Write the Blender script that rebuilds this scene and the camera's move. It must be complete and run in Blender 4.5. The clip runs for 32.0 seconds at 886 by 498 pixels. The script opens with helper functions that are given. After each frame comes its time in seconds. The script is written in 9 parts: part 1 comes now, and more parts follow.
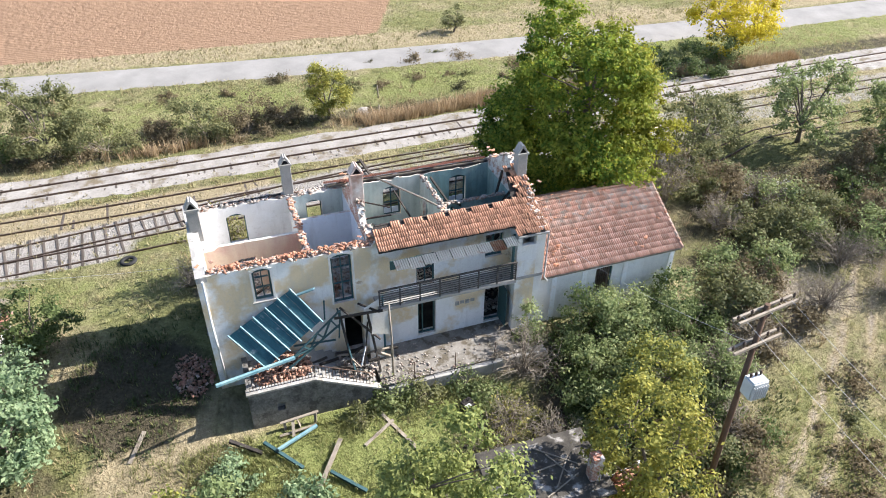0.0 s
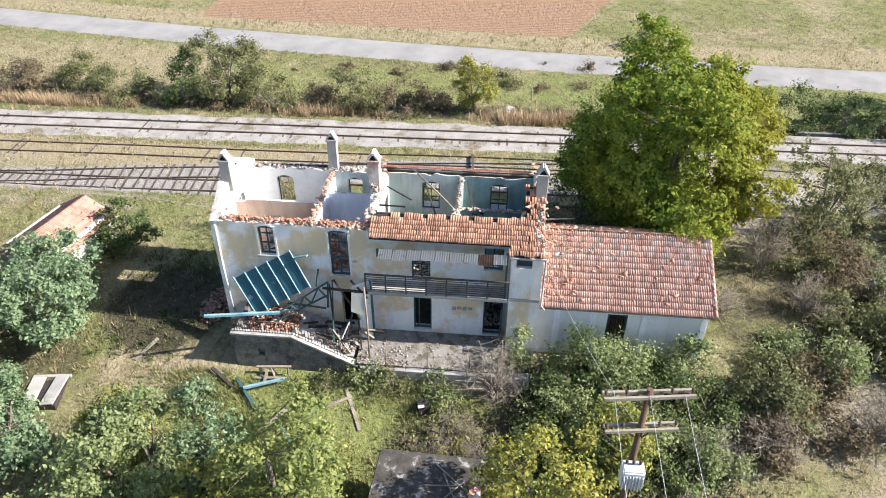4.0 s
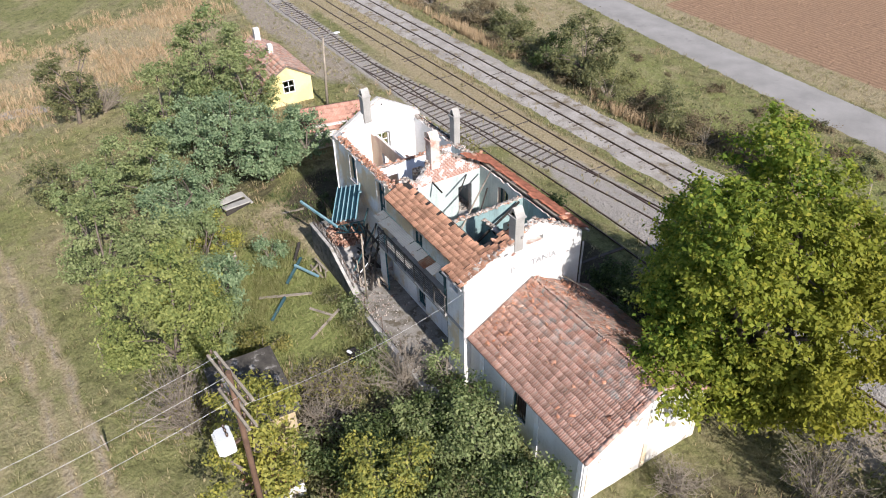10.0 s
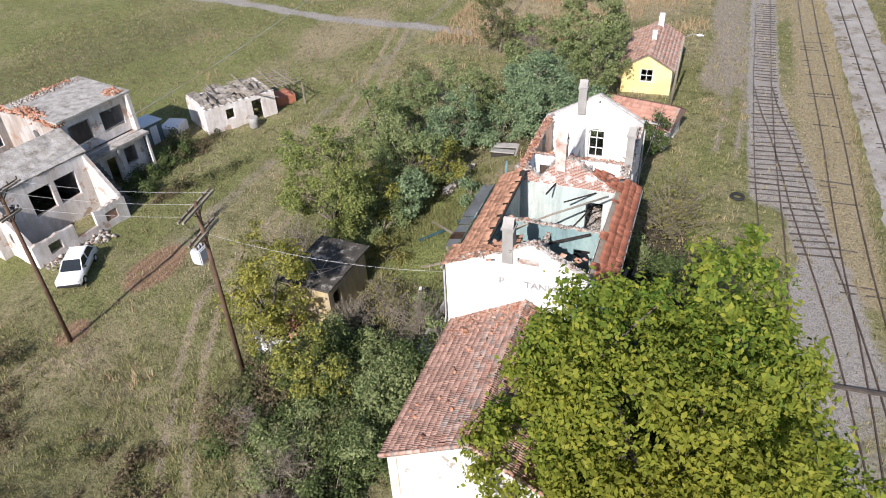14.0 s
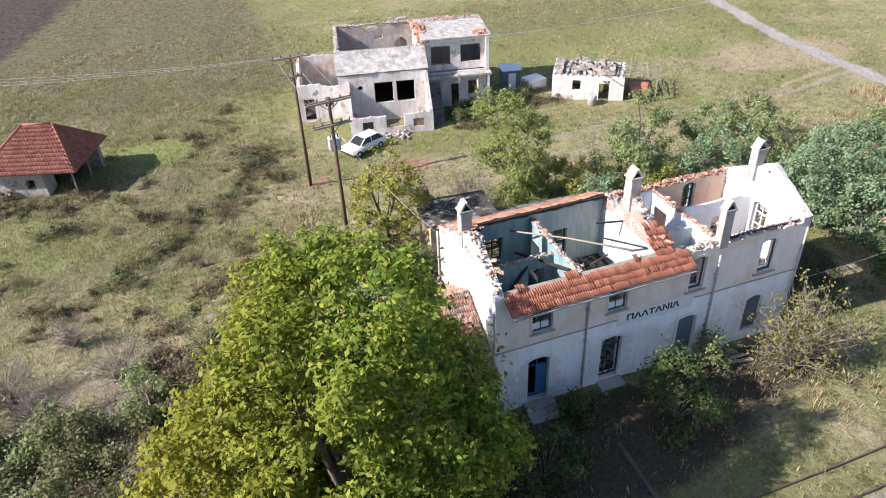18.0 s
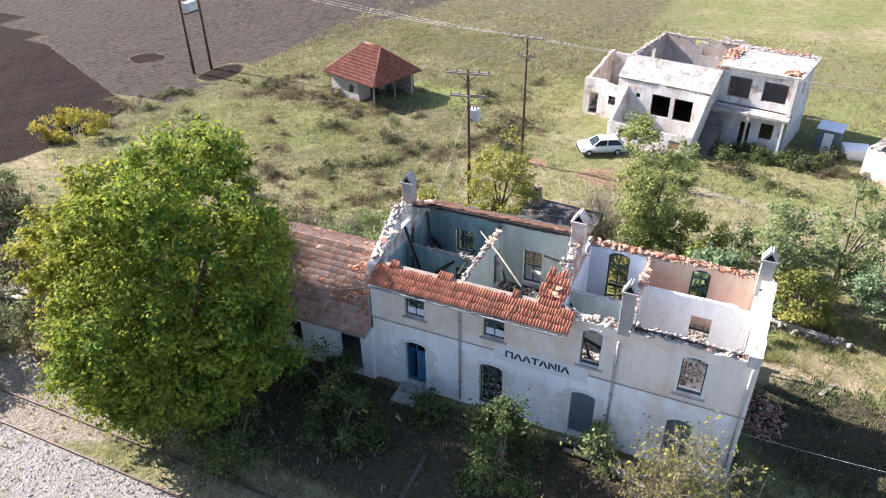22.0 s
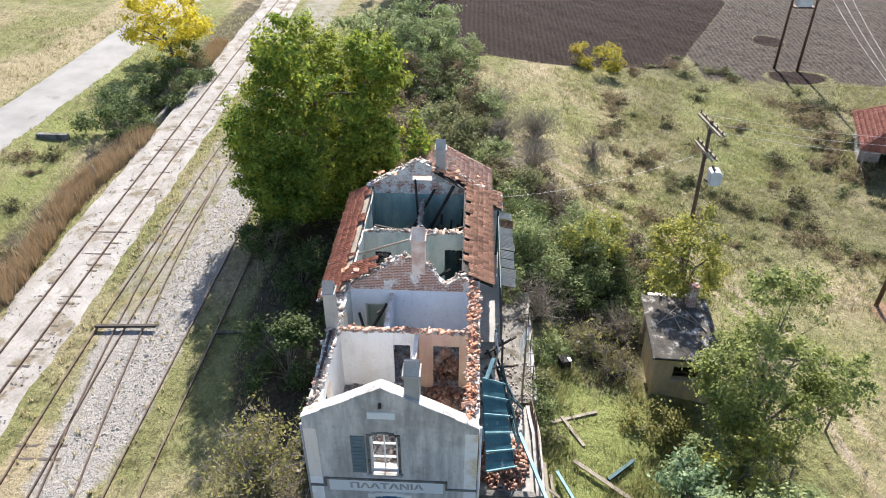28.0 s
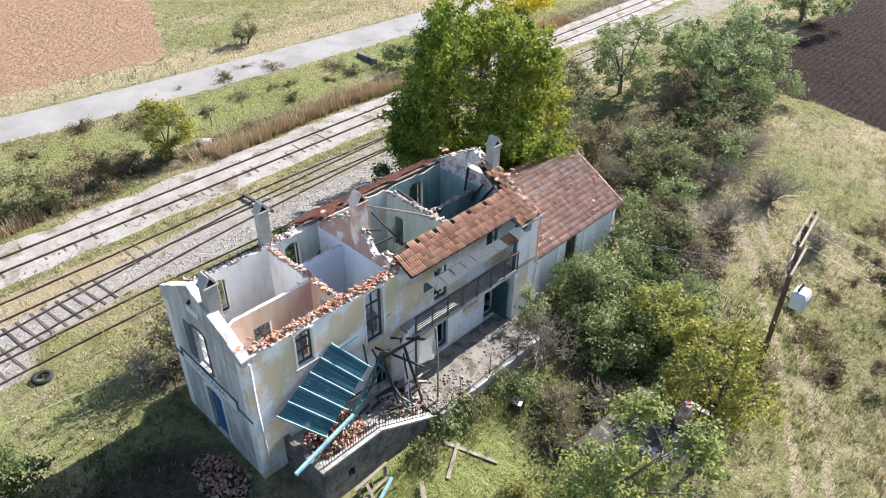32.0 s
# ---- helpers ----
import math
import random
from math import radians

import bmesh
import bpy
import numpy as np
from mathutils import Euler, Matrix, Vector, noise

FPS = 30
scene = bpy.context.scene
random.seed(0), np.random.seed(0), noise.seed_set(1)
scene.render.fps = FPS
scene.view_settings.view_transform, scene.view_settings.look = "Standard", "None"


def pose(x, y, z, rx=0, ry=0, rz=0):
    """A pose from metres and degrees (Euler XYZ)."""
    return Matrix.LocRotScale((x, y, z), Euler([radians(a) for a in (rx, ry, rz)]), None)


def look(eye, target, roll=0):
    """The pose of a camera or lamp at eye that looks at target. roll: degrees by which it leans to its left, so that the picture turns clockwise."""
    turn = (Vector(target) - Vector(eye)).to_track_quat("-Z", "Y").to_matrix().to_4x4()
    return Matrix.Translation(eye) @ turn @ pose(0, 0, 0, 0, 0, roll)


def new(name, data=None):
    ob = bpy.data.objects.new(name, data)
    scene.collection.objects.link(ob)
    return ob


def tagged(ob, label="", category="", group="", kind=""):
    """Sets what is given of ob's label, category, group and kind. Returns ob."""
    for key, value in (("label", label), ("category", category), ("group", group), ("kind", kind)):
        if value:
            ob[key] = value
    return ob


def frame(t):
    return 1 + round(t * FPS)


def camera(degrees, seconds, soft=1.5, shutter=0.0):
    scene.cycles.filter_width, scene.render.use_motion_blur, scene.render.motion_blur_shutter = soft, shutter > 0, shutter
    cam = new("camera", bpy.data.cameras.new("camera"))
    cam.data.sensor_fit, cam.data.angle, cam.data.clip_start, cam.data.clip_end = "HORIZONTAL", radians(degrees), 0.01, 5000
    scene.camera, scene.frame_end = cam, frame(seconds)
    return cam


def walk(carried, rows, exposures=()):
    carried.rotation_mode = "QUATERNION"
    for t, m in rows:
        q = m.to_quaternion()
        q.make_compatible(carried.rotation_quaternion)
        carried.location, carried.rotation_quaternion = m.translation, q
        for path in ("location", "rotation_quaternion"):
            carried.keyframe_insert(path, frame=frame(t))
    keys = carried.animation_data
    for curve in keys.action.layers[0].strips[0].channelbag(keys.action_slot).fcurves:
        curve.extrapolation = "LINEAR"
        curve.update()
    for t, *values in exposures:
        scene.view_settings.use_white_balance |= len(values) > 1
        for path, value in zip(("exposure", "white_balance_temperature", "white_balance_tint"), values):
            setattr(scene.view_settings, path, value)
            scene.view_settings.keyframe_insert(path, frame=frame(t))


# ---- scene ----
EXPOSURES = [(0.0, 1.43, 6200, 13), (6.0, 1.25, 6200, 13), (9.0, 0.88, 6200, 15), (13.0, 0.56, 6150, 16), (15.0, 0.55, 6150, 16), (17.5, 1.05, 6100, 18), (20.0, 1.48, 6100, 19), (22.5, 1.60, 6150, 18), (25.0, 1.56, 6150, 17), (28.0, 1.45, 6250, 13), (32.0, 1.44, 6150, 13)]
cam = camera(64.04, 32.0, soft=1.0)
PATH = [
    (0, (1.852, -26.404, 25.209), (2.406, -24.869, 24.053), 0.5),
    (1, (4.51, -27.145, 25.257), (4.912, -25.566, 24.097), 0.4),
    (3.5, (12.268, -28.161, 25.539), (12.223, -26.536, 24.374), 0.3),
    (5.5, (19.508, -27.116, 26.281), (19.061, -25.572, 25.091), 0.4),
    (6, (21.722, -26.642, 26.361), (21.156, -25.137, 25.172), 0.1),
    (7, (25.617, -24.928, 26.818), (24.843, -23.533, 25.612), -0.2),
    (8, (29.907, -22.181, 26.676), (28.901, -20.936, 25.477), -0.7),
    (9, (33.978, -18.868, 26.996), (32.771, -17.816, 25.796), -1.3),
    (10, (37.205, -14.467, 26.737), (35.822, -13.65, 25.544), -1.6),
    (11.5, (40.705, -5.954, 26.707), (39.135, -5.621, 25.514), -2.9),
    (13, (41.587, 2.93, 26.47), (39.991, 2.712, 25.284), -3.2),
    (15.5, (36.73, 16.934, 26.01), (35.545, 15.818, 24.849), -3.4),
    (17.5, (28.275, 25.46, 25.14), (27.6, 23.953, 24.013), -3.0),
    (19, (19.997, 29.046, 24.515), (19.778, 27.395, 23.409), -2.2),
    (20, (13.969, 30.01, 24.419), (14.07, 28.34, 23.322), -2.2),
    (22, (2.37, 28.061, 24.207), (3.074, 26.538, 23.119), -1.1),
    (23, (-2.98, 25.51, 24.323), (-1.999, 24.147, 23.236), -0.8),
    (24, (-7.517, 21.714, 24.21), (-6.296, 20.566, 23.119), -0.3),
    (25.5, (-12.897, 14.529, 24.385), (-11.395, 13.796, 23.286), 0.2),
    (27.5, (-16.187, 3.245, 25.056), (-14.542, 3.152, 23.922), 0.2),
    (28, (-16.185, 0.304, 24.815), (-14.536, 0.379, 23.686), 0.2),
    (29.5, (-14.331, -8.483, 24.784), (-12.793, -7.916, 23.637), -0.1),
    (31, (-10.701, -15.775, 24.829), (-9.381, -14.799, 23.686), 0.3),
    (32, (-8.297, -18.305, 24.91), (-7.123, -17.173, 23.752), 0.9),
]
walk(cam, [(t, look(eye, target, roll)) for t, eye, target, roll in PATH], EXPOSURES)

# ---- world, sun ----
SUN_EL, SUN_AZ = 36.0, -1.6
world = bpy.data.worlds.new("world")
scene.world = world
world.use_nodes = True
wn = world.node_tree
wn.nodes.clear()
sky = wn.nodes.new("ShaderNodeTexSky")
sky.sky_type = "NISHITA"
sky.sun_disc = False
sky.sun_elevation = radians(SUN_EL)
sky.sun_rotation = radians(90 - SUN_AZ)
sky.altitude, sky.air_density, sky.dust_density, sky.ozone_density = 300, 1.0, 1.2, 1.0
bgn = wn.nodes.new("ShaderNodeBackground")
bgn.inputs["Strength"].default_value = 0.096
wout = wn.nodes.new("ShaderNodeOutputWorld")
wn.links.new(sky.outputs[0], bgn.inputs["Color"])
wn.links.new(bgn.outputs[0], wout.inputs["Surface"])
sun = new("sun", bpy.data.lights.new("sun", "SUN"))
sun.data.energy, sun.data.angle, sun.data.color = 5.0, radians(0.55), (1.0, 0.945, 0.855)
_e, _a = radians(SUN_EL), radians(SUN_AZ)
sun.matrix_world = look((60 * math.cos(_e) * math.cos(_a), 60 * math.cos(_e) * math.sin(_a), 60 * math.sin(_e)), (0, 0, 0))

# ---- materials ----
def material(name):
    m = bpy.data.materials.new(name)
    m.use_nodes = True
    nt = m.node_tree
    nt.nodes.clear()
    out = nt.nodes.new("ShaderNodeOutputMaterial")
    bsdf = nt.nodes.new("ShaderNodeBsdfPrincipled")
    bsdf.inputs["Specular IOR Level"].default_value = 0.22
    nt.links.new(bsdf.outputs[0], out.inputs["Surface"])
    return m, nt, bsdf


def noise_node(nt, vec, scale, detail=5.0, rough=0.55):
    n = nt.nodes.new("ShaderNodeTexNoise")
    n.inputs["Scale"].default_value = scale
    n.inputs["Detail"].default_value = detail
    n.inputs["Roughness"].default_value = rough
    nt.links.new(vec, n.inputs["Vector"])
    return n.outputs["Fac"]


def ramp(nt, fac, stops):
    r = nt.nodes.new("ShaderNodeValToRGB")
    el = r.color_ramp.elements
    while len(el) < len(stops):
        el.new(0.5)
    for e, (p, c) in zip(el, stops):
        e.position = p
        e.color = (c, c, c, 1) if isinstance(c, (int, float)) else (*c, 1)
    nt.links.new(fac, r.inputs["Fac"])
    return r.outputs["Color"]


def mix(nt, fac, a, b, mode="MIX"):
    n = nt.nodes.new("ShaderNodeMix")
    n.data_type, n.blend_type = "RGBA", mode
    for v, i in ((fac, 0), (a, 6), (b, 7)):
        if isinstance(v, (int, float)):
            n.inputs[i].default_value = v if i == 0 else (v, v, v, 1)
        elif isinstance(v, tuple):
            n.inputs[i].default_value = (*v, 1)
        else:
            nt.links.new(v, n.inputs[i])
    return n.outputs[2]


def coords(nt, stretch=(1, 1, 1)):
    tc = nt.nodes.new("ShaderNodeTexCoord")
    mp = nt.nodes.new("ShaderNodeMapping")
    mp.inputs["Scale"].default_value = stretch
    nt.links.new(tc.outputs["Object"], mp.inputs["Vector"])
    return mp.outputs["Vector"]


def bump(nt, bsdf, height, strength, distance=0.02):
    b = nt.nodes.new("ShaderNodeBump")
    b.inputs["Strength"].default_value = strength
    b.inputs["Distance"].default_value = distance
    nt.links.new(height, b.inputs["Height"])
    nt.links.new(b.outputs[0], bsdf.inputs["Normal"])


def surface(name, cols, scale=1.0, fine=18.0, grain=0.35, rough=0.9, relief=0.4, metal=0.0, per="", spread=0.25, stretch=(1, 1, 1), stain=None, stain_scale=0.6, stain_at=0.58):
    """Broad patches between cols, fine grain over them, stains, and a change of shade per object or island."""
    m, nt, b = material(name)
    v = coords(nt, stretch)
    big = noise_node(nt, v, scale, 6, 0.6)
    n = len(cols)
    c = ramp(nt, big, [(0.3 + 0.4 * i / max(1, n - 1), k) for i, k in enumerate(cols)])
    small = noise_node(nt, v, fine, 4, 0.65)
    if stain:
        s = noise_node(nt, v, stain_scale, 7, 0.65)
        c = mix(nt, ramp(nt, s, [(stain_at, 0.0), (stain_at + 0.1, 1.0)]), c, stain)
    c = mix(nt, grain, c, ramp(nt, small, [(0.25, 0.25), (0.75, 1.0)]), "MULTIPLY")
    if per:
        if per == "object":
            rnd = nt.nodes.new("ShaderNodeObjectInfo").outputs["Random"]
        else:
            rnd = nt.nodes.new("ShaderNodeNewGeometry").outputs["Random Per Island"]
        c = mix(nt, 1.0, c, ramp(nt, rnd, [(0.0, 1.0 - spread), (1.0, 1.0)]), "MULTIPLY")
    nt.links.new(c, b.inputs["Base Color"])
    b.inputs["Roughness"].default_value = rough
    b.inputs["Metallic"].default_value = metal
    if relief:
        bump(nt, b, small, relief)
    return m


def plaster(name, main, second, dirt, crumble, dirt_at=0.55, crumble_at=0.66, rough=0.92, lower=None):
    """Old lime plaster: two tints, rain streaks running down, and places where it has come off."""
    m, nt, b = material(name)
    v = coords(nt)
    vs = coords(nt, (1.6, 1.6, 0.28))
    c = ramp(nt, noise_node(nt, v, 0.5, 7, 0.6), [(0.47, main), (0.56, second)])
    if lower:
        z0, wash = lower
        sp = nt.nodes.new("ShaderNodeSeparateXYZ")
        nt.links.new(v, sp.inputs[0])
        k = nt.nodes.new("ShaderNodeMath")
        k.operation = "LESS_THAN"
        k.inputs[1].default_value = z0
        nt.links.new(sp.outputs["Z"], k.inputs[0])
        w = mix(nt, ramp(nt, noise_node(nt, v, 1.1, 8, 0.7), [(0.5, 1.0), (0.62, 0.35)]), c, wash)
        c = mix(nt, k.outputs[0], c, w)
    c = mix(nt, ramp(nt, noise_node(nt, v, 5.0, 6, 0.72), [(0.55, 0.0), (0.72, 0.55)]), c, dirt)
    c = mix(nt, ramp(nt, noise_node(nt, vs, 1.3, 8, 0.7), [(dirt_at - 0.12, 0.0), (dirt_at + 0.2, 0.75)]), c, dirt)
    c = mix(nt, ramp(nt, noise_node(nt, v, 0.8, 9, 0.62), [(crumble_at, 0.0), (crumble_at + 0.02, 1.0)]), c, crumble)
    f = noise_node(nt, v, 26, 5, 0.7)
    c = mix(nt, 0.3, c, ramp(nt, f, [(0.3, 0.4), (0.7, 1.0)]), "MULTIPLY")
    nt.links.new(c, b.inputs["Base Color"])
    b.inputs["Roughness"].default_value = rough
    bump(nt, b, f, 0.35)
    return m


def leafy(name, cols, rough=0.6, trans=0.46, bias=0.5, turn=None):
    m, nt, b = material(name)
    rnd = nt.nodes.new("ShaderNodeNewGeometry").outputs["Random Per Island"]
    n = len(cols)
    c = ramp(nt, rnd, [(i / max(1, n - 1), k) for i, k in enumerate(cols)])
    c = mix(nt, ramp(nt, noise_node(nt, coords(nt), 0.45, 3), [(0.38, 0.0), (0.66, bias)]), c, cols[-1])
    if turn:
        tc = nt.nodes.new("ShaderNodeTexCoord")
        sx = nt.nodes.new("ShaderNodeSeparateXYZ")
        nt.links.new(tc.outputs["Object"], sx.inputs[0])
        k = nt.nodes.new("ShaderNodeMapRange")
        k.inputs["From Min"].default_value, k.inputs["From Max"].default_value = -1.0, 5.5
        nt.links.new(sx.outputs["X"], k.inputs["Value"])
        c = mix(nt, k.outputs[0], c, mix(nt, 0.55, c, turn))
    nt.links.new(c, b.inputs["Base Color"])
    b.inputs["Roughness"].default_value = rough
    t = nt.nodes.new("ShaderNodeBsdfTranslucent")
    nt.links.new(c, t.inputs["Color"])
    x = nt.nodes.new("ShaderNodeMixShader")
    x.inputs[0].default_value = trans
    nt.links.new(b.outputs[0], x.inputs[1])
    nt.links.new(t.outputs[0], x.inputs[2])
    nt.links.new(x.outputs[0], nt.nodes["Material Output"].inputs["Surface"])
    return m


def ground_material():
    m, nt, b = material("meadow")
    v = coords(nt)

    def att(n):
        a = nt.nodes.new("ShaderNodeAttribute")
        a.attribute_name = n
        return a.outputs["Fac"]

    def edged(n, lo=0.35, hi=0.6):
        e = nt.nodes.new("ShaderNodeMath")
        e.operation = "ADD"
        s = nt.nodes.new("ShaderNodeMath")
        s.operation = "MULTIPLY_ADD"
        s.inputs[1].default_value, s.inputs[2].default_value = 0.7, -0.35
        nt.links.new(noise_node(nt, v, 0.9, 7, 0.68), s.inputs[0])
        nt.links.new(att(n), e.inputs[0])
        nt.links.new(s.outputs[0], e.inputs[1])
        return ramp(nt, e.outputs[0], [(lo, 0.0), (hi, 1.0)])

    broad = noise_node(nt, v, 0.11, 8, 0.62)
    fine = noise_node(nt, v, 5.5, 6, 0.72)
    vfine = noise_node(nt, v, 30, 3, 0.6)
    dry = ramp(nt, fine, [(0.3, (0.225, 0.18, 0.105)), (0.7, (0.42, 0.355, 0.225))])
    green = ramp(nt, fine, [(0.3, (0.122, 0.126, 0.05)), (0.7, (0.262, 0.258, 0.112))])
    g = mix(nt, ramp(nt, broad, [(0.46, 0.0), (0.66, 1.0)]), green, dry)
    mott = noise_node(nt, v, 1.3, 6, 0.7)
    g = mix(nt, 1.0, g, ramp(nt, mott, [(0.32, 0.50), (0.50, 1.0), (0.68, 1.15)]), "MULTIPLY")
    brown = noise_node(nt, v, 0.33, 7, 0.7)
    g = mix(nt, ramp(nt, brown, [(0.54, 0.0), (0.68, 0.5)]), g, ramp(nt, fine, [(0.3, (0.125, 0.098, 0.062)), (0.7, (0.29, 0.24, 0.16))]))
    fresh = ramp(nt, fine, [(0.3, (0.125, 0.148, 0.045)), (0.7, (0.275, 0.292, 0.108))])
    g = mix(nt, edged("heath", 0.2, 0.7), g, mix(nt, 1.0, ramp(nt, fine, [(0.3, (0.082, 0.076, 0.04)), (0.7, (0.205, 0.185, 0.105))]), ramp(nt, mott, [(0.34, 0.5), (0.52, 1.0), (0.7, 1.2)]), "MULTIPLY"))
    g = mix(nt, edged("lush"), g, fresh)
    g = mix(nt, edged("straw"), g, dry)
    soil = ramp(nt, fine, [(0.3, (0.20, 0.165, 0.12)), (0.7, (0.40, 0.35, 0.28))])
    g = mix(nt, edged("bare"), g, soil)
    # leaf litter and dark soil, darkened further to stand for shade
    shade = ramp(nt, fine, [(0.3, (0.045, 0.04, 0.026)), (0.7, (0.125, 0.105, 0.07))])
    g = mix(nt, edged("litter_shade"), g, shade)
    gravel = ramp(nt, noise_node(nt, v, 14, 5, 0.8), [(0.3, (0.20, 0.18, 0.155)), (0.7, (0.47, 0.44, 0.40))])
    g = mix(nt, edged("gravel"), g, gravel)
    w = nt.nodes.new("ShaderNodeTexWave")
    w.inputs["Scale"].default_value = 0.55
    w.inputs["Distortion"].default_value = 1.2
    w.bands_direction = "Y"
    nt.links.new(v, w.inputs["Vector"])
    red = mix(nt, 0.5, ramp(nt, fine, [(0.3, (0.21, 0.125, 0.075)), (0.7, (0.36, 0.235, 0.15))]), ramp(nt, w.outputs["Fac"], [(0.0, (0.22, 0.135, 0.085)), (1.0, (0.38, 0.26, 0.17))]))
    g = mix(nt, edged("plough"), g, red)
    dk = mix(nt, 0.5, ramp(nt, fine, [(0.3, (0.018, 0.012, 0.0095)), (0.7, (0.037, 0.0245, 0.0195))]), ramp(nt, w.outputs["Fac"], [(0.0, (0.018, 0.012, 0.0095)), (1.0, (0.039, 0.0255, 0.02))]))
    g = mix(nt, edged("darkfield"), g, dk)
    gy = mix(nt, 0.5, ramp(nt, fine, [(0.3, (0.048, 0.039, 0.032)), (0.7, (0.118, 0.098, 0.081))]), ramp(nt, w.outputs["Fac"], [(0.0, (0.048, 0.039, 0.033)), (1.0, (0.113, 0.097, 0.078))]))
    gy = mix(nt, 1.0, gy, ramp(nt, mott, [(0.32, 0.5), (0.5, 1.0), (0.68, 1.15)]), "MULTIPLY")
    g = mix(nt, edged("greyfield"), g, gy)
    g = mix(nt, 0.35, g, ramp(nt, vfine, [(0.3, 0.35), (0.7, 1.0)]), "MULTIPLY")
    nt.links.new(g, b.inputs["Base Color"])
    b.inputs["Specular IOR Level"].default_value = 0.06
    b.inputs["Roughness"].default_value = 0.95
    tot = nt.nodes.new("ShaderNodeMath")
    tot.operation = "MULTIPLY_ADD"
    tot.inputs[1].default_value = 2.5
    nt.links.new(mott, tot.inputs[0])
    nt.links.new(fine, tot.inputs[2])
    bump(nt, b, tot.outputs[0], 0.9, 0.16)
    return m


M = {}
M["ground"] = ground_material()
M["asphalt"] = surface("worn_asphalt", [(0.22, 0.21, 0.195), (0.31, 0.295, 0.275)], 0.35, 40, 0.25, 0.9, 0.3, stain=(0.17, 0.16, 0.15), stain_scale=0.4, stain_at=0.62)
M["ballast"] = surface("ballast_stone", [(0.27, 0.245, 0.215), (0.42, 0.395, 0.36)], 0.7, 9, 0.5, 0.95, 1.0, stain=(0.19, 0.155, 0.105), stain_scale=0.55, stain_at=0.53)
M["stone_bit"] = surface("loose_ballast", [(0.30, 0.275, 0.245), (0.46, 0.43, 0.40)], 1, 9, 0.25, 0.95, 0.5, per="island", spread=0.35)
M["steel"] = surface("rusty_rail", [(0.10, 0.07, 0.055), (0.19, 0.14, 0.11)], 2, 30, 0.4, 0.42, 0.3, metal=0.45)
M["sleeper"] = surface("weathered_sleeper", [(0.085, 0.07, 0.06), (0.18, 0.15, 0.125)], 2, 20, 0.5, 0.9, 0.6, per="object", spread=0.4)
M["wall_out"] = plaster("lime_plaster", (0.78, 0.775, 0.76), (0.68, 0.55, 0.37), (0.46, 0.44, 0.42), (0.45, 0.36, 0.27), 0.63, 0.67)
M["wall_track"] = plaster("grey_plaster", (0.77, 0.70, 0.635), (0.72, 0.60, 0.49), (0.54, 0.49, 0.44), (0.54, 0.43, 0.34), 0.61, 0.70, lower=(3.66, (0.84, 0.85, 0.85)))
M["wall_gable"] = plaster("sooty_plaster", (0.66, 0.64, 0.61), (0.50, 0.47, 0.43), (0.20, 0.20, 0.20), (0.46, 0.40, 0.33), 0.46, 0.66)
M["wall_shed"] = plaster("flaking_whitewash", (0.76, 0.75, 0.72), (0.66, 0.63, 0.58), (0.40, 0.37, 0.33), (0.38, 0.33, 0.27), 0.56, 0.60)
M["wall_east"] = plaster("white_plaster", (0.74, 0.73, 0.70), (0.70, 0.68, 0.64), (0.50, 0.48, 0.45), (0.42, 0.33, 0.26), 0.65, 0.74)
M["in_white"] = plaster("white_room", (0.84, 0.83, 0.81), (0.78, 0.76, 0.72), (0.50, 0.47, 0.43), (0.50, 0.36, 0.27), 0.64, 0.70)
M["in_blue"] = plaster("pale_blue_room", (0.72, 0.76, 0.82), (0.66, 0.70, 0.76), (0.46, 0.46, 0.48), (0.55, 0.50, 0.45), 0.65, 0.72)
M["in_teal"] = plaster("teal_room", (0.24, 0.36, 0.36), (0.32, 0.43, 0.41), (0.12, 0.15, 0.16), (0.42, 0.40, 0.36), 0.54, 0.69)
M["in_mint"] = plaster("mint_room", (0.48, 0.56, 0.53), (0.56, 0.61, 0.57), (0.26, 0.28, 0.27), (0.55, 0.50, 0.44), 0.56, 0.68)
M["in_orange"] = plaster("ochre_room", (0.70, 0.57, 0.43), (0.66, 0.47, 0.38), (0.52, 0.32, 0.25), (0.68, 0.60, 0.50), 0.56, 0.66)
M["rubble_top"] = surface("broken_masonry", [(0.40, 0.22, 0.15), (0.70, 0.66, 0.60), (0.78, 0.76, 0.72)], 2.2, 16, 0.4, 0.95, 0.9)
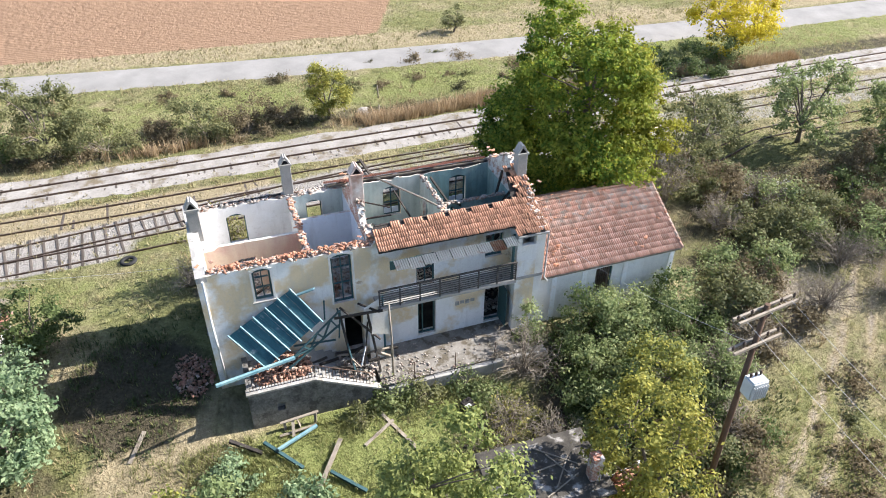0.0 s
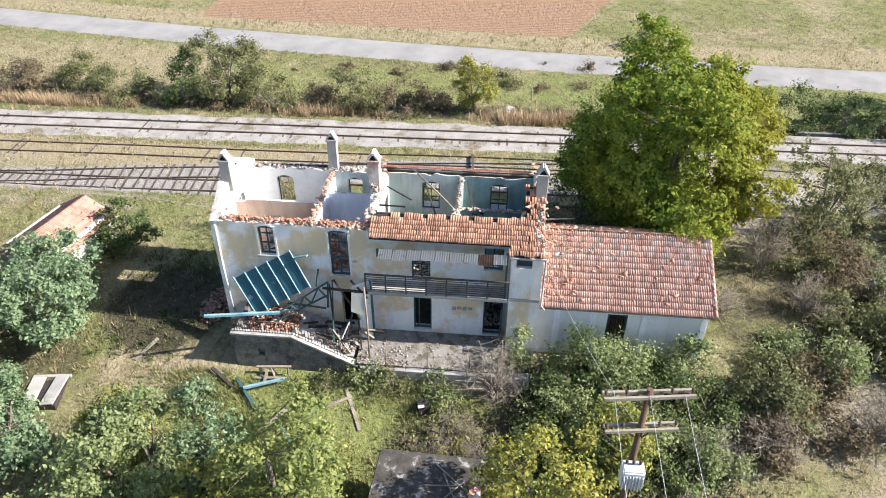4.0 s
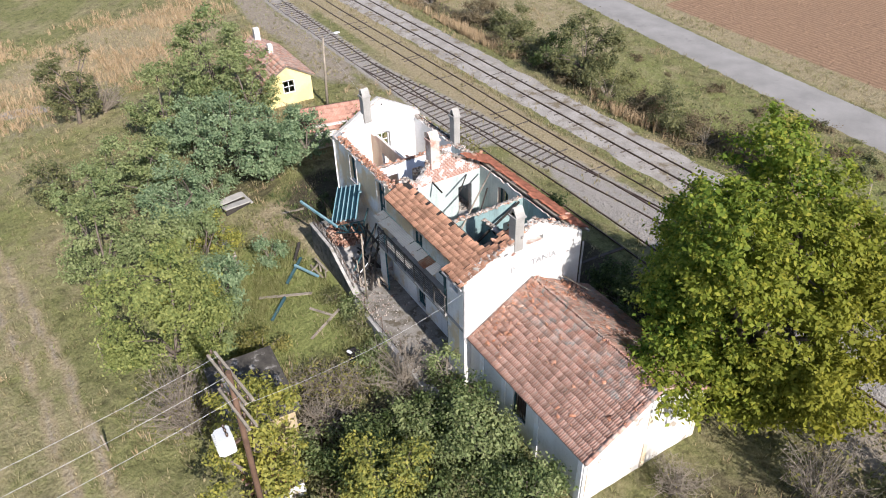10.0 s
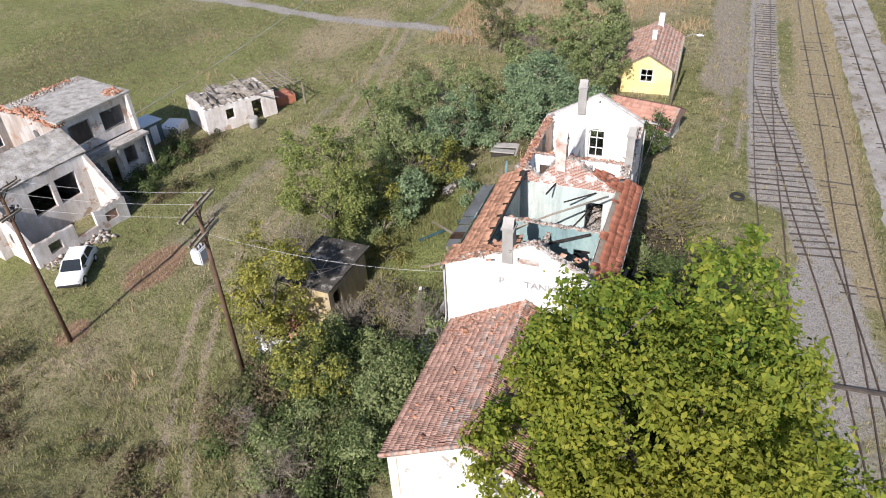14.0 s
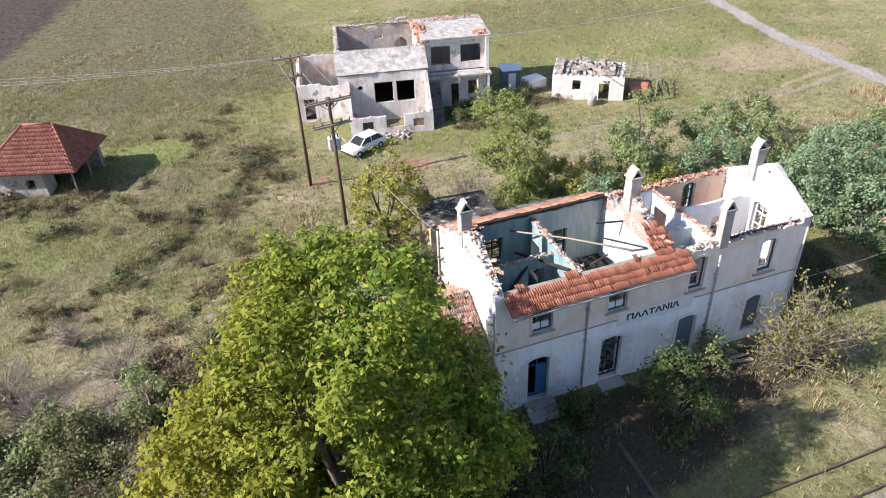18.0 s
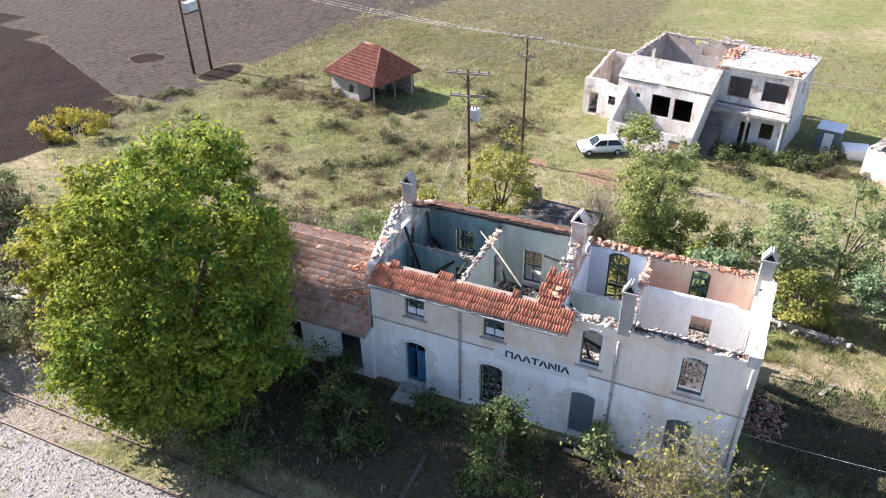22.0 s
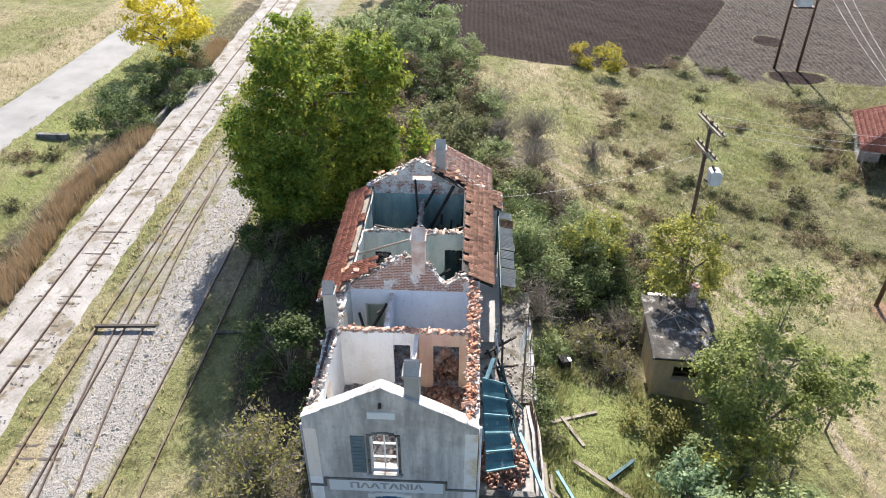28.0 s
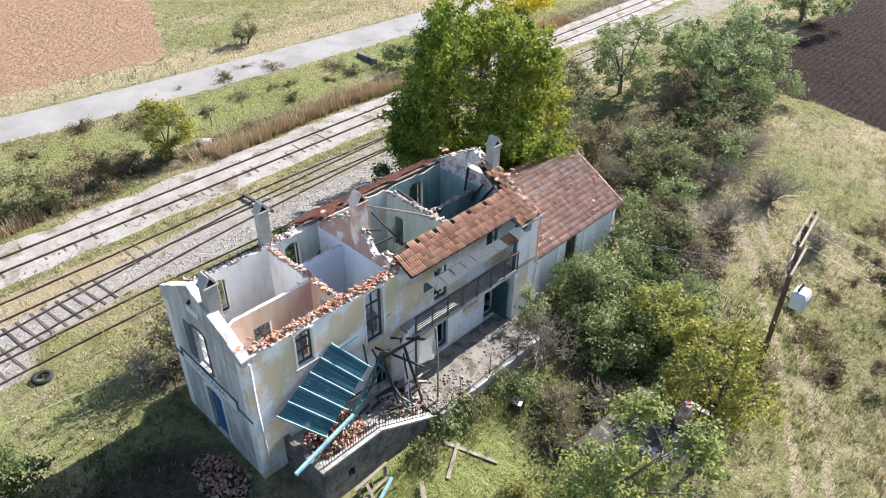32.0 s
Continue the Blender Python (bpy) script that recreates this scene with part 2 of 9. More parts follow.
def brick_face(name, show):
    """Red brick courses with pale mortar, under worn remains of plaster."""
    m, nt, b = material(name)
    v = coords(nt)
    sp = nt.nodes.new("ShaderNodeSeparateXYZ")
    nt.links.new(v, sp.inputs[0])
    sm = nt.nodes.new("ShaderNodeMath")
    sm.operation = "ADD"
    nt.links.new(sp.outputs["X"], sm.inputs[0])
    nt.links.new(sp.outputs["Y"], sm.inputs[1])
    cb = nt.nodes.new("ShaderNodeCombineXYZ")
    nt.links.new(sm.outputs[0], cb.inputs["X"])
    nt.links.new(sp.outputs["Z"], cb.inputs["Y"])
    br = nt.nodes.new("ShaderNodeTexBrick")
    br.inputs["Scale"].default_value = 1.0
    br.inputs["Brick Width"].default_value, br.inputs["Row Height"].default_value = 0.26, 0.085
    br.inputs["Mortar Size"].default_value = 0.012
    br.inputs["Color1"].default_value, br.inputs["Color2"].default_value = (0.40, 0.17, 0.11, 1), (0.30, 0.14, 0.10, 1)
    br.inputs["Mortar"].default_value = (0.55, 0.51, 0.46, 1)
    nt.links.new(cb.outputs[0], br.inputs["Vector"])
    n = noise_node(nt, v, 1.7, 8, 0.68)
    c = mix(nt, ramp(nt, n, [(show, 0.0), (show + 0.06, 1.0)]), br.outputs["Color"], ramp(nt, noise_node(nt, v, 4.0, 6, 0.7), [(0.35, (0.52, 0.46, 0.42)), (0.6, (0.74, 0.71, 0.68))]))
    f = noise_node(nt, v, 16, 5, 0.7)
    c = mix(nt, 0.4, c, ramp(nt, f, [(0.3, 0.35), (0.7, 1.0)]), "MULTIPLY")
    nt.links.new(c, b.inputs["Base Color"])
    b.inputs["Roughness"].default_value = 0.95
    bump(nt, b, f, 0.7)
    return m


M["brickwork"] = brick_face("old_brick_face", 0.52)
M["brick_white"] = brick_face("brick_under_worn_whitewash", 0.44)
M["brick_plaster"] = surface("patchy_plaster_over_brick", [(0.42, 0.24, 0.18), (0.62, 0.50, 0.44), (0.76, 0.72, 0.68)], 1.5, 16, 0.35, 0.95, 0.7)
M["brick"] = surface("loose_brick", [(0.40, 0.18, 0.12), (0.52, 0.30, 0.21), (0.60, 0.50, 0.42)], 2.2, 20, 0.4, 0.95, 0.5, per="island", spread=0.5)
M["tile_old"] = surface("weathered_roof_tile", [(0.52, 0.255, 0.18), (0.585, 0.36, 0.275), (0.56, 0.47, 0.41)], 2.2, 20, 0.3, 0.88, 0.4, per="object", spread=0.42, stain=(0.40, 0.365, 0.32), stain_scale=2.6, stain_at=0.53)
M["tile_mass"] = surface("weathered_roof_tiles", [(0.52, 0.255, 0.18), (0.585, 0.36, 0.275), (0.56, 0.47, 0.41)], 2.2, 20, 0.3, 0.88, 0.4, per="island", spread=0.42, stain=(0.40, 0.365, 0.32), stain_scale=2.6, stain_at=0.53)
M["tile_new"] = surface("bright_roof_tile", [(0.42, 0.145, 0.085), (0.58, 0.25, 0.155)], 1.2, 20, 0.4, 0.85, 0.4, per="object", spread=0.4)
M["tile_south"] = surface("ochre_roof_tile", [(0.55, 0.26, 0.15), (0.66, 0.42, 0.29)], 1.4, 20, 0.3, 0.88, 0.4, per="object", spread=0.5, stain=(0.36, 0.24, 0.17), stain_scale=1.2, stain_at=0.6)
M["tile_red"] = surface("red_roof_tile", [(0.30, 0.11, 0.08), (0.40, 0.17, 0.12)], 0.9, 20, 0.3, 0.88, 0.3, per="island", spread=0.35)
M["tile_pink"] = surface("faded_pink_tile", [(0.42, 0.22, 0.16), (0.52, 0.31, 0.24)], 0.9, 20, 0.3, 0.88, 0.3, per="island", spread=0.35)
M["dark_scrub"] = leafy("dark_scrub_leaf", [(0.06, 0.06, 0.03), (0.11, 0.105, 0.052), (0.18, 0.165, 0.09)], 0.8)
M["concrete"] = surface("grey_concrete", [(0.30, 0.29, 0.27), (0.44, 0.42, 0.39)], 0.9, 22, 0.35, 0.93, 0.4, stain=(0.20, 0.19, 0.17), stain_scale=0.8, stain_at=0.58)
M["rough_render"] = surface("spatter_render", [(0.14, 0.132, 0.118), (0.30, 0.285, 0.26)], 2.4, 11, 0.75, 0.95, 1.8, stain=(0.11, 0.105, 0.095), stain_scale=1.4, stain_at=0.52)
M["mud_roof"] = surface("mud_and_reed_roof", [(0.20, 0.165, 0.13), (0.34, 0.30, 0.25), (0.50, 0.46, 0.41)], 1.8, 12, 0.6, 0.95, 1.2, stain=(0.13, 0.105, 0.085), stain_scale=1.6, stain_at=0.54)
M["hut_roof"] = surface("mossy_roof_slab", [(0.05, 0.045, 0.038), (0.125, 0.112, 0.094)], 1.6, 18, 0.5, 0.95, 0.9, stain=(0.40, 0.375, 0.34), stain_scale=1.7, stain_at=0.53)
M["porch_slab"] = surface("dirt_covered_concrete", [(0.19, 0.17, 0.14), (0.33, 0.31, 0.28)], 1.4, 20, 0.5, 0.95, 0.8, stain=(0.13, 0.11, 0.08), stain_scale=1.6, stain_at=0.5)
M["crumbled"] = surface("crumbling_concrete", [(0.26, 0.245, 0.215), (0.42, 0.395, 0.36), (0.58, 0.55, 0.51)], 1.6, 9, 0.55, 0.95, 1.2, stain=(0.24, 0.21, 0.17), stain_scale=1.3, stain_at=0.56)
M["char"] = surface("charred_wood", [(0.025, 0.022, 0.02), (0.07, 0.06, 0.052)], 3, 30, 0.5, 0.8, 0.6)
M["old_wood"] = surface("grey_timber", [(0.23, 0.19, 0.145), (0.40, 0.35, 0.28)], 2, 25, 0.5, 0.85, 0.5, stretch=(1, 1, 1))
M["pole_wood"] = surface("creosoted_pole", [(0.10, 0.06, 0.04), (0.17, 0.105, 0.07)], 2, 25, 0.5, 0.85, 0.5)
M["teal"] = surface("teal_painted_wood", [(0.028, 0.10, 0.13), (0.06, 0.165, 0.195)], 1.6, 18, 0.55, 0.65, 0.5, stain=(0.34, 0.39, 0.39), stain_scale=2.2, stain_at=0.62)
M["teal_light"] = surface("faded_teal_batten", [(0.10, 0.24, 0.29), (0.28, 0.42, 0.45)], 1.6, 25, 0.35, 0.6, 0.3)
M["teal_dark"] = surface("dark_teal_frame", [(0.03, 0.075, 0.085), (0.055, 0.115, 0.125)], 1.2, 25, 0.4, 0.6, 0.3)
M["rail_wood"] = surface("weathered_dark_rail", [(0.06, 0.055, 0.05), (0.14, 0.125, 0.115)], 2.5, 25, 0.5, 0.85, 0.5, stain=(0.10, 0.15, 0.16), stain_scale=1.2, stain_at=0.56)
M["blue_door"] = surface("blue_painted_door", [(0.03, 0.12, 0.24), (0.055, 0.165, 0.29)], 1.0, 25, 0.3, 0.55, 0.3)
M["board"] = surface("grey_blue_board", [(0.10, 0.14, 0.16), (0.16, 0.20, 0.22)], 1.0, 25, 0.3, 0.7, 0.3)
M["sign"] = surface("faded_sign_panel", [(0.70, 0.71, 0.70), (0.62, 0.65, 0.66)], 1.0, 25, 0.2, 0.8, 0.2)
M["ink"] = surface("faded_black_paint", [(0.035, 0.04, 0.05), (0.08, 0.085, 0.095)], 4, 30, 0.3, 0.8, 0.2)
M["ink_pale"] = surface("flaked_dark_paint", [(0.22, 0.22, 0.22), (0.45, 0.44, 0.43)], 4, 30, 0.3, 0.8, 0.2)
M["zinc"] = surface("galvanised_sheet", [(0.76, 0.77, 0.77), (0.86, 0.86, 0.85)], 1.2, 25, 0.2, 0.5, 0.2, metal=0.0, stain=(0.50, 0.30, 0.22), stain_scale=1.4, stain_at=0.62)
M["pipe"] = surface("grey_pipe", [(0.30, 0.30, 0.29), (0.42, 0.41, 0.40)], 2, 25, 0.3, 0.6, 0.2)
M["iron"] = surface("rusted_iron", [(0.10, 0.07, 0.055), (0.18, 0.12, 0.09)], 3, 30, 0.4, 0.7, 0.3, metal=0.3)
M["tile_bits"] = surface("broken_orange_tile", [(0.50, 0.20, 0.11), (0.58, 0.30, 0.19), (0.60, 0.48, 0.40)], 2.2, 20, 0.35, 0.92, 0.5, per="island", spread=0.4)
M["ruin_in"] = plaster("ruin_inner_plaster", (0.56, 0.52, 0.48), (0.46, 0.38, 0.32), (0.24, 0.21, 0.19), (0.36, 0.22, 0.16), 0.5, 0.62)
M["rubble"] = surface("rubble_bits", [(0.34, 0.20, 0.14), (0.52, 0.46, 0.40), (0.62, 0.59, 0.54)], 3, 18, 0.4, 0.95, 0.5, per="island", spread=0.5)
M["white_paint"] = surface("white_paint", [(0.72, 0.72, 0.71), (0.80, 0.80, 0.79)], 1.5, 25, 0.15, 0.5, 0.1)
M["car_white"] = surface("white_car_paint", [(0.74, 0.75, 0.76), (0.80, 0.80, 0.80)], 1.5, 25, 0.05, 0.25, 0.0)
M["dark_glass"] = surface("dark_car_glass", [(0.02, 0.025, 0.03), (0.03, 0.035, 0.04)], 1.5, 25, 0.05, 0.08, 0.0)
M["rubber"] = surface("black_rubber", [(0.02, 0.02, 0.02), (0.035, 0.035, 0.035)], 3, 25, 0.2, 0.8, 0.2)
M["yellow_wall"] = plaster("yellow_plaster", (0.78, 0.62, 0.27), (0.74, 0.61, 0.34), (0.55, 0.46, 0.28), (0.62, 0.54, 0.42), 0.66, 0.74)
M["ochre_wall"] = plaster("ochre_plaster", (0.55, 0.43, 0.22), (0.50, 0.40, 0.26), (0.27, 0.22, 0.16), (0.40, 0.34, 0.26), 0.52, 0.70)
M["ruin_wall"] = plaster("ruin_plaster", (0.80, 0.765, 0.74), (0.68, 0.625, 0.575), (0.40, 0.35, 0.31), (0.46, 0.34, 0.27), 0.52, 0.61)
M["stone_wall"] = surface("rubble_stone", [(0.32, 0.28, 0.24), (0.52, 0.48, 0.43)], 3.5, 14, 0.5, 0.95, 1.0)
M["bark"] = surface("grey_bark", [(0.12, 0.095, 0.075), (0.24, 0.20, 0.165)], 3, 25, 0.5, 0.95, 0.8)
M["twig"] = surface("bare_twig", [(0.21, 0.175, 0.135), (0.34, 0.295, 0.235)], 3, 25, 0.3, 0.95, 0.3)
M["porcelain"] = surface("brown_porcelain", [(0.06, 0.04, 0.03), (0.10, 0.07, 0.05)], 3, 20, 0.1, 0.3, 0.0)
M["galv"] = surface("transformer_paint", [(0.50, 0.52, 0.53), (0.62, 0.63, 0.63)], 1.5, 25, 0.2, 0.5, 0.1)
M["wire"] = surface("aluminium_wire", [(0.45, 0.45, 0.45), (0.6, 0.6, 0.6)], 3, 20, 0.1, 0.5, 0.0, metal=0.4)
M["walnut_leaf"] = leafy("walnut_leaf", [(0.05, 0.108, 0.018), (0.115, 0.20, 0.028), (0.20, 0.278, 0.037), (0.35, 0.35, 0.05)], 0.7, 0.52, 0.36, (0.34, 0.28, 0.035))
M["green_leaf"] = leafy("acacia_leaf", [(0.10, 0.142, 0.05), (0.20, 0.25, 0.098), (0.345, 0.375, 0.17)], 0.65)
M["pale_leaf"] = leafy("pale_acacia_leaf", [(0.14, 0.19, 0.075), (0.215, 0.27, 0.115), (0.30, 0.34, 0.15)])
M["yellow_green"] = leafy("yellowing_acacia_leaf", [(0.125, 0.16, 0.045), (0.235, 0.26, 0.068), (0.42, 0.385, 0.085)])
M["mid_green"] = leafy("mid_acacia_leaf", [(0.098, 0.138, 0.042), (0.195, 0.238, 0.074), (0.345, 0.36, 0.115)], 0.65)
M["blue_leaf"] = leafy("ailanthus_leaf", [(0.085, 0.145, 0.072), (0.18, 0.26, 0.135), (0.33, 0.405, 0.225)], 0.65)
M["olive_leaf"] = leafy("olive_leaf", [(0.085, 0.10, 0.044), (0.155, 0.165, 0.072), (0.25, 0.245, 0.11)])
M["yellow_leaf"] = leafy("yellow_leaf", [(0.135, 0.176, 0.034), (0.284, 0.277, 0.041), (0.486, 0.365, 0.041)])
M["fading_leaf"] = leafy("fading_olive_leaf", [(0.12, 0.13, 0.042), (0.20, 0.205, 0.065), (0.32, 0.28, 0.085)])
M["turning_leaf"] = leafy("turning_acacia_leaf", [(0.14, 0.166, 0.042), (0.255, 0.266, 0.064), (0.43, 0.387, 0.082)])
M["gold_leaf"] = leafy("gold_leaf", [(0.40, 0.33, 0.02), (0.56, 0.46, 0.03), (0.62, 0.53, 0.045)])
M["dark_leaf"] = leafy("bramble_leaf", [(0.032, 0.055, 0.019), (0.08, 0.118, 0.037), (0.165, 0.20, 0.073)], 0.65)
M["dry_leaf"] = leafy("dry_leaf", [(0.10, 0.075, 0.042), (0.18, 0.14, 0.08), (0.25, 0.205, 0.125)], 0.8)
# weed colours kept very dark so that shaded strips read darker
M["shade_weed"] = leafy("shade_tinted_weed", [(0.03, 0.05, 0.016), (0.06, 0.085, 0.028), (0.11, 0.13, 0.05)], 0.6, 0.15)
M["straw"] = leafy("straw_blade", [(0.27, 0.225, 0.11), (0.39, 0.335, 0.18), (0.46, 0.40, 0.24)], 0.8, 0.5)
M["reed"] = leafy("dry_reed", [(0.25, 0.17, 0.09), (0.38, 0.28, 0.16), (0.46, 0.35, 0.22)], 0.8, 0.15)
M["blade"] = leafy("grass_blade", [(0.14, 0.155, 0.055), (0.225, 0.235, 0.088), (0.34, 0.325, 0.145)], 0.7, 0.4)
M["tussock"] = leafy("brown_green_tussock_blade", [(0.13, 0.118, 0.058), (0.21, 0.19, 0.094), (0.31, 0.272, 0.145)], 0.8, 0.4)

# ---- building helpers ----
rng = np.random.default_rng(7)


def link(name, me, mats, parent=None, label=""):
    for k in mats if isinstance(mats, (list, tuple)) else [mats]:
        me.materials.append(M[k])
    ob = new(name, me)
    ob.parent = parent
    if label:
        ob["label"] = label
    return ob


def part(name, bm, mats, parent=None, label=""):
    me = bpy.data.meshes.new(name)
    bm.normal_update()
    bm.to_mesh(me)
    bm.free()
    return link(name, me, mats, parent, label)


def thing(name, label, category, group="", kind="", at=None):
    ob = new(name)
    if at is not None:
        ob.matrix_basis = at
    return tagged(ob, label, category, group, kind)


def hexa(bm, p, mat=0):
    """A solid from eight corners: four below, then four above, both anticlockwise."""
    v = [bm.verts.new(c) for c in p]
    for f in ((3, 2, 1, 0), (4, 5, 6, 7), (0, 1, 5, 4), (1, 2, 6, 5), (2, 3, 7, 6), (3, 0, 4, 7)):
        bm.faces.new([v[i] for i in f]).material_index = mat
    return v


def box(bm, x0, y0, z0, x1, y1, z1, mat=0):
    x0, x1, y0, y1, z0, z1 = min(x0, x1), max(x0, x1), min(y0, y1), max(y0, y1), min(z0, z1), max(z0, z1)
    return hexa(bm, [(x0, y0, z0), (x1, y0, z0), (x1, y1, z0), (x0, y1, z0), (x0, y0, z1), (x1, y0, z1), (x1, y1, z1), (x0, y1, z1)], mat)


def beam(bm, a, b, w, h=None, mat=0, taper=1.0):
    """A square bar from a to b."""
    a, b = Vector(a), Vector(b)
    h = h or w
    d = (b - a).normalized()
    s = d.cross(Vector((0, 0, 1)))
    s = Vector((1, 0, 0)) if s.length < 1e-3 else s.normalized()
    u = s.cross(d).normalized()
    p = []
    for e, k in ((a, 1.0), (b, taper)):
        p += [e + s * (i * w * k / 2) + u * (j * h * k / 2) for i, j in ((-1, -1), (1, -1), (1, 1), (-1, 1))]
    v = [bm.verts.new(c) for c in p]
    for f in ((0, 1, 2, 3), (7, 6, 5, 4), (0, 4, 5, 1), (1, 5, 6, 2), (2, 6, 7, 3), (3, 7, 4, 0)):
        bm.faces.new([v[i] for i in f]).material_index = mat


def tube(bm, points, radii, sides=7, mat=0, cap=True):
    """A round bar through points."""
    rings = []
    n = len(points)
    for i, (p, r) in enumerate(zip(points, radii)):
        p = Vector(p)
        d = (Vector(points[min(i + 1, n - 1)]) - Vector(points[max(i - 1, 0)])).normalized()
        s = d.cross(Vector((0, 0, 1)))
        s = Vector((1, 0, 0)) if s.length < 1e-3 else s.normalized()
        u = d.cross(s)
        rings.append([bm.verts.new(p + s * (r * math.cos(k * math.tau / sides)) + u * (r * math.sin(k * math.tau / sides))) for k in range(sides)])
    for a, b in zip(rings, rings[1:]):
        for k in range(sides):
            f = bm.faces.new((a[k], a[(k + 1) % sides], b[(k + 1) % sides], b[k]))
            f.material_index, f.smooth = mat, True
    if cap:
        bm.faces.new(rings[0][::-1]).material_index = mat
        bm.faces.new(rings[-1]).material_index = mat


def bm_new():
    return bmesh.new()


def one_box(name, b, mat, parent, label="", bevel=0.0):
    bm = bm_new()
    box(bm, *b)
    if bevel:
        bmesh.ops.bevel(bm, geom=bm.edges[:], offset=bevel, segments=1, affect="EDGES")
    return part(name, bm, mat, parent, label)


def mesh_np(name, verts, quads):
    me = bpy.data.meshes.new(name)
    verts, quads = np.asarray(verts, np.float32), np.asarray(quads, np.int32)
    k = quads.shape[1]
    me.vertices.add(len(verts))
    me.vertices.foreach_set("co", verts.ravel())
    me.loops.add(quads.size)
    me.loops.foreach_set("vertex_index", quads.ravel())
    me.polygons.add(len(quads))
    me.polygons.foreach_set("loop_start", np.arange(0, quads.size, k, dtype=np.int32))
    me.polygons.foreach_set("loop_total", np.full(len(quads), k, np.int32))
    me.update(calc_edges=True)
    return me


def wall(bm, axis, a0, a1, c0, c1, zb, top, holes=(), step=0.3, pick=None):
    """An upright wall along x or y from a0 to a1, between c0 and c1 across, from zb to top(a).
    holes: (from, to, bottom, top, rise of the arch). pick(normal side, a): material index for the two faces."""
    cuts = {a0, a1}
    for h0, h1, *_ in holes:
        cuts |= {min(max(h0, a0), a1), min(max(h1, a0), a1)}
        cuts |= {h0 + (h1 - h0) * k / 6 for k in range(1, 6)}
    cuts = sorted(c for c in cuts if a0 - 1e-6 <= c <= a1 + 1e-6)
    full = []
    for p, q in zip(cuts, cuts[1:]):
        n = max(1, int(round((q - p) / step)))
        full += [p + (q - p) * k / n for k in range(n)]
    full.append(cuts[-1])
    full = [c for i, c in enumerate(full) if i == 0 or c - full[i - 1] > 1e-4]

    def arch(h, a):
        h0, h1, b, t, rise = h
        k = (a - (h0 + h1) / 2) / ((h1 - h0) / 2)
        return t - rise * k * k

    for p, q in zip(full, full[1:]):
        mid = (p + q) / 2
        mine = sorted((h for h in holes if h[0] < mid < h[1]), key=lambda h: h[2])
        lo = [(zb, zb)]
        hi = []
        for h in mine:
            hi.append((h[2], h[2]))
            lo.append((arch(h, p), arch(h, q)))
        hi.append((top(p), top(q)))
        for (l0, l1), (h0, h1) in zip(lo, hi):
            if h0 - l0 < 0.01 and h1 - l1 < 0.01:
                continue
            h0, h1 = max(h0, l0 + 0.005), max(h1, l1 + 0.005)
            if axis == "x":
                pts = [(p, c0, l0), (q, c0, l1), (q, c1, l1), (p, c1, l0), (p, c0, h0), (q, c0, h1), (q, c1, h1), (p, c1, h0)]
            else:
                pts = [(c1, p, l0), (c1, q, l1), (c0, q, l1), (c0, p, l0), (c1, p, h0), (c1, q, h1), (c0, q, h1), (c0, p, h0)]
            v = [bm.verts.new(c) for c in pts]
            for k, f in enumerate(((3, 2, 1, 0), (4, 5, 6, 7), (0, 1, 5, 4), (1, 2, 6, 5), (2, 3, 7, 6), (3, 0, 4, 7))):
                face = bm.faces.new([v[i] for i in f])
                if pick:
                    side = {2: "low" if axis == "x" else "high", 4: "high" if axis == "x" else "low", 1: "top"}.get(k, "end")
                    face.material_index = pick(side, mid)
    bmesh.ops.remove_doubles(bm, verts=bm.verts[:], dist=0.0004)


def ragged(base, amp=0.12, seed=0.0, f=2.3):
    """A broken wall top round base(a)."""
    return lambda a: base(a) + amp * (noise.noise((a * f, seed, 0.3)) + 0.6 * noise.noise((a * f * 2.7, seed, 4.1)))


def flat(z):
    return lambda a: z


def tile_mesh(name, w=0.235, l=0.41):
    """An interlocking clay tile: a raised roll, a shallow channel, a turned-down lower edge."""
    prof = [(-0.5, 0.006), (-0.40, 0.038), (-0.28, 0.038), (-0.18, 0.004), (0.0, 0.002), (0.10, 0.036), (0.22, 0.036), (0.32, 0.004), (0.5, 0.004)]
    v, q = [], []
    for y, dz in ((0.0, 0.05), (l, 0.0)):
        v += [(x * w, y, z + dz) for x, z in prof]
    v += [(x * w, 0.012, z - 0.012) for x, z in prof]
    n = len(prof)
    q += [(i, i + 1, n + i + 1, n + i) for i in range(n - 1)]
    q += [(2 * n + i, 2 * n + i + 1, i + 1, i) for i in range(n - 1)]
    return np.array(v, float), np.array(q, int)


TILE_V, TILE_Q = tile_mesh("tile")
TILE_ME = {}


def tile_data(mat):
    if mat not in TILE_ME:
        me = mesh_np("roof_tile", TILE_V, TILE_Q)
        me.materials.append(M[mat])
        TILE_ME[mat] = me
    return TILE_ME[mat]


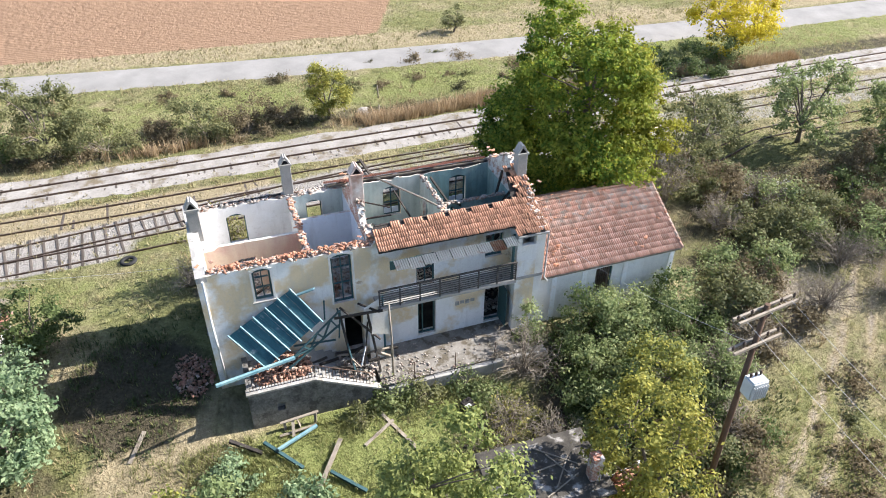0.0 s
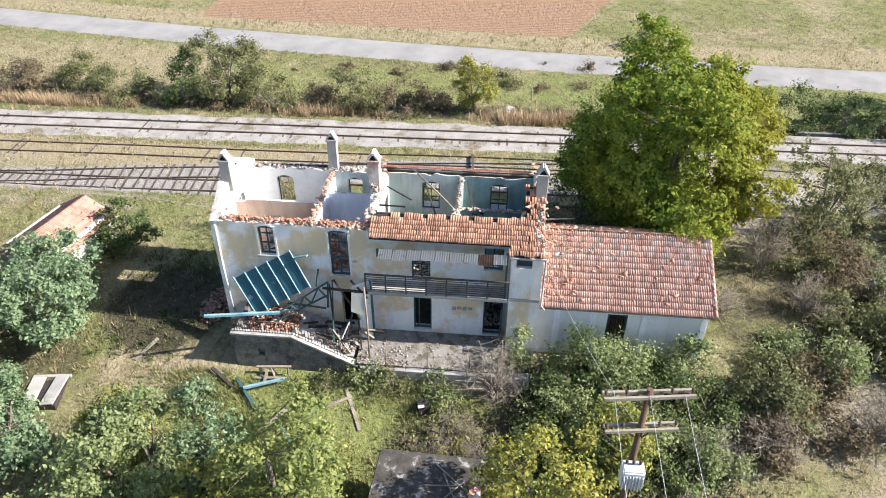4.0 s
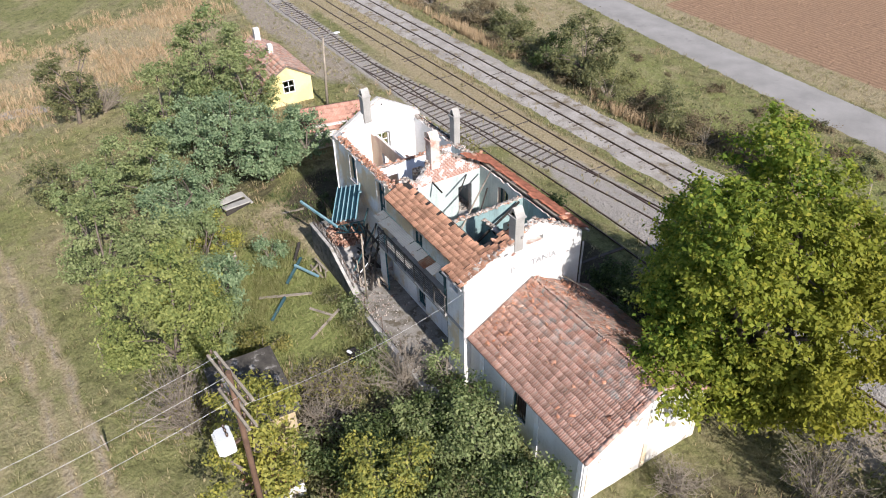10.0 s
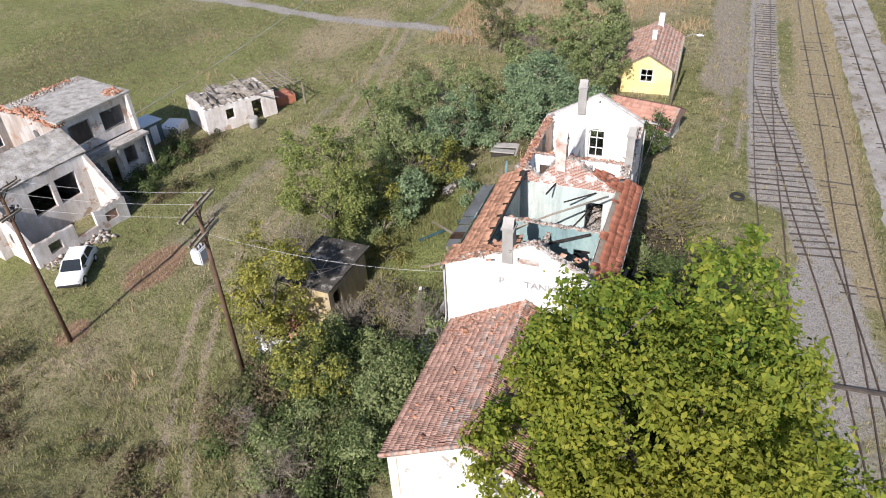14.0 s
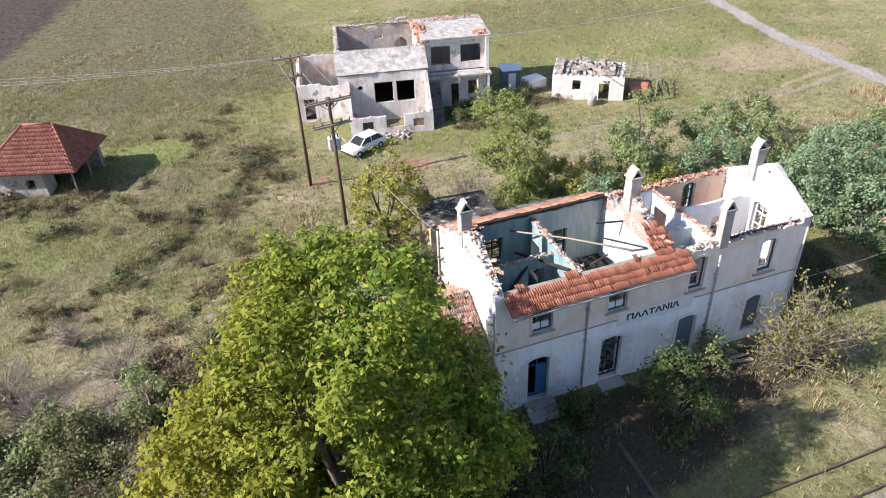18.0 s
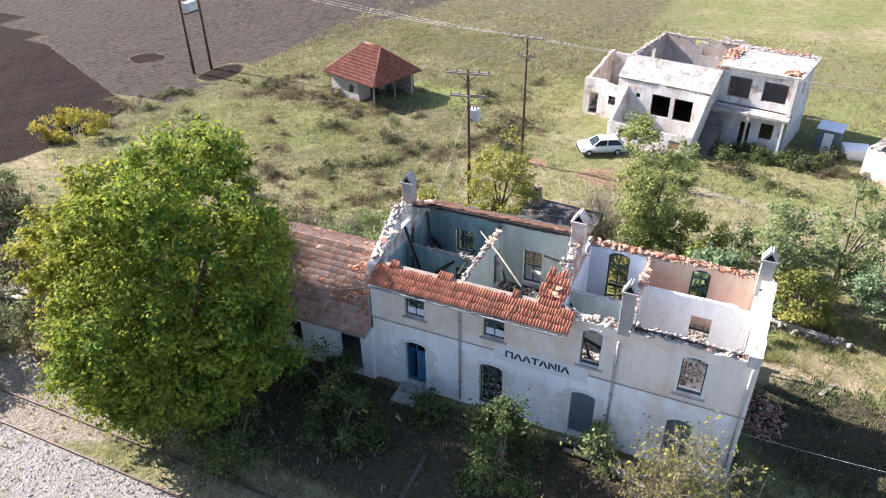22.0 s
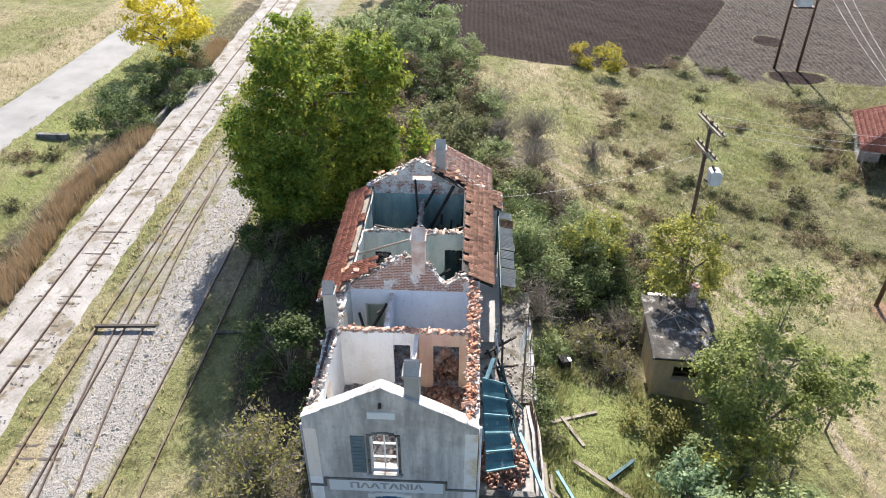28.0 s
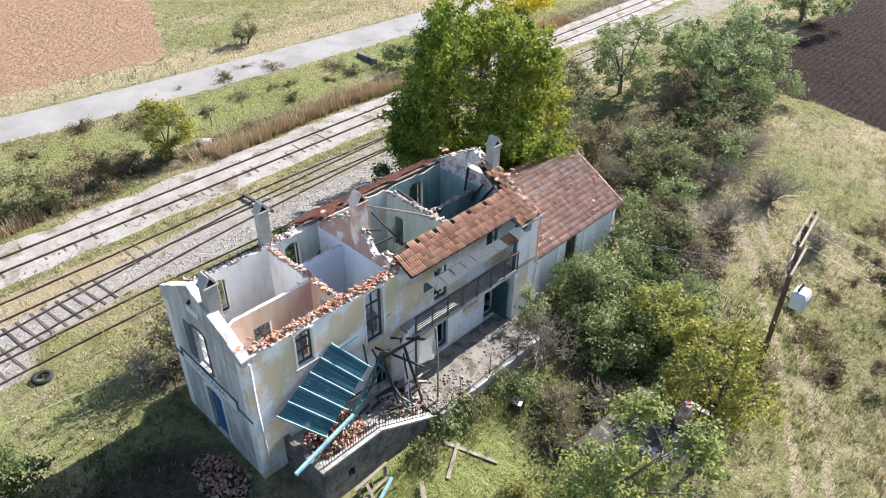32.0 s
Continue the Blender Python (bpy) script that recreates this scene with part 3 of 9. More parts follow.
def tiles(parent, origin, along, up, n, rows, mat, keep=None, mass=None, mass_mat="tile_mass", pitch=0.225, rise=0.335, loose=0.02, seed=3):
    """Rows of tiles on a slope from its lower corner: single pieces where keep(i, j) says so, the others in one mesh where mass(i, j) says so."""
    r = np.random.default_rng(seed)
    o, a, u = Vector(origin), Vector(along).normalized(), Vector(up).normalized()
    nrm = a.cross(u)
    bulk_v, bulk_q = [], []
    for j in range(rows):
        for i in range(n):
            single = keep is None or keep(i, j)
            if not single and not (mass and mass(i, j)):
                continue
            jit = r.normal(0, loose, 3)
            big = r.random() < 0.03
            ang = r.normal(0, 0.02 if not big else 0.15)
            c, s = math.cos(ang), math.sin(ang)
            ax, ux = a * c + u * s, u * c - a * s
            p = o + a * (i * pitch + pitch / 2 + jit[0]) + u * (j * rise + jit[1]) + nrm * (0.02 + abs(jit[2]) * 0.6)
            if single:
                t = new("tile", tile_data(mat))
                t.parent = parent
                t.matrix_basis = Matrix(((ax.x, ux.x, nrm.x, p.x), (ax.y, ux.y, nrm.y, p.y), (ax.z, ux.z, nrm.z, p.z), (0, 0, 0, 1)))
            else:
                k = len(bulk_v) * len(TILE_V)
                bulk_v.append(TILE_V @ np.array([ax, ux, nrm]) + np.array(p))
                bulk_q.append(TILE_Q + k)
    if bulk_v:
        ob = link("tile_field", mesh_np("tile_field", np.concatenate(bulk_v), np.concatenate(bulk_q)), mass_mat, parent)
        ob["kind"] = "stuff"


def chunks(name, n, spot, size, mat, parent=None, label="", flatness=0.6, seed=1):
    """n broken lumps in one mesh; spot() gives a place for each."""
    r = np.random.default_rng(seed)
    base = np.array([(-1, -1, -1), (1, -1, -1), (1, 1, -1), (-1, 1, -1), (-1, -1, 1), (1, -1, 1), (1, 1, 1), (-1, 1, 1)], float)
    fq = np.array([(3, 2, 1, 0), (4, 5, 6, 7), (0, 1, 5, 4), (1, 2, 6, 5), (2, 3, 7, 6), (3, 0, 4, 7)])
    vs, qs = [], []
    for k in range(n):
        p = spot(r)
        s = size * (0.4 + 1.2 * r.random() ** 2)
        e = Euler((r.normal(0, 0.5), r.normal(0, 0.5), r.random() * 6.28)).to_matrix()
        v = base * (1 + r.normal(0, 0.18, (8, 3))) * np.array((s, s * (0.5 + 0.5 * r.random()), s * flatness)) * 0.5
        vs.append(v @ np.array(e).T + np.array(p))
        qs.append(fq + 8 * k)
    ob = link(name, mesh_np(name, np.concatenate(vs), np.concatenate(qs)), mat, parent, label)
    ob["kind"] = "stuff"
    return ob


def words(text, size, m, mat, parent, label=""):
    """Letters as a thin mesh in the plane of m."""
    cu = bpy.data.curves.new("letters", "FONT")
    cu.body, cu.size, cu.extrude, cu.offset, cu.align_x, cu.align_y = text, size, 0.004, 0.016 * size / 0.46, "CENTER", "CENTER"
    tmp = bpy.data.objects.new("letters_tmp", cu)
    scene.collection.objects.link(tmp)
    me = bpy.data.meshes.new_from_object(tmp.evaluated_get(bpy.context.evaluated_depsgraph_get()))
    bpy.data.objects.remove(tmp)
    me.transform(m)
    return link("lettering", me, mat, parent, label)

# ---- ground ----
KNOT_Y = [-1500, -60, -30, -20, -12, -8.5, -5, -3.3, -1, 4, 11.6, 13.2, 25.5, 28.5, 33, 38, 70, 1500]
KNOT_Z = [-3.3, -3.2, -3.0, -2.7, -2.05, -1.55, -0.98, -0.72, -0.3, -0.1, -0.14, -0.40, -0.40, -0.85, -0.7, -0.36, -0.3, -0.2]


def hz(x, y):
    """Height of the ground."""
    z = np.interp(y, KNOT_Y, KNOT_Z)
    near = np.clip((4 - y) / 6, 0, 1)
    z = z + near * (0.10 * np.sin(x * 0.55 + y * 0.3) * np.sin(y * 0.42 - x * 0.13) + 0.05 * np.sin(x * 1.3) * np.cos(y * 1.1))
    gully = np.exp(-(((y + 11 + 0.45 * (x - 30)) / 3.0) ** 2)) * np.clip((x - 24) / 6, 0, 1) * np.clip((60 - x) / 8, 0, 1)
    creek = np.exp(-(((x - 39 - 0.05 * y) / 2.6) ** 2)) * np.clip((y - 1) / 4, 0, 1) * np.clip((22 - y) / 4, 0, 1)
    creek2 = np.exp(-(((x - 41) / 3.0) ** 2)) * np.clip((y - 26) / 2, 0, 1) * np.clip((37 - y) / 3, 0, 1)
    return z - 0.35 * gully - 1.5 * creek - 1.2 * creek2


def hz1(x, y):
    return float(hz(np.float64(x), np.float64(y)))


def axis_lines(lo, hi, step):
    core = np.arange(lo, hi + step / 2, step)
    far = [8, 20, 45, 90, 180, 400, 900, 1500]
    return np.concatenate([[lo - d for d in far[::-1]], core, [hi + d for d in far]])


def band(v, lo, hi, soft):
    return np.clip((v - lo) / soft + 0.5, 0, 1) * np.clip((hi - v) / soft + 0.5, 0, 1)


def blob(x, y, cx, cy, rx, ry):
    return np.clip(1.4 - ((x - cx) / rx) ** 2 - ((y - cy) / ry) ** 2, 0, 1)


gx, gy = axis_lines(-58, 88, 0.5), axis_lines(-74, 66, 0.5)
X, Y = np.meshgrid(gx, gy)
inner = (np.abs(X - 15) < 73) & (np.abs(Y + 4) < 70)
rough_z = np.where(inner, 1.0, 0.0) * (rng.normal(0, 0.018, X.shape) + np.where(Y < -13, 1.0, 0.35) * 0.055 * np.sin(X * 2.1 + 1.3 * np.sin(Y * 1.3)) * np.sin(Y * 2.4 + 1.7 * np.sin(X * 0.9)))
Z = hz(X, Y) + rough_z * np.where((Y > 13) & (Y < 27), 0.4, 1.0)
nx, ny = len(gx), len(gy)
idx = np.arange(nx * ny).reshape(ny, nx)
quads = np.stack([idx[:-1, :-1], idx[:-1, 1:], idx[1:, 1:], idx[1:, :-1]], -1).reshape(-1, 4)
gme = mesh_np("ground", np.stack([X, Y, Z], -1).reshape(-1, 3), quads)
SL = 0.0236
SIDE_X = [-60, -24, -19, -15.7, -12, -9, -4, 0, 5, 9, 12, 18, 23, 28, 60]
SIDE_Y = [13.5, 13.75, 14.3, 14.9, 15.4, 15.8, 16.35, 16.95, 17.7, 18.2, 18.5, 19.0, 19.35, 19.6, 19.9]
LOOP_X = [-90, -40, -15, -5, 2, 8, 14, 30, 70]
LOOP_Y = [17.6, 18.1, 18.8, 18.9, 19.1, 19.4, 19.55, 19.65, 19.9]
PLAT_X = [-60, -37, -25, -13, -8, -2, 3, 60]
PLAT_Y = [13.5, 13.6, 13.65, 13.9, 14.05, 14.35, 14.5, 14.6]


def road_y(x):
    return 42.6 - 0.105 * x + 0.0007 * x * np.minimum(x, 75.0) + np.where(x > 75, 0.0525 * (x - 75), 0.0)


LANE_X = [-60, -37, -25, -12.5, 1.3, 14, 18, 25, 32.5, 37, 45]
LANE_Y = [-30, -27, -24.3, -21.6, -19.5, -18.4, -16.6, -12.6, -7.4, -3.4, 3]
lane_d = Y - np.interp(X, LANE_X, LANE_Y)
lane = (np.exp(-(((np.abs(lane_d) - 0.85) / 0.32) ** 2)) * 0.7 + np.exp(-((lane_d / 1.8) ** 2)) * 0.2) * (np.abs(X - 2) < 42)
masks = {
    "gravel": np.maximum.reduce([
        band(Y - 0.0236 * X, 21.2, 26.3, 1.2) * 0.35,
        band(Y, 15.2, 17.9, 1.2) * np.clip((X + 2) / 8, 0, 1) * np.clip((44 - X) / 16, 0, 1) * 0.93,
        band(Y - 0.0236 * X, 15.5, 20.6, 1.0) * 0.50 * np.clip((X - 10) / 6, 0, 1),
        band(Y - np.interp(X, SIDE_X, SIDE_Y), -1.5, 1.5, 0.7) * np.clip((20 - X) / 8, 0, 1) * 0.66, band(Y - np.interp(X, PLAT_X, PLAT_Y), -1.3, 1.3, 0.8) * np.clip((-3 - X) / 2, 0, 1) * np.clip((X + 55) / 8, 0, 1) * 0.75,
        band(Y - SL * X, 17.6, 20.5, 1.0) * np.clip((13.5 - X) / 3, 0, 1) * 0.3,
        np.exp(-(((X + 37.2 - 0.156 * (Y + 16) + 0.5 * np.sin(Y * 0.2)) / 1.3) ** 2)) * (Y < -14) * 0.8,
    ]),
    "bare": np.maximum.reduce([
        lane * 0.62,
        band(Y, 13.4, 20.8, 1.5) * 0.30,
        np.exp(-(((Y - 10.5 - 0.3 * np.sin(X * 0.25)) / 0.5) ** 2)) * np.clip((-5 - X) / 6, 0, 1) * 0.62, np.exp(-(((Y - 12.0 - 0.3 * np.sin(X * 0.25)) / 0.5) ** 2)) * np.clip((-5 - X) / 6, 0, 1) * 0.62,
        np.exp(-(((Y - 10.4 - 0.4 * np.sin(X * 0.33)) / 2.0) ** 2)) * np.clip((-18 - X) / 6, 0, 1) * 0.95,
        blob(X, Y, 30.5, 13.2, 5.5, 2.6) * 0.85,
        band(Y + 25.0, -0.9, 0.9, 0.9) * (X < 12) * 0.45,
        blob(X, Y, -34, -16, 3, 9) * 0.4, band(Y, -2.9, -0.2, 0.4) * band(X, 6.8, 15.6, 0.6) * 0.7,
        blob(X, Y, 31, -3, 5, 4) * 0.5,
        blob(X, Y, 2, 7.6, 3.5, 1.5) * 0.5,
    ]),
    # soil and litter, plus shade painted under trees and beside walls
    "litter_shade": np.maximum.reduce([
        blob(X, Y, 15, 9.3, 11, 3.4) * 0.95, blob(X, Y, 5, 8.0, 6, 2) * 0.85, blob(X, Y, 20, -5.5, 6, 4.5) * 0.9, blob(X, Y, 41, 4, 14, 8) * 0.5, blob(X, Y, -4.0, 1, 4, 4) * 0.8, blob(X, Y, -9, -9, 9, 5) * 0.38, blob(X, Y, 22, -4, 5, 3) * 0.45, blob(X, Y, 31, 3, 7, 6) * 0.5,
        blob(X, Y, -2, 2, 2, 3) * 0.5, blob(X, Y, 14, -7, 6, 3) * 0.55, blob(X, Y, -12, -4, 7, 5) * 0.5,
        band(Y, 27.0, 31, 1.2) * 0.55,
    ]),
    "heath": np.maximum.reduce([np.clip((X - 19) / 8, 0, 1) * np.clip((-11 - Y) / 6, 0, 1) * 0.52, np.clip((X - 8) / 10, 0, 1) * np.clip((-46 - Y) / 4, 0, 1) * 0.74, blob(X, Y, -46, -4, 14, 12) * 0.4, blob(X, Y, -16, -58, 26, 13) * 0.55]),
    "lush": np.maximum.reduce([
        blob(X, Y, 7, -5.5, 9, 3.2) * 0.85, blob(X, Y, 2, -9, 9, 6) * 0.6, blob(X, Y, 34, -37, 7, 4) * 0.8, blob(X, Y, -14, -46, 26, 12) * 0.5,
        band(Y, 31, 38, 2) * 0.5, np.clip((-13 - Y) / 6, 0, 1) * 0.42 * np.clip((24 - X) / 8, 0.35, 1), np.clip((X - 22) / 4, 0, 1) * np.clip((-7 - Y) / 4, 0, 1) * 0.22, blob(X, Y, 26, 50, 12, 4) * 0.3, blob(X, Y, 45, -24, 16, 7) * 0.45, blob(X, Y, -8, 9, 7, 3) * 0.45,
    ]),
    "straw": np.maximum.reduce([
        lane, blob(X, Y, -46, -6, 10, 14) * 0.75, blob(X, Y, -3.2, -3.4, 3.4, 2.2) * 0.75, blob(X, Y, 31, 11, 5, 3) * 0.5,
        blob(X, Y, 26, -20, 12, 8) * 0.3, blob(X, Y, 34, -8, 6, 6) * 0.45, band(Y - road_y(X), 2.4, 8.0, 2) * 0.6, blob(X, Y, -36, -34, 12, 6) * 0.6, blob(X, Y, -28, 36, 20, 8) * 0.55, blob(X, Y, 0, -22, 16, 5) * 0.45,
        band(Y, 20.2, 21.8, 0.8) * 0.3, band(Y, 16.2, 20.6, 1.2) * np.clip((10 - X) / 6, 0, 1) * 0.7, band(Y, 8.5, 13, 1.5) * np.clip((-8 - X) / 6, 0, 1) * 0.35,
    ]),
    "plough": np.clip((Y - (49.6 - 0.06 * X)) / 1.5 + 0.5, 0, 1) * np.clip((22.0 + 0.42 * (Y - 51) - X) / 1.2 + 0.5, 0, 1) * np.clip((X + 21) / 1.5 + 0.5, 0, 1) * np.clip((110 - Y) / 4, 0, 1) + blob(X, Y, 11.5, -24.8, 3.2, 1.9) * 0.75 + blob(X, Y, 18.6, -25.5, 1.6, 1.2) * 0.7,
    "darkfield": np.clip((X - 56.2 + 0.2 * Y) / 1.5 + 0.5, 0, 1) * np.clip((Y + 23.4 + 0.48 * (X - 64)) / 1.2 + 0.5, 0, 1) * np.clip((9 - Y) / 2, 0, 1) + blob(X, Y, 71.5, -35.5, 2.6, 1.8) + blob(X, Y, 59.3, -34.6, 2.2, 3.4) * 0.9,
    "greyfield": np.clip((X - 58.0 + 0.25 * np.clip(-38 - Y, 0, 99)) / 7.0 + 0.5, 0, 1) * np.clip((-23.4 - 0.48 * (X - 64) - Y) / 1.2 + 0.5, 0, 1) * (Y < -24) * np.clip(1 - 1.3 * blob(X, Y, 71.5, -35.5, 2.6, 1.8) - 1.3 * blob(X, Y, 59.3, -34.6, 2.2, 3.4), 0, 1),
}
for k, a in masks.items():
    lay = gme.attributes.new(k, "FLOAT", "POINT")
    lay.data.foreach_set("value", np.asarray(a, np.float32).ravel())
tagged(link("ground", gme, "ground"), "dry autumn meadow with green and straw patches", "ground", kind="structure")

# the road: a worn strip on a low bank
bm = bm_new()
rx = np.arange(-160, 240, 2.0)
prev = None
for x in rx:
    c, w = float(road_y(x)), 2.25
    row = [bm.verts.new((x, c + k, hz1(x, c + k) + dz)) for k, dz in ((-w - 0.5, -0.06), (-w, 0.07), (0, 0.13), (w, 0.07), (w + 0.5, -0.06))]
    if prev:
        for a, b, c2, d in zip(prev, row, row[1:], prev[1:]):
            bm.faces.new((a, b, c2, d)).smooth = True
    prev = row
tagged(part("road", bm, "asphalt"), "pale worn asphalt country road", "road", kind="structure")

# ---- railway ----
def track_bed(cy0, cy1, x0, x1, top, slope, seed):
    bm = bm_new()
    prev = None
    for x in np.arange(x0, x1 + 0.1, 0.8):
        n = 0.35 * noise.noise((x * 0.35, seed, 0))
        m = 0.35 * noise.noise((x * 0.35, seed, 9))
        ys = [(cy0 - 0.7 + n, -0.45), (cy0 + n, top), ((cy0 + cy1) / 2, top + 0.02), (cy1 + m, top), (cy1 + 0.7 + m, -0.5)]
        row = [bm.verts.new((x, y + slope * x, z + 0.02 * noise.noise((x, y, 3)))) for y, z in ys]
        if prev:
            for a, b, c, d in zip(prev, row, row[1:], prev[1:]):
                bm.faces.new((a, b, c, d)).smooth = True
        prev = row
    return bm


RAIL_PROF = [(-0.065, 0), (0.065, 0), (0.02, 0.03), (0.018, 0.10), (0.035, 0.11), (0.035, 0.15), (-0.035, 0.15), (-0.035, 0.11), (-0.018, 0.10), (-0.02, 0.03)]


def rail(points, parent):
    bm = bm_new()
    rings = []
    for x, y, z in points:
        rings.append([bm.verts.new((x, y + a, z + b)) for a, b in RAIL_PROF])
    for a, b in zip(rings, rings[1:]):
        for k in range(len(a)):
            bm.faces.new((a[k], b[k], b[(k + 1) % len(a)], a[(k + 1) % len(a)]))
    bm.faces.new(rings[0])
    bm.faces.new(rings[-1][::-1])
    return part("rail", bm, "steel", parent)


bm = bm_new()
box(bm, -0.085, -1.25, -0.1, 0.085, 1.25, 0.045)
bmesh.ops.bevel(bm, geom=bm.edges[:], offset=0.015, segments=1, affect="EDGES")
SLEEPER = bpy.data.meshes.new("sleeper")
bm.to_mesh(SLEEPER)
bm.free()
SLEEPER.materials.append(M["sleeper"])


def line_track(name, label, centre, x0, x1, z, gap=0.75, sink=0.0, low=0.0, laid=(-1e9, 1e9), shared=None):
    """centre(x): the track's middle. Rails lie at height z, or in the ground where z is None; sleepers show where laid."""
    t = thing(name, label, "railway track", "railway tracks")
    xs = np.arange(x0, x1 + 1.0, 2.0)
    up = (lambda x: z) if z is not None else (lambda x: hz1(x, centre(x)) - 0.035)
    for s in (-0.75, 0.75):
        rail([(x, centre(x) + s, up(x)) for x in xs], t)
    r = np.random.default_rng(int(abs(x0) * 7) + 5)
    for x in np.arange(max(x0 + 0.2, laid[0]), min(x1, laid[1]), gap):
        if r.random() < 0.05:
            continue
        o = new("sleeper", SLEEPER)
        o.parent = t
        slope = (centre(x + 0.5) - centre(x - 0.5))
        mid, wide = centre(x), 1.0
        if shared and x < -4.2:
            mid, wide = (centre(x) + shared(x)) / 2, (2.5 + centre(x) - shared(x)) / 2.5
        o.matrix_basis = pose(x + r.normal(0, 0.04), mid + r.normal(0, 0.05), up(x) + 0.04 - low - sink * r.random(), r.normal(0, 0.6), r.normal(0, 1), math.degrees(math.atan(slope)) + r.normal(0, 1.2)) @ Matrix.Diagonal((1, wide, 1, 1))
    return t


main_mid = lambda x: 23.3 + SL * x
loop_mid = lambda x: np.interp(x, LOOP_X, LOOP_Y)
plat_mid = lambda x: np.interp(x, PLAT_X, PLAT_Y)
turn_mid = lambda x: np.interp(x, SIDE_X, SIDE_Y)
tagged(part("track_bed", track_bed(21.75, 25.25, -150, 220, -0.30, SL, 1.0), "ballast"), "pale grey ballast bed of the main line", "track bed", kind="structure")
line_track("railway_track", "rusty main line rails on pale ballast", main_mid, -100, 160, -0.31, 0.62, 0.05, 0.055, (-45, 60))
line_track("railway_track", "overgrown loop line rails sunk in dry grass", loop_mid, -90, 70, None, 0.7, 0.09, 0.03, (-40, 6))
line_track("railway_track", "platform track with dark sleepers on pale gravel", plat_mid, -60, 62, None, 0.72, 0.02, 0.0, (-48, -20))
line_track("railway_track", "diverging siding track with dark sleepers on pale gravel", turn_mid, -24, 28, None, 0.72, 0.025, 0.0, (-20, 1.8), plat_mid)
st = thing("timber_beam", "weathered timber beam lying across the rails", "beam")
bm = bm_new()
beam(bm, (12.2, 17.05, -0.17), (12.0, 20.3, -0.17), 0.17, 0.14)
part("beam", bm, "sleeper", st)
st = thing("timber_beam", "dark timber beam lying in the shade beside the platform", "beam")
bm = bm_new()
beam(bm, (12.0, 9.4, hz1(12, 9.4) + 0.05), (12.0, 13.7, hz1(12, 13.7) + 0.05), 0.2, 0.16)
part("beam", bm, "sleeper", st)


def along_bed(r):
    x = r.uniform(-50, 70)
    y = main_mid(x) + r.uniform(-2.0, 2.3)
    return (x, y, -0.29)
tagged(chunks("ballast_stones", 3500, along_bed, 0.06, "stone_bit", None, "", 0.7, 4), "loose pale ballast stones", "ballast")
def along_plat(r):
    x = r.uniform(4, 34)
    return (x, r.uniform(15.2, 18.0), hz1(x, 16) + 0.02)
tagged(chunks("gravel_stones", 2500, along_plat, 0.05, "stone_bit", None, "", 0.7, 14), "scattered pale gravel between platform and rails", "gravel")

# ---- station house ----
house = thing("station_house", "burnt-out roofless two-storey station house with pale peeling plaster", "house")
XE, YS, YN = 16.35, -0.18, 5.80   # east face, south face, track face
T = 0.45
XC1, XC2, XC3 = 4.95, 7.85, 12.05  # cross walls
APEX_Y, APEX_Z = 3.05, 8.28
ROOMS_MAT = ["wall_out", "in_orange", "in_blue", "in_mint", "in_teal", "rubble_top", "in_white"]


def room_s(x):
    return 1 if x < XC1 else 2 if x < XC2 else 3 if x < XC3 else 4


def room_n(x):
    return 6 if x < XC1 else 3 if x < XC2 else 3 if x < XC3 else 4


S_HOLES = [(2.33, 3.13, 4.6, 6.36, 0.16), (5.85, 6.82, 3.5, 6.33, 0.16), (9.95, 10.9, 3.5, 5.4, 0.0), (13.55, 14.5, 4.4, 5.75, 0.0),
           (10.0, 10.95, 0.25, 2.78, 0.0), (13.64, 14.62, 0.15, 2.78, 0.0), (6.25, 7.15, 0.2, 2.6, 0.1)]
N_HOLES = [(13.66, 14.73, 0.12, 2.73, 0.16), (9.86, 10.96, 0.12, 2.71, 0.16), (5.70, 6.75, 0.12, 2.63, 0.16), (1.75, 2.75, 0.5, 2.65, 0.18),
           (13.63, 14.62, 4.25, 6.08, 0.16), (9.86, 10.84, 4.25, 6.08, 0.16), (5.75, 6.56, 4.18, 6.06, 0.16), (1.72, 2.65, 4.1, 6.0, 0.16)]
bm = bm_new()
wall(bm, "x", 0, XE - T, YS, YS + T, -0.9, ragged(lambda a: 6.48 if a < 8 else 6.62, 0.13, 1.0), S_HOLES, 0.22,
     lambda s, a: 0 if s == "low" else room_s(a) if s == "high" else 5 if s == "top" else 0)
part("wall", bm, ROOMS_MAT, house, "peeling cream and white plastered rear wall")
bm = bm_new()
wall(bm, "x", 0, XE - T, YN - T, YN, -0.9, ragged(lambda a: 6.46 if a < 7.2 else 6.5, 0.14, 7.0), N_HOLES, 0.22,
     lambda s, a: 0 if s == "high" else room_n(a) if s == "low" else 5 if s == "top" else 0)
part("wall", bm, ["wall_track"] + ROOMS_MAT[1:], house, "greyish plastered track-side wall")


def gable(a):
    return APEX_Z - 0.548 * abs(a - APEX_Y)


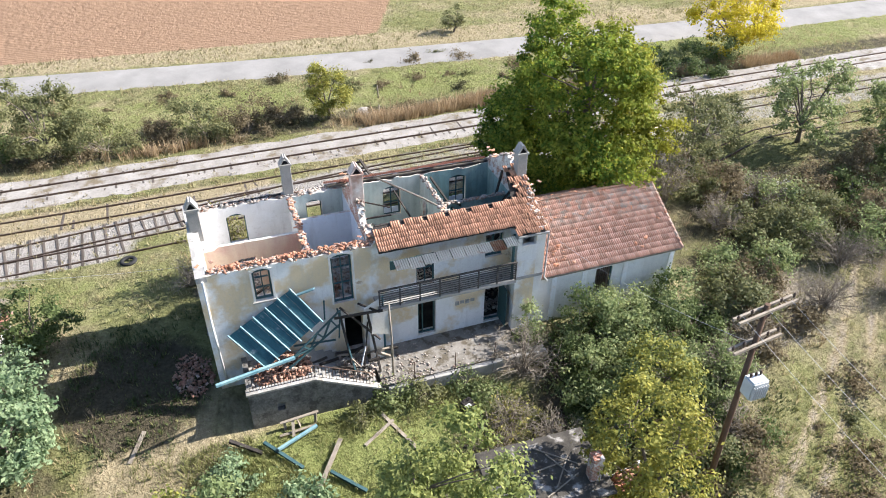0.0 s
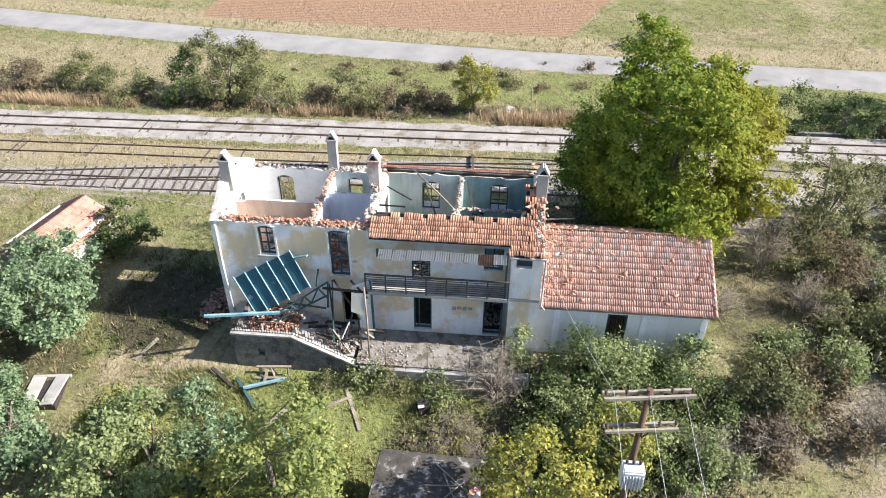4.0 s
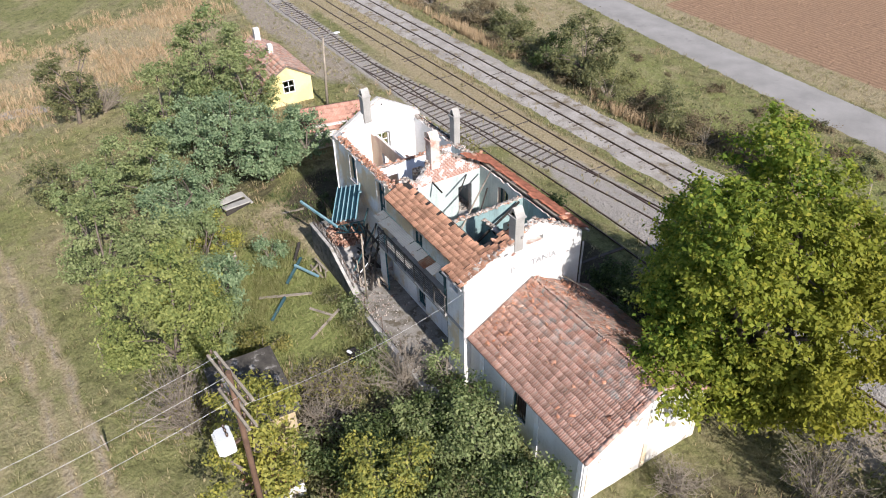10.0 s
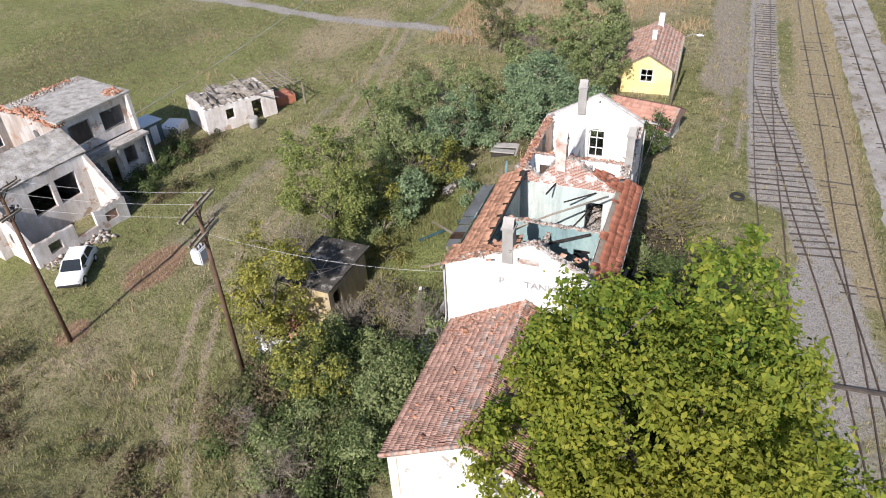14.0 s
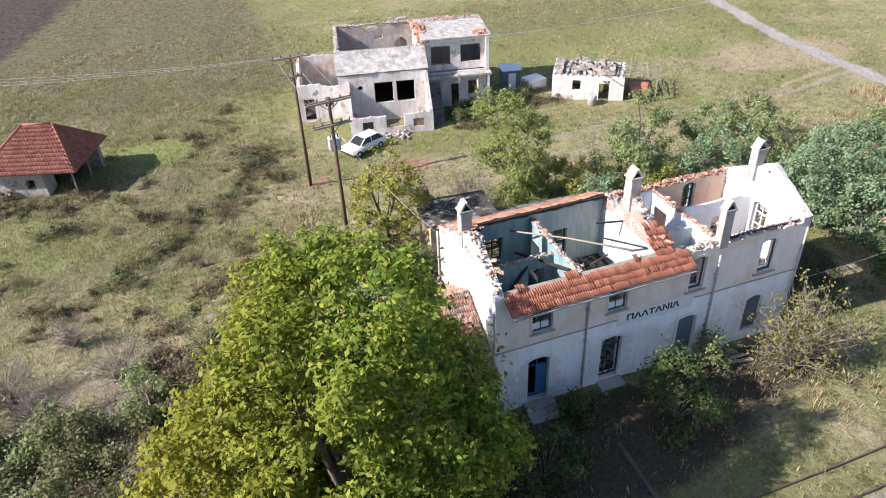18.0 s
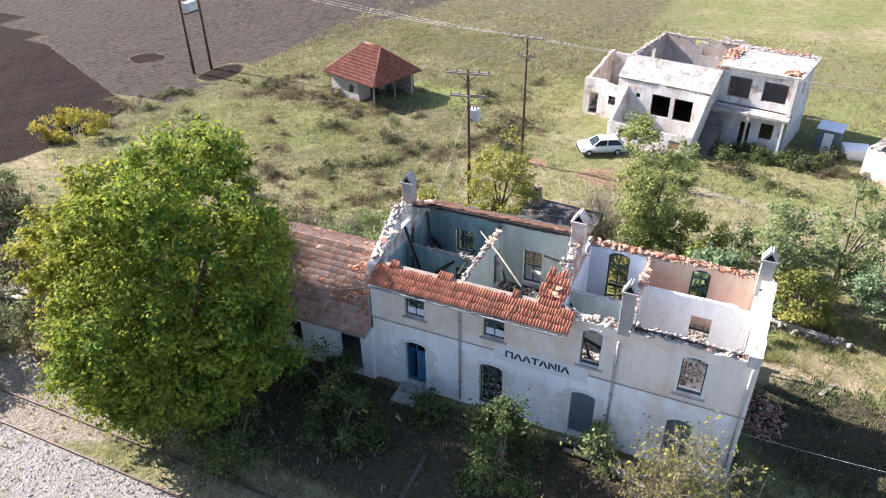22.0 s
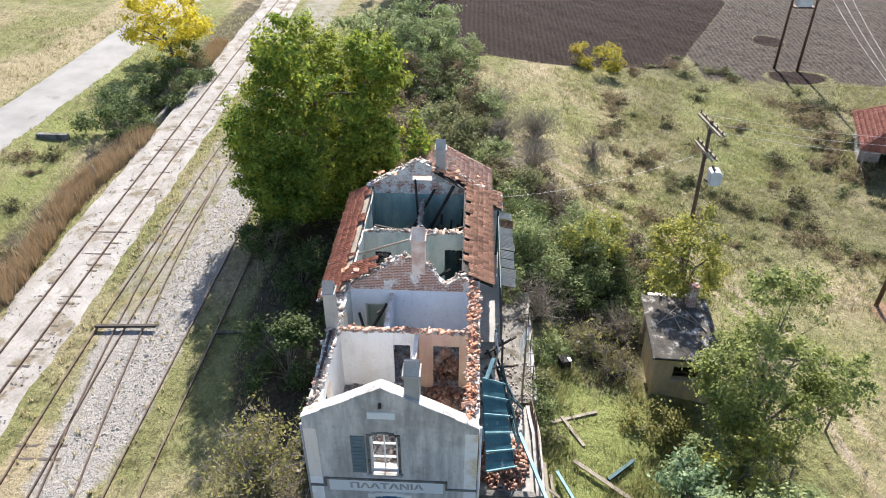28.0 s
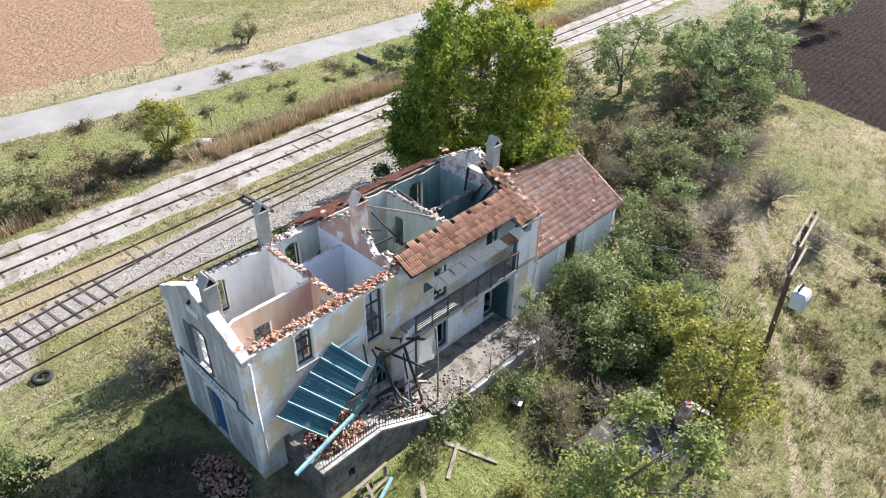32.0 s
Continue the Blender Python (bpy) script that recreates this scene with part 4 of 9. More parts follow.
W_HOLES = [(2.58, 3.55, 4.0, 6.06, 0.18), (2.35, 3.55, -0.1, 2.75, 0.18)]
bm = bm_new()
wall(bm, "y", YS + T, YN - T, 0.0, T, -0.9, ragged(lambda a: gable(a) - 0.06, 0.03, 3.0), W_HOLES, 0.22,
     lambda s, a: 0 if s == "low" else 6 if s == "high" else 5 if s == "top" else 0)
for y0, y1 in ((YS, YS + T), (YN - T, YN)):
    p0, p1 = (y0 - 0.004, y1) if y0 < 1 else (y0, y1 + 0.004)
    hexa(bm, [(-0.004, p0, 6.2), (T + 0.004, p0, 6.2), (T + 0.004, p1, 6.2), (-0.004, p1, 6.2), (-0.004, p0, gable(p0) - 0.06), (T + 0.004, p0, gable(p0) - 0.06), (T + 0.004, p1, gable(p1) - 0.06), (-0.004, p1, gable(p1) - 0.06)])
part("wall", bm, ["wall_gable"] + ROOMS_MAT[1:], house, "sooty grey gable wall facing the yellow cottage")
# coping and string courses of the west gable
for s in (-1, 1):
    bm = bm_new()
    ye = YS - 0.02 if s < 0 else YN + 0.02
    a, b = (0.09, APEX_Y, APEX_Z - 0.045), (0.09, ye, gable(ye) - 0.045)
    for k in range(8):
        p, q = Vector(a).lerp(Vector(b), k / 8), Vector(a).lerp(Vector(b), (k + 0.985) / 8)
        beam(bm, p, q, 0.24 - 0.03 * (k % 3), 0.05 + 0.012 * (k % 2))
        part("coping", bm, "wall_gable", house, "stained rendered gable coping")
        bm = bm_new()
    bm.free()


def e_gable(a):
    return 8.2 - (0.47 if a < 3 else 0.56) * abs(a - 3.0)


bm = bm_new()
wall(bm, "y", -1.1, YN, XE - T, XE, -0.9, flat(6.3), (), 0.25,
     lambda s, a: 0 if s in ("high", "end") else 4 if s == "low" and -0.1 < a else 5)
wall(bm, "y", -1.1, YN, XE - T, XE, 6.3, ragged(lambda a: max(6.32, e_gable(a)), 0.05, 5.0), [(2.35, 3.35, 7.1, 7.4, 0.0)], 0.25,
     lambda s, a: 0 if s in ("high", "end") else 4 if s == "low" and -0.1 < a else 5)
for f in bm.faces:
    c_ = f.calc_center_median()
    if f.normal.x < -0.5 and c_.z > 6.3:
        f.material_index = 7
part("wall", bm, ["wall_east"] + ROOMS_MAT[1:] + ["brick_white"], house, "bright white gable wall with faded lettering")
# cross walls
def spine(a):
    base = 8.0 - (0.42 if a < 3 else 0.64) * abs(a - 3.0)
    return base - 0.75 * math.exp(-(((a - 1.35) / 0.42) ** 2))


bm = bm_new()
wall(bm, "y", YS + T, YN - T, XC2 - 0.16, XC2 + 0.16, 6.28, ragged(lambda a: max(6.4, spine(a)), 0.14, 11.0), [], 0.25,
     lambda s, a: 7 if s in ("low", "high") else 5)
wall(bm, "y", YS + T, YN - T, XC2 - 0.18, XC2 + 0.18, 0.1, flat(6.28), [(3.9, 4.8, 3.4, 5.5, 0.0), (0.9, 1.7, 0.2, 2.3, 0.0)], 0.25,
     lambda s, a: 2 if s == "low" else 3 if s == "high" else 5)
part("wall", bm, ROOMS_MAT + ["brickwork"], house, "gable-shaped cross wall with bare brick top")
bm = bm_new()
wall(bm, "y", YS + T, YN - T, XC1 - 0.08, XC1 + 0.10, 0.1, ragged(flat(6.36), 0.05, 13.0), [(0.6, 1.65, 3.4, 5.7, 0.0), (2.56, 3.24, 3.4, 5.7, 0.0)], 0.25,
     lambda s, a: (1 if a < 2.3 else 6) if s == "low" else 2 if s == "high" else 5)
part("wall", bm, ROOMS_MAT, house)
bm = bm_new()
wall(bm, "y", YS + T, YN - T, XC3 - 0.1, XC3 + 0.1, 0.1, ragged(flat(6.45), 0.06, 17.0), [(0.6, 1.5, 3.4, 5.5, 0.0), (4.1, 4.9, 3.4, 5.3, 0.0)], 0.25,
     lambda s, a: 3 if s == "low" else 4 if s == "high" else 5)
part("wall", bm, ROOMS_MAT, house)
bm = bm_new()
wall(bm, "x", T, XC1 - 0.08, 2.2, 2.36, 0.1, ragged(lambda a: 6.3 - 0.15 * (a < 1.0), 0.03, 19.0), [(1.9, 2.75, 3.4, 5.4, 0.0)], 0.25,
     lambda s, a: 1 if s == "low" else 6 if s == "high" else 5)
part("wall", bm, ROOMS_MAT, house, "partition painted ochre on one side, white on the other")
bm = bm_new()
wall(bm, "x", XC1 + 0.1, XC2 - 0.18, 3.5, 3.66, 0.1, ragged(flat(6.15), 0.06, 23.0), [], 0.25,
     lambda s, a: 2 if s == "low" else 3 if s == "high" else 5)
part("wall", bm, ROOMS_MAT, house)
bm = bm_new()
wall(bm, "x", XC3 + 0.1, XE - T, 2.75, 2.9, 0.1, ragged(flat(6.0), 0.07, 29.0), [(12.6, 13.4, 3.4, 5.4, 0.0)], 0.25,
     lambda s, a: 4 if s != "top" else 5)
part("wall", bm, ROOMS_MAT, house)
# floors
bm = bm_new()
box(bm, T, YS + T, 3.2, XC2 - 0.18, YN - T, 3.38)
part("upper_floor", bm, "concrete", house, "dusty upper floor strewn with rubble")
bm = bm_new()
box(bm, XC2 + 0.18, YS + T, 0.0, XE - T, YN - T, 0.2)
box(bm, T, YS + T, 0.0, XC2 - 0.18, YN - T, 0.2)
part("ground_floor", bm, "char", house, "blackened ground floor under fallen timbers")
bm = bm_new()
box(bm, XC2 + 0.18, YS + T, 3.15, XC3 - 0.1, 2.4, 3.3)
box(bm, XC3 + 0.1, 2.9, 3.15, XE - T, YN - T, 3.3)
part("upper_floor", bm, "char", house, "charred remains of the upper floor")


# chimneys
def chimney(x, y, z0, z1, sx, sy, mat, label, brick_to=None):
    bm = bm_new()
    zc = z1 - 0.42
    box(bm, -sx / 2, -sy / 2, z0, sx / 2, sy / 2, zc)
    bmesh.ops.bevel(bm, geom=[e for e in bm.edges], offset=0.02, segments=1, affect="EDGES")
    c = part("chimney", bm, mat, house, label)
    c.matrix_basis = pose(x, y, 0)
    bm = bm_new()
    box(bm, -sx / 2 - 0.05, -sy / 2 - 0.05, zc - 0.1, sx / 2 + 0.05, sy / 2 + 0.05, zc)
    part("collar", bm, mat, c)
    bm = bm_new()
    for s in (-1, 1):
        p = [(s * (sx / 2 + 0.02), -sy / 2, zc), (s * (sx / 2 - 0.06), -sy / 2, zc), (s * (sx / 2 - 0.06), sy / 2, zc), (s * (sx / 2 + 0.02), sy / 2, zc)]
        q = [(s * 0.05, -sy / 2, z1), (s * -0.02, -sy / 2, z1 - 0.06), (s * -0.02, sy / 2, z1 - 0.06), (s * 0.05, sy / 2, z1)]
        hexa(bm, p + q if s > 0 else p[::-1] + q[::-1])
    bmesh.ops.recalc_face_normals(bm, faces=bm.faces)
    part("hood", bm, mat, c, "two slabs leaned into a pointed hood")
    bm = bm_new()
    box(bm, -sx / 2 + 0.08, -sy / 2 + 0.06, zc, sx / 2 - 0.08, sy / 2 - 0.06, zc + 0.03)
    part("flue", bm, "char", c)
    return c


chimney(0.38, 2.05, 7.0, 9.15, 0.52, 0.5, "concrete", "grey rendered chimney with a pointed hood")
chimney(7.85, 2.4, 7.2, 9.38, 0.56, 0.55, "brick_plaster", "pale rendered chimney on the brick cross wall")
chimney(16.15, 1.9, 7.0, 9.32, 0.52, 0.5, "concrete", "grey chimney at the white gable")
chimney(4.98, 5.62, 6.2, 8.7, 0.5, 0.42, "concrete", "tall grey chimney on the track-side wall")


# windows, doors, trim
def joinery(name, axis, c, a0, a1, z0, z1, mat, parent, bars=(0.5,), rails=(0.62,), t=0.07, depth=0.08, label="", arch=0.0):
    """A frame with upright bars and cross rails in an opening; c: its middle across the wall."""
    bm = bm_new()

    def stick(p0, p1, q0, q1):
        if axis == "x":
            box(bm, p0, c - depth / 2, q0, p1, c + depth / 2, q1)
        else:
            box(bm, c - depth / 2, p0, q0, c + depth / 2, p1, q1)

    side = z1 - arch
    stick(a0, a0 + t, z0, side)
    stick(a1 - t, a1, z0, side)
    stick(a0 + t, a1 - t, z0, z0 + t)
    stick(a0 + t, a1 - t, side - t, side)
    w = a1 - a0
    for b in bars:
        stick(a0 + w * b - 0.025, a0 + w * b + 0.025, z0 + t, side - t)
    cutx = [a0 + t] + [a0 + w * b for b in bars] + [a1 - t]
    for k in rails:
        z = z0 + (side - z0) * k
        for p, q in zip(cutx, cutx[1:]):
            stick(p + 0.026, q - 0.026, z - 0.02, z + 0.02)
    if arch:
        n = 8
        for k in range(n):
            u0, u1 = -1 + 2 * k / n, -1 + 2 * (k + 1) / n
            m = (a0 + a1) / 2
            for u, v in ((u0, u1),):
                p, q = m + u * w / 2, m + v * w / 2
                zl = z1 - arch * ((u + v) / 2) ** 2
                stick(p, q, zl - 0.07, zl - 0.003)
    return part(name, bm, mat, parent, label)


def trim(axis, face, out, a0, a1, z0, z1, parent, w=0.13, mat="wall_east", sill=True, rise=0.16):
    """A pale raised surround on the outer face of an opening."""
    bm = bm_new()

    def put(p0, p1, q0, q1, d=0.03):
        lo, hi = sorted((face, face + out * d))
        if axis == "x":
            box(bm, p0, lo, q0, p1, hi, q1)
        else:
            box(bm, lo, p0, q0, hi, p1, q1)

    put(a0 - w, a0 - 0.004, z0, z1 - rise)
    put(a1 + 0.004, a1 + w, z0, z1 - rise)
    n = 6
    for k in range(n):
        p, q = a0 - w + (a1 - a0 + 2 * w) * k / n, a0 - w + (a1 - a0 + 2 * w) * (k + 1) / n
        u = ((p + q) / 2 - (a0 + a1) / 2) / ((a1 - a0) / 2 + w)
        zz = z1 - rise * u * u if rise else z1
        put(p, q - 0.001, zz + 0.004, zz + w)
    ob = part("surround", bm, mat, parent, "pale raised plaster surround")
    if sill:
        bm = bm_new()
        put(a0 - w - 0.05, a1 + w + 0.05, z0 - 0.09, z0 - 0.004, 0.09)
        part("sill", bm, "concrete", parent)
    return ob


NC = YN - 0.20
for h, fr in ((N_HOLES[4], 0.0), (N_HOLES[5], 0.0)):
    w_ = joinery("window", "x", NC, h[0], h[1], h[2], h[3], "teal_dark", house, (0.5,), (0.45,), label="burnt-out window frame under the eave", arch=0.16)
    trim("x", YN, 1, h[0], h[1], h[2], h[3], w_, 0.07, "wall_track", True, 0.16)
    one_box("apron", (h[0] + 0.08, NC - 0.03, h[2] + 0.08, h[1] - 0.08, NC + 0.03, h[2] + 0.4), "in_blue", w_, "pale blue panel at the foot of the window")
for h in (N_HOLES[6], N_HOLES[7]):
    w_ = joinery("window", "x", NC, h[0], h[1], h[2], h[3], "teal_dark", house, (), (0.03,), 0.045, label="scorched arched window frame without glass", arch=0.16)
    trim("x", YN, 1, h[0], h[1], h[2], h[3], w_, 0.12)
for h in N_HOLES[:3]:
    trim("x", YN, 1, h[0], h[1], h[2] + 0.3, h[3], house, 0.16, "wall_east", False)
# pale toothed stones beside the doors
r_ = np.random.default_rng(12)
for h in N_HOLES[:3]:
    for s in (0, 1):
        for k in range(7):
            z = 0.45 + k * 0.3
            d = 0.22 + 0.2 * (k % 2) + 0.06 * r_.random()
            bm = bm_new()
            if s:
                box(bm, h[1] + 0.17, YN, z, h[1] + 0.17 + d, YN + 0.022, z + 0.26)
            else:
                box(bm, h[0] - 0.17 - d, YN, z, h[0] - 0.17, YN + 0.022, z + 0.26)
            part("quoin", bm, "wall_east", house)
# doors on the track side
bm = bm_new()
h = N_HOLES[0]
box(bm, h[0] + 0.05, NC - 0.04, 0.2, (h[0] + h[1]) / 2 - 0.01, NC + 0.02, 2.1)
for z in (0.35, 1.2):
    box(bm, h[0] + 0.13, NC + 0.02, z, (h[0] + h[1]) / 2 - 0.09, NC + 0.035, z + 0.7)
d1 = part("door", bm, "blue_door", house, "blue painted panelled door leaf")
bm = bm_new()
tube(bm, [(h[0] + 0.48, NC + 0.05, 1.15), (h[0] + 0.38, NC + 0.06, 1.15)], [0.012, 0.012], 6)
part("handle", bm, "iron", d1)
joinery("door_frame", "x", NC - 0.05, h[0], h[1], 0.2, h[3], "blue_door", house, (0.5,), (0.8,), 0.06, 0.1, "blue door frame with broken fanlight", 0.16)
bm = bm_new()
hexa(bm, [(h[1] - 0.08, NC - 0.05, 0.2), (h[1] - 0.03, NC - 0.05, 0.2), (h[1] - 0.12, NC - 0.5, 0.2), (h[1] - 0.17, NC - 0.5, 0.2),
          (h[1] - 0.08, NC - 0.05, 2.1), (h[1] - 0.03, NC - 0.05, 2.1), (h[1] - 0.12, NC - 0.5, 2.1), (h[1] - 0.17, NC - 0.5, 2.1)])
bmesh.ops.recalc_face_normals(bm, faces=bm.faces)
part("door", bm, "blue_door", house, "second blue door leaf standing open")
h = N_HOLES[1]
joinery("door_frame", "x", NC, h[0], h[1], 0.2, h[3], "teal_dark", house, (0.33, 0.66), (0.78,), 0.06, 0.08, "empty doorway with charred frame", 0.16)
for h in (N_HOLES[2], N_HOLES[3]):
    bm = bm_new()
    wall(bm, "x", h[0] + 0.005, h[1] - 0.005, NC - 0.03, NC + 0.03, h[2], lambda a, h=h: h[3] - 0.005 - h[4] * ((a - (h[0] + h[1]) / 2) / ((h[1] - h[0]) / 2)) ** 2, (), 0.15)
    part("boarding", bm, "board", house, "grey-blue boards closing an arched opening")
one_box("string_course", (0.0, YN, 3.66, 6.1, YN + 0.035, 3.72), "concrete", house)
one_box("string_course", (10.3, YN, 3.62, XE, YN + 0.035, 3.68), "concrete", house)
# name panels
bm = bm_new()
box(bm, 6.15, YN, 3.22, 10.26, YN + 0.03, 3.98)
sg = part("name_panel", bm, "sign", house, "faded white station name panel")
words("ΠΛΑΤΑΝΙΑ", 0.46, Matrix.Translation((8.35, YN + 0.034, 3.62)) @ Matrix.Rotation(math.pi, 4, "Z") @ Matrix.Rotation(math.pi / 2, 4, "X") @ Matrix.Diagonal((1.22, 1, 1, 1)), "ink", sg, "dark station name ΠΛΑΤΑΝΙΑ")
words("P", 0.46, Matrix.Translation((XE + 0.004, 1.62, 5.95)) @ Matrix.Rotation(math.pi / 2, 4, "Z") @ Matrix.Rotation(math.pi / 2, 4, "X"), "ink_pale", house, "flaked letter P on the white gable")
words("TANIA", 0.46, Matrix.Translation((XE + 0.004, 3.45, 5.95)) @ Matrix.Rotation(math.pi / 2, 4, "Z") @ Matrix.Rotation(math.pi / 2, 4, "X") @ Matrix.Diagonal((1.12, 1, 1, 1)), "ink_pale", house, "flaked letters TANIA on the white gable")
bm = bm_new()
box(bm, -0.03, 1.0, 3.0, 0.0, 5.12, 3.6)
wg = part("name_panel", bm, "sign", house, "faded pale blue name panel on the gable")
words("ΠΛΑΤΑΝΙΑ", 0.40, Matrix.Translation((-0.034, 3.05, 3.3)) @ Matrix.Rotation(-math.pi / 2, 4, "Z") @ Matrix.Rotation(math.pi / 2, 4, "X") @ Matrix.Diagonal((1.3, 1, 1, 1)), "ink_pale", wg, "half-flaked station name ΠΛΑΤΑΝΙΑ")
for b in ((-0.05, 0.85, 3.6, 0.0, 5.3, 3.68), (-0.05, 5.3, 3.2, 0.0, 5.8, 3.28), (-0.05, -0.18, 3.2, 0.0, 0.85, 3.28), (-0.05, 0.85, 3.2, 0.0, 0.93, 3.6), (-0.05, 5.22, 3.2, 0.0, 5.3, 3.6)):
    one_box("moulding", b, "rough_render", house)
one_box("stone_plaque", (-0.04, 2.62, 6.82, 0.0, 3.55, 7.12), "sign", house, "small pale blank plaque under the gable top")
h = W_HOLES[0]
w_ = joinery("window", "y", 0.2, h[0], h[1], h[2], h[3], "in_white", house, (0.5,), (0.35, 0.72), label="white arched window frame without glass", arch=0.18)
trim("y", 0.0, -1, h[0], h[1], h[2], h[3], w_, 0.10, "rough_render", True, 0.18)
bm = bm_new()
box(bm, -0.05, 3.72, 4.05, 0.0, 4.2, 5.92)
for k in range(9):
    box(bm, -0.07, 3.78, 4.15 + k * 0.19, -0.05, 4.14, 4.24 + k * 0.19)
part("shutter", bm, "board", house, "grey louvred shutter folded open")
h = W_HOLES[1]
bm = bm_new()
box(bm, 0.15, h[0], -0.1, 0.21, h[1], 2.5)
for y in (h[0] + 0.1, (h[0] + h[1]) / 2 + 0.05):
    for z in (0.15, 1.2):
        box(bm, 0.13, y, z, 0.15, y + 0.42, z + 0.85)
part("door", bm, "blue_door", house, "blue double door in the gable wall")
trim("y", 0.0, -1, h[0], h[1], 0.1, h[3], house, 0.2, "wall_east", False, 0.18)
# rear openings
SC = YS + 0.2
for h, arch in ((S_HOLES[0], 0.16), (S_HOLES[1], 0.16)):
    joinery("window" if h[2] > 4 else "door_frame", "x", SC, h[0], h[1], h[2], h[3], "teal_dark", house, (0.5,), (0.4, 0.75), 0.08, 0.09, "dark teal arched frame without glass", arch)
    trim("x", YS, -1, h[0], h[1], h[2], h[3], house, 0.10, "wall_east", h[2] > 4)
for h in (S_HOLES[2], S_HOLES[3]):
    joinery("window", "x", SC, h[0], h[1], h[2], h[3], "teal_dark", house, (0.5,), (0.5,), 0.07, 0.09, "dark window frame at the balcony")
h = S_HOLES[4]
joinery("door_frame", "x", SC, h[0], h[1], h[2], h[3], "teal_dark", house, (0.3,), (0.8,), 0.08, 0.09, "teal door frame left open")
h = S_HOLES[5]
joinery("door_frame", "x", SC, h[0], h[1], h[2], h[3], "teal_dark", house, (), (), 0.08, 0.09, "empty dark doorway")
bm = bm_new()
box(bm, h[1] - 0.1, SC - 0.95, 0.2, h[1] - 0.05, SC - 0.05, 2.6)
part("door", bm, "teal_dark", house, "teal door standing wide open")
# blocked sign on the rear wall: bars in place of unreadable writing
for k in range(4):
    one_box("faded_writing", (12.0 + k * 0.28, YS - 0.012, 1.72 + 0.06 * (k % 2), 12.23 + k * 0.28, YS, 1.98), "ink_pale", house)
# downpipes
for x in (11.9, 5.1):
    bm = bm_new()
    tube(bm, [(x, YN + 0.09, 6.0 if x > 6 else 5.9), (x, YN + 0.09, 0.2)], [0.055, 0.055], 8)
    for z in (1.2, 3.0, 4.8):
        box(bm, x - 0.08, YN, z, x + 0.08, YN + 0.15, z + 0.05)
    part("downpipe", bm, "pipe", house, "grey downpipe on the track-side wall")
bm = bm_new()
tube(bm, [(0.25, YS - 0.08, 6.3), (0.25, YS - 0.08, 3.8), (0.32, YS - 0.08, 0.0)], [0.05, 0.05, 0.05], 8)
part("downpipe", bm, "white_paint", house, "white downpipe at the rear corner")
bm = bm_new()
tube(bm, [(0.2, YN + 0.1, 6.2), (0.2, YN + 0.1, 0.1)], [0.05, 0.05], 8)
part("downpipe", bm, "pipe", house)
for x, y in ((16.45, -1.16), (16.45, 5.86)):
    bm = bm_new()
    tube(bm, [(x, y, 6.0), (x, y, 3.2), (x - 0.1 + 0.3, y, 2.9)], [0.05, 0.05, 0.05], 8)
    part("downpipe", bm, "pipe", house)

# closet tower at the rear corner
bm = bm_new()
wall(bm, "x", 14.85, XE - T, -1.1, -0.86, -0.9, flat(6.02), [(15.1, 15.85, 5.35, 5.85, 0.0)], 0.4)
wall(bm, "y", -0.86, YS, 14.85, 15.05, -0.9, flat(6.05), (), 0.4)
part("closet_wall", bm, "wall_out", house, "narrow two-storey closet tower in peeling plaster")
one_box("closet_ledge", (14.8, -1.16, 3.35, XE, -1.1, 3.5), "concrete", house)

# rear gallery
one_box("balcony_floor", (7.75, -1.25, 3.3, 14.85, YS, 3.46), "concrete", house, "concrete gallery floor")
gal = part("balcony_rail", (lambda bm: (box(bm, 7.75, -1.23, 4.48, 14.85, -1.16, 4.56), bm)[1])(bm_new()), "rail_wood", house, "dark slatted gallery railing")
for k in range(7):
    one_box("slat", (7.78, -1.215, 3.58 + k * 0.13, 14.83, -1.19, 3.612 + k * 0.13), "rail_wood", gal)
for k in range(8):
    one_box("rail_post", (7.76 + k * 1.0, -1.255, 3.46, 7.83 + k * 1.0, -1.217, 4.48), "rail_wood", gal)
for x in (14.6,):
    one_box("gallery_post", (x, -1.14, 3.46, x + 0.1, -1.04, 6.15), "teal_dark", house)
# corrugated strips under the eave
r_ = np.random.default_rng(5)
for k in range(9):
    x0 = 8.55 + k * 0.68
    bm = bm_new()
    prev = None
    tilt = r_.normal(0, 0.03)
    for i in range(19):
        x = x0 + 0.66 * i / 18
        dz = 0.009 * math.sin(i * math.pi / 1.5)
        row = [bm.verts.new((x, y, z + dz + tilt)) for y, z in ((-1.76 - 0.06 * (k % 3 == 1), 5.96), (-1.14, 6.09))]
        if prev:
            f = bm.faces.new((prev[0], row[0], row[1], prev[1]))
            f.smooth = True
        prev = row
    bmesh.ops.solidify(bm, geom=bm.faces[:], thickness=0.004)
    part("corrugated_sheet", bm, "brick" if k == 7 else "zinc", house, "rust-red corrugated sheet" if k == 7 else "rust-streaked zinc corrugated sheet")

one_box("eave_board", (8.4, -1.12, 5.55, 14.7, -1.08, 6.04), "teal_dark", house, "dark teal boarding under the eave")
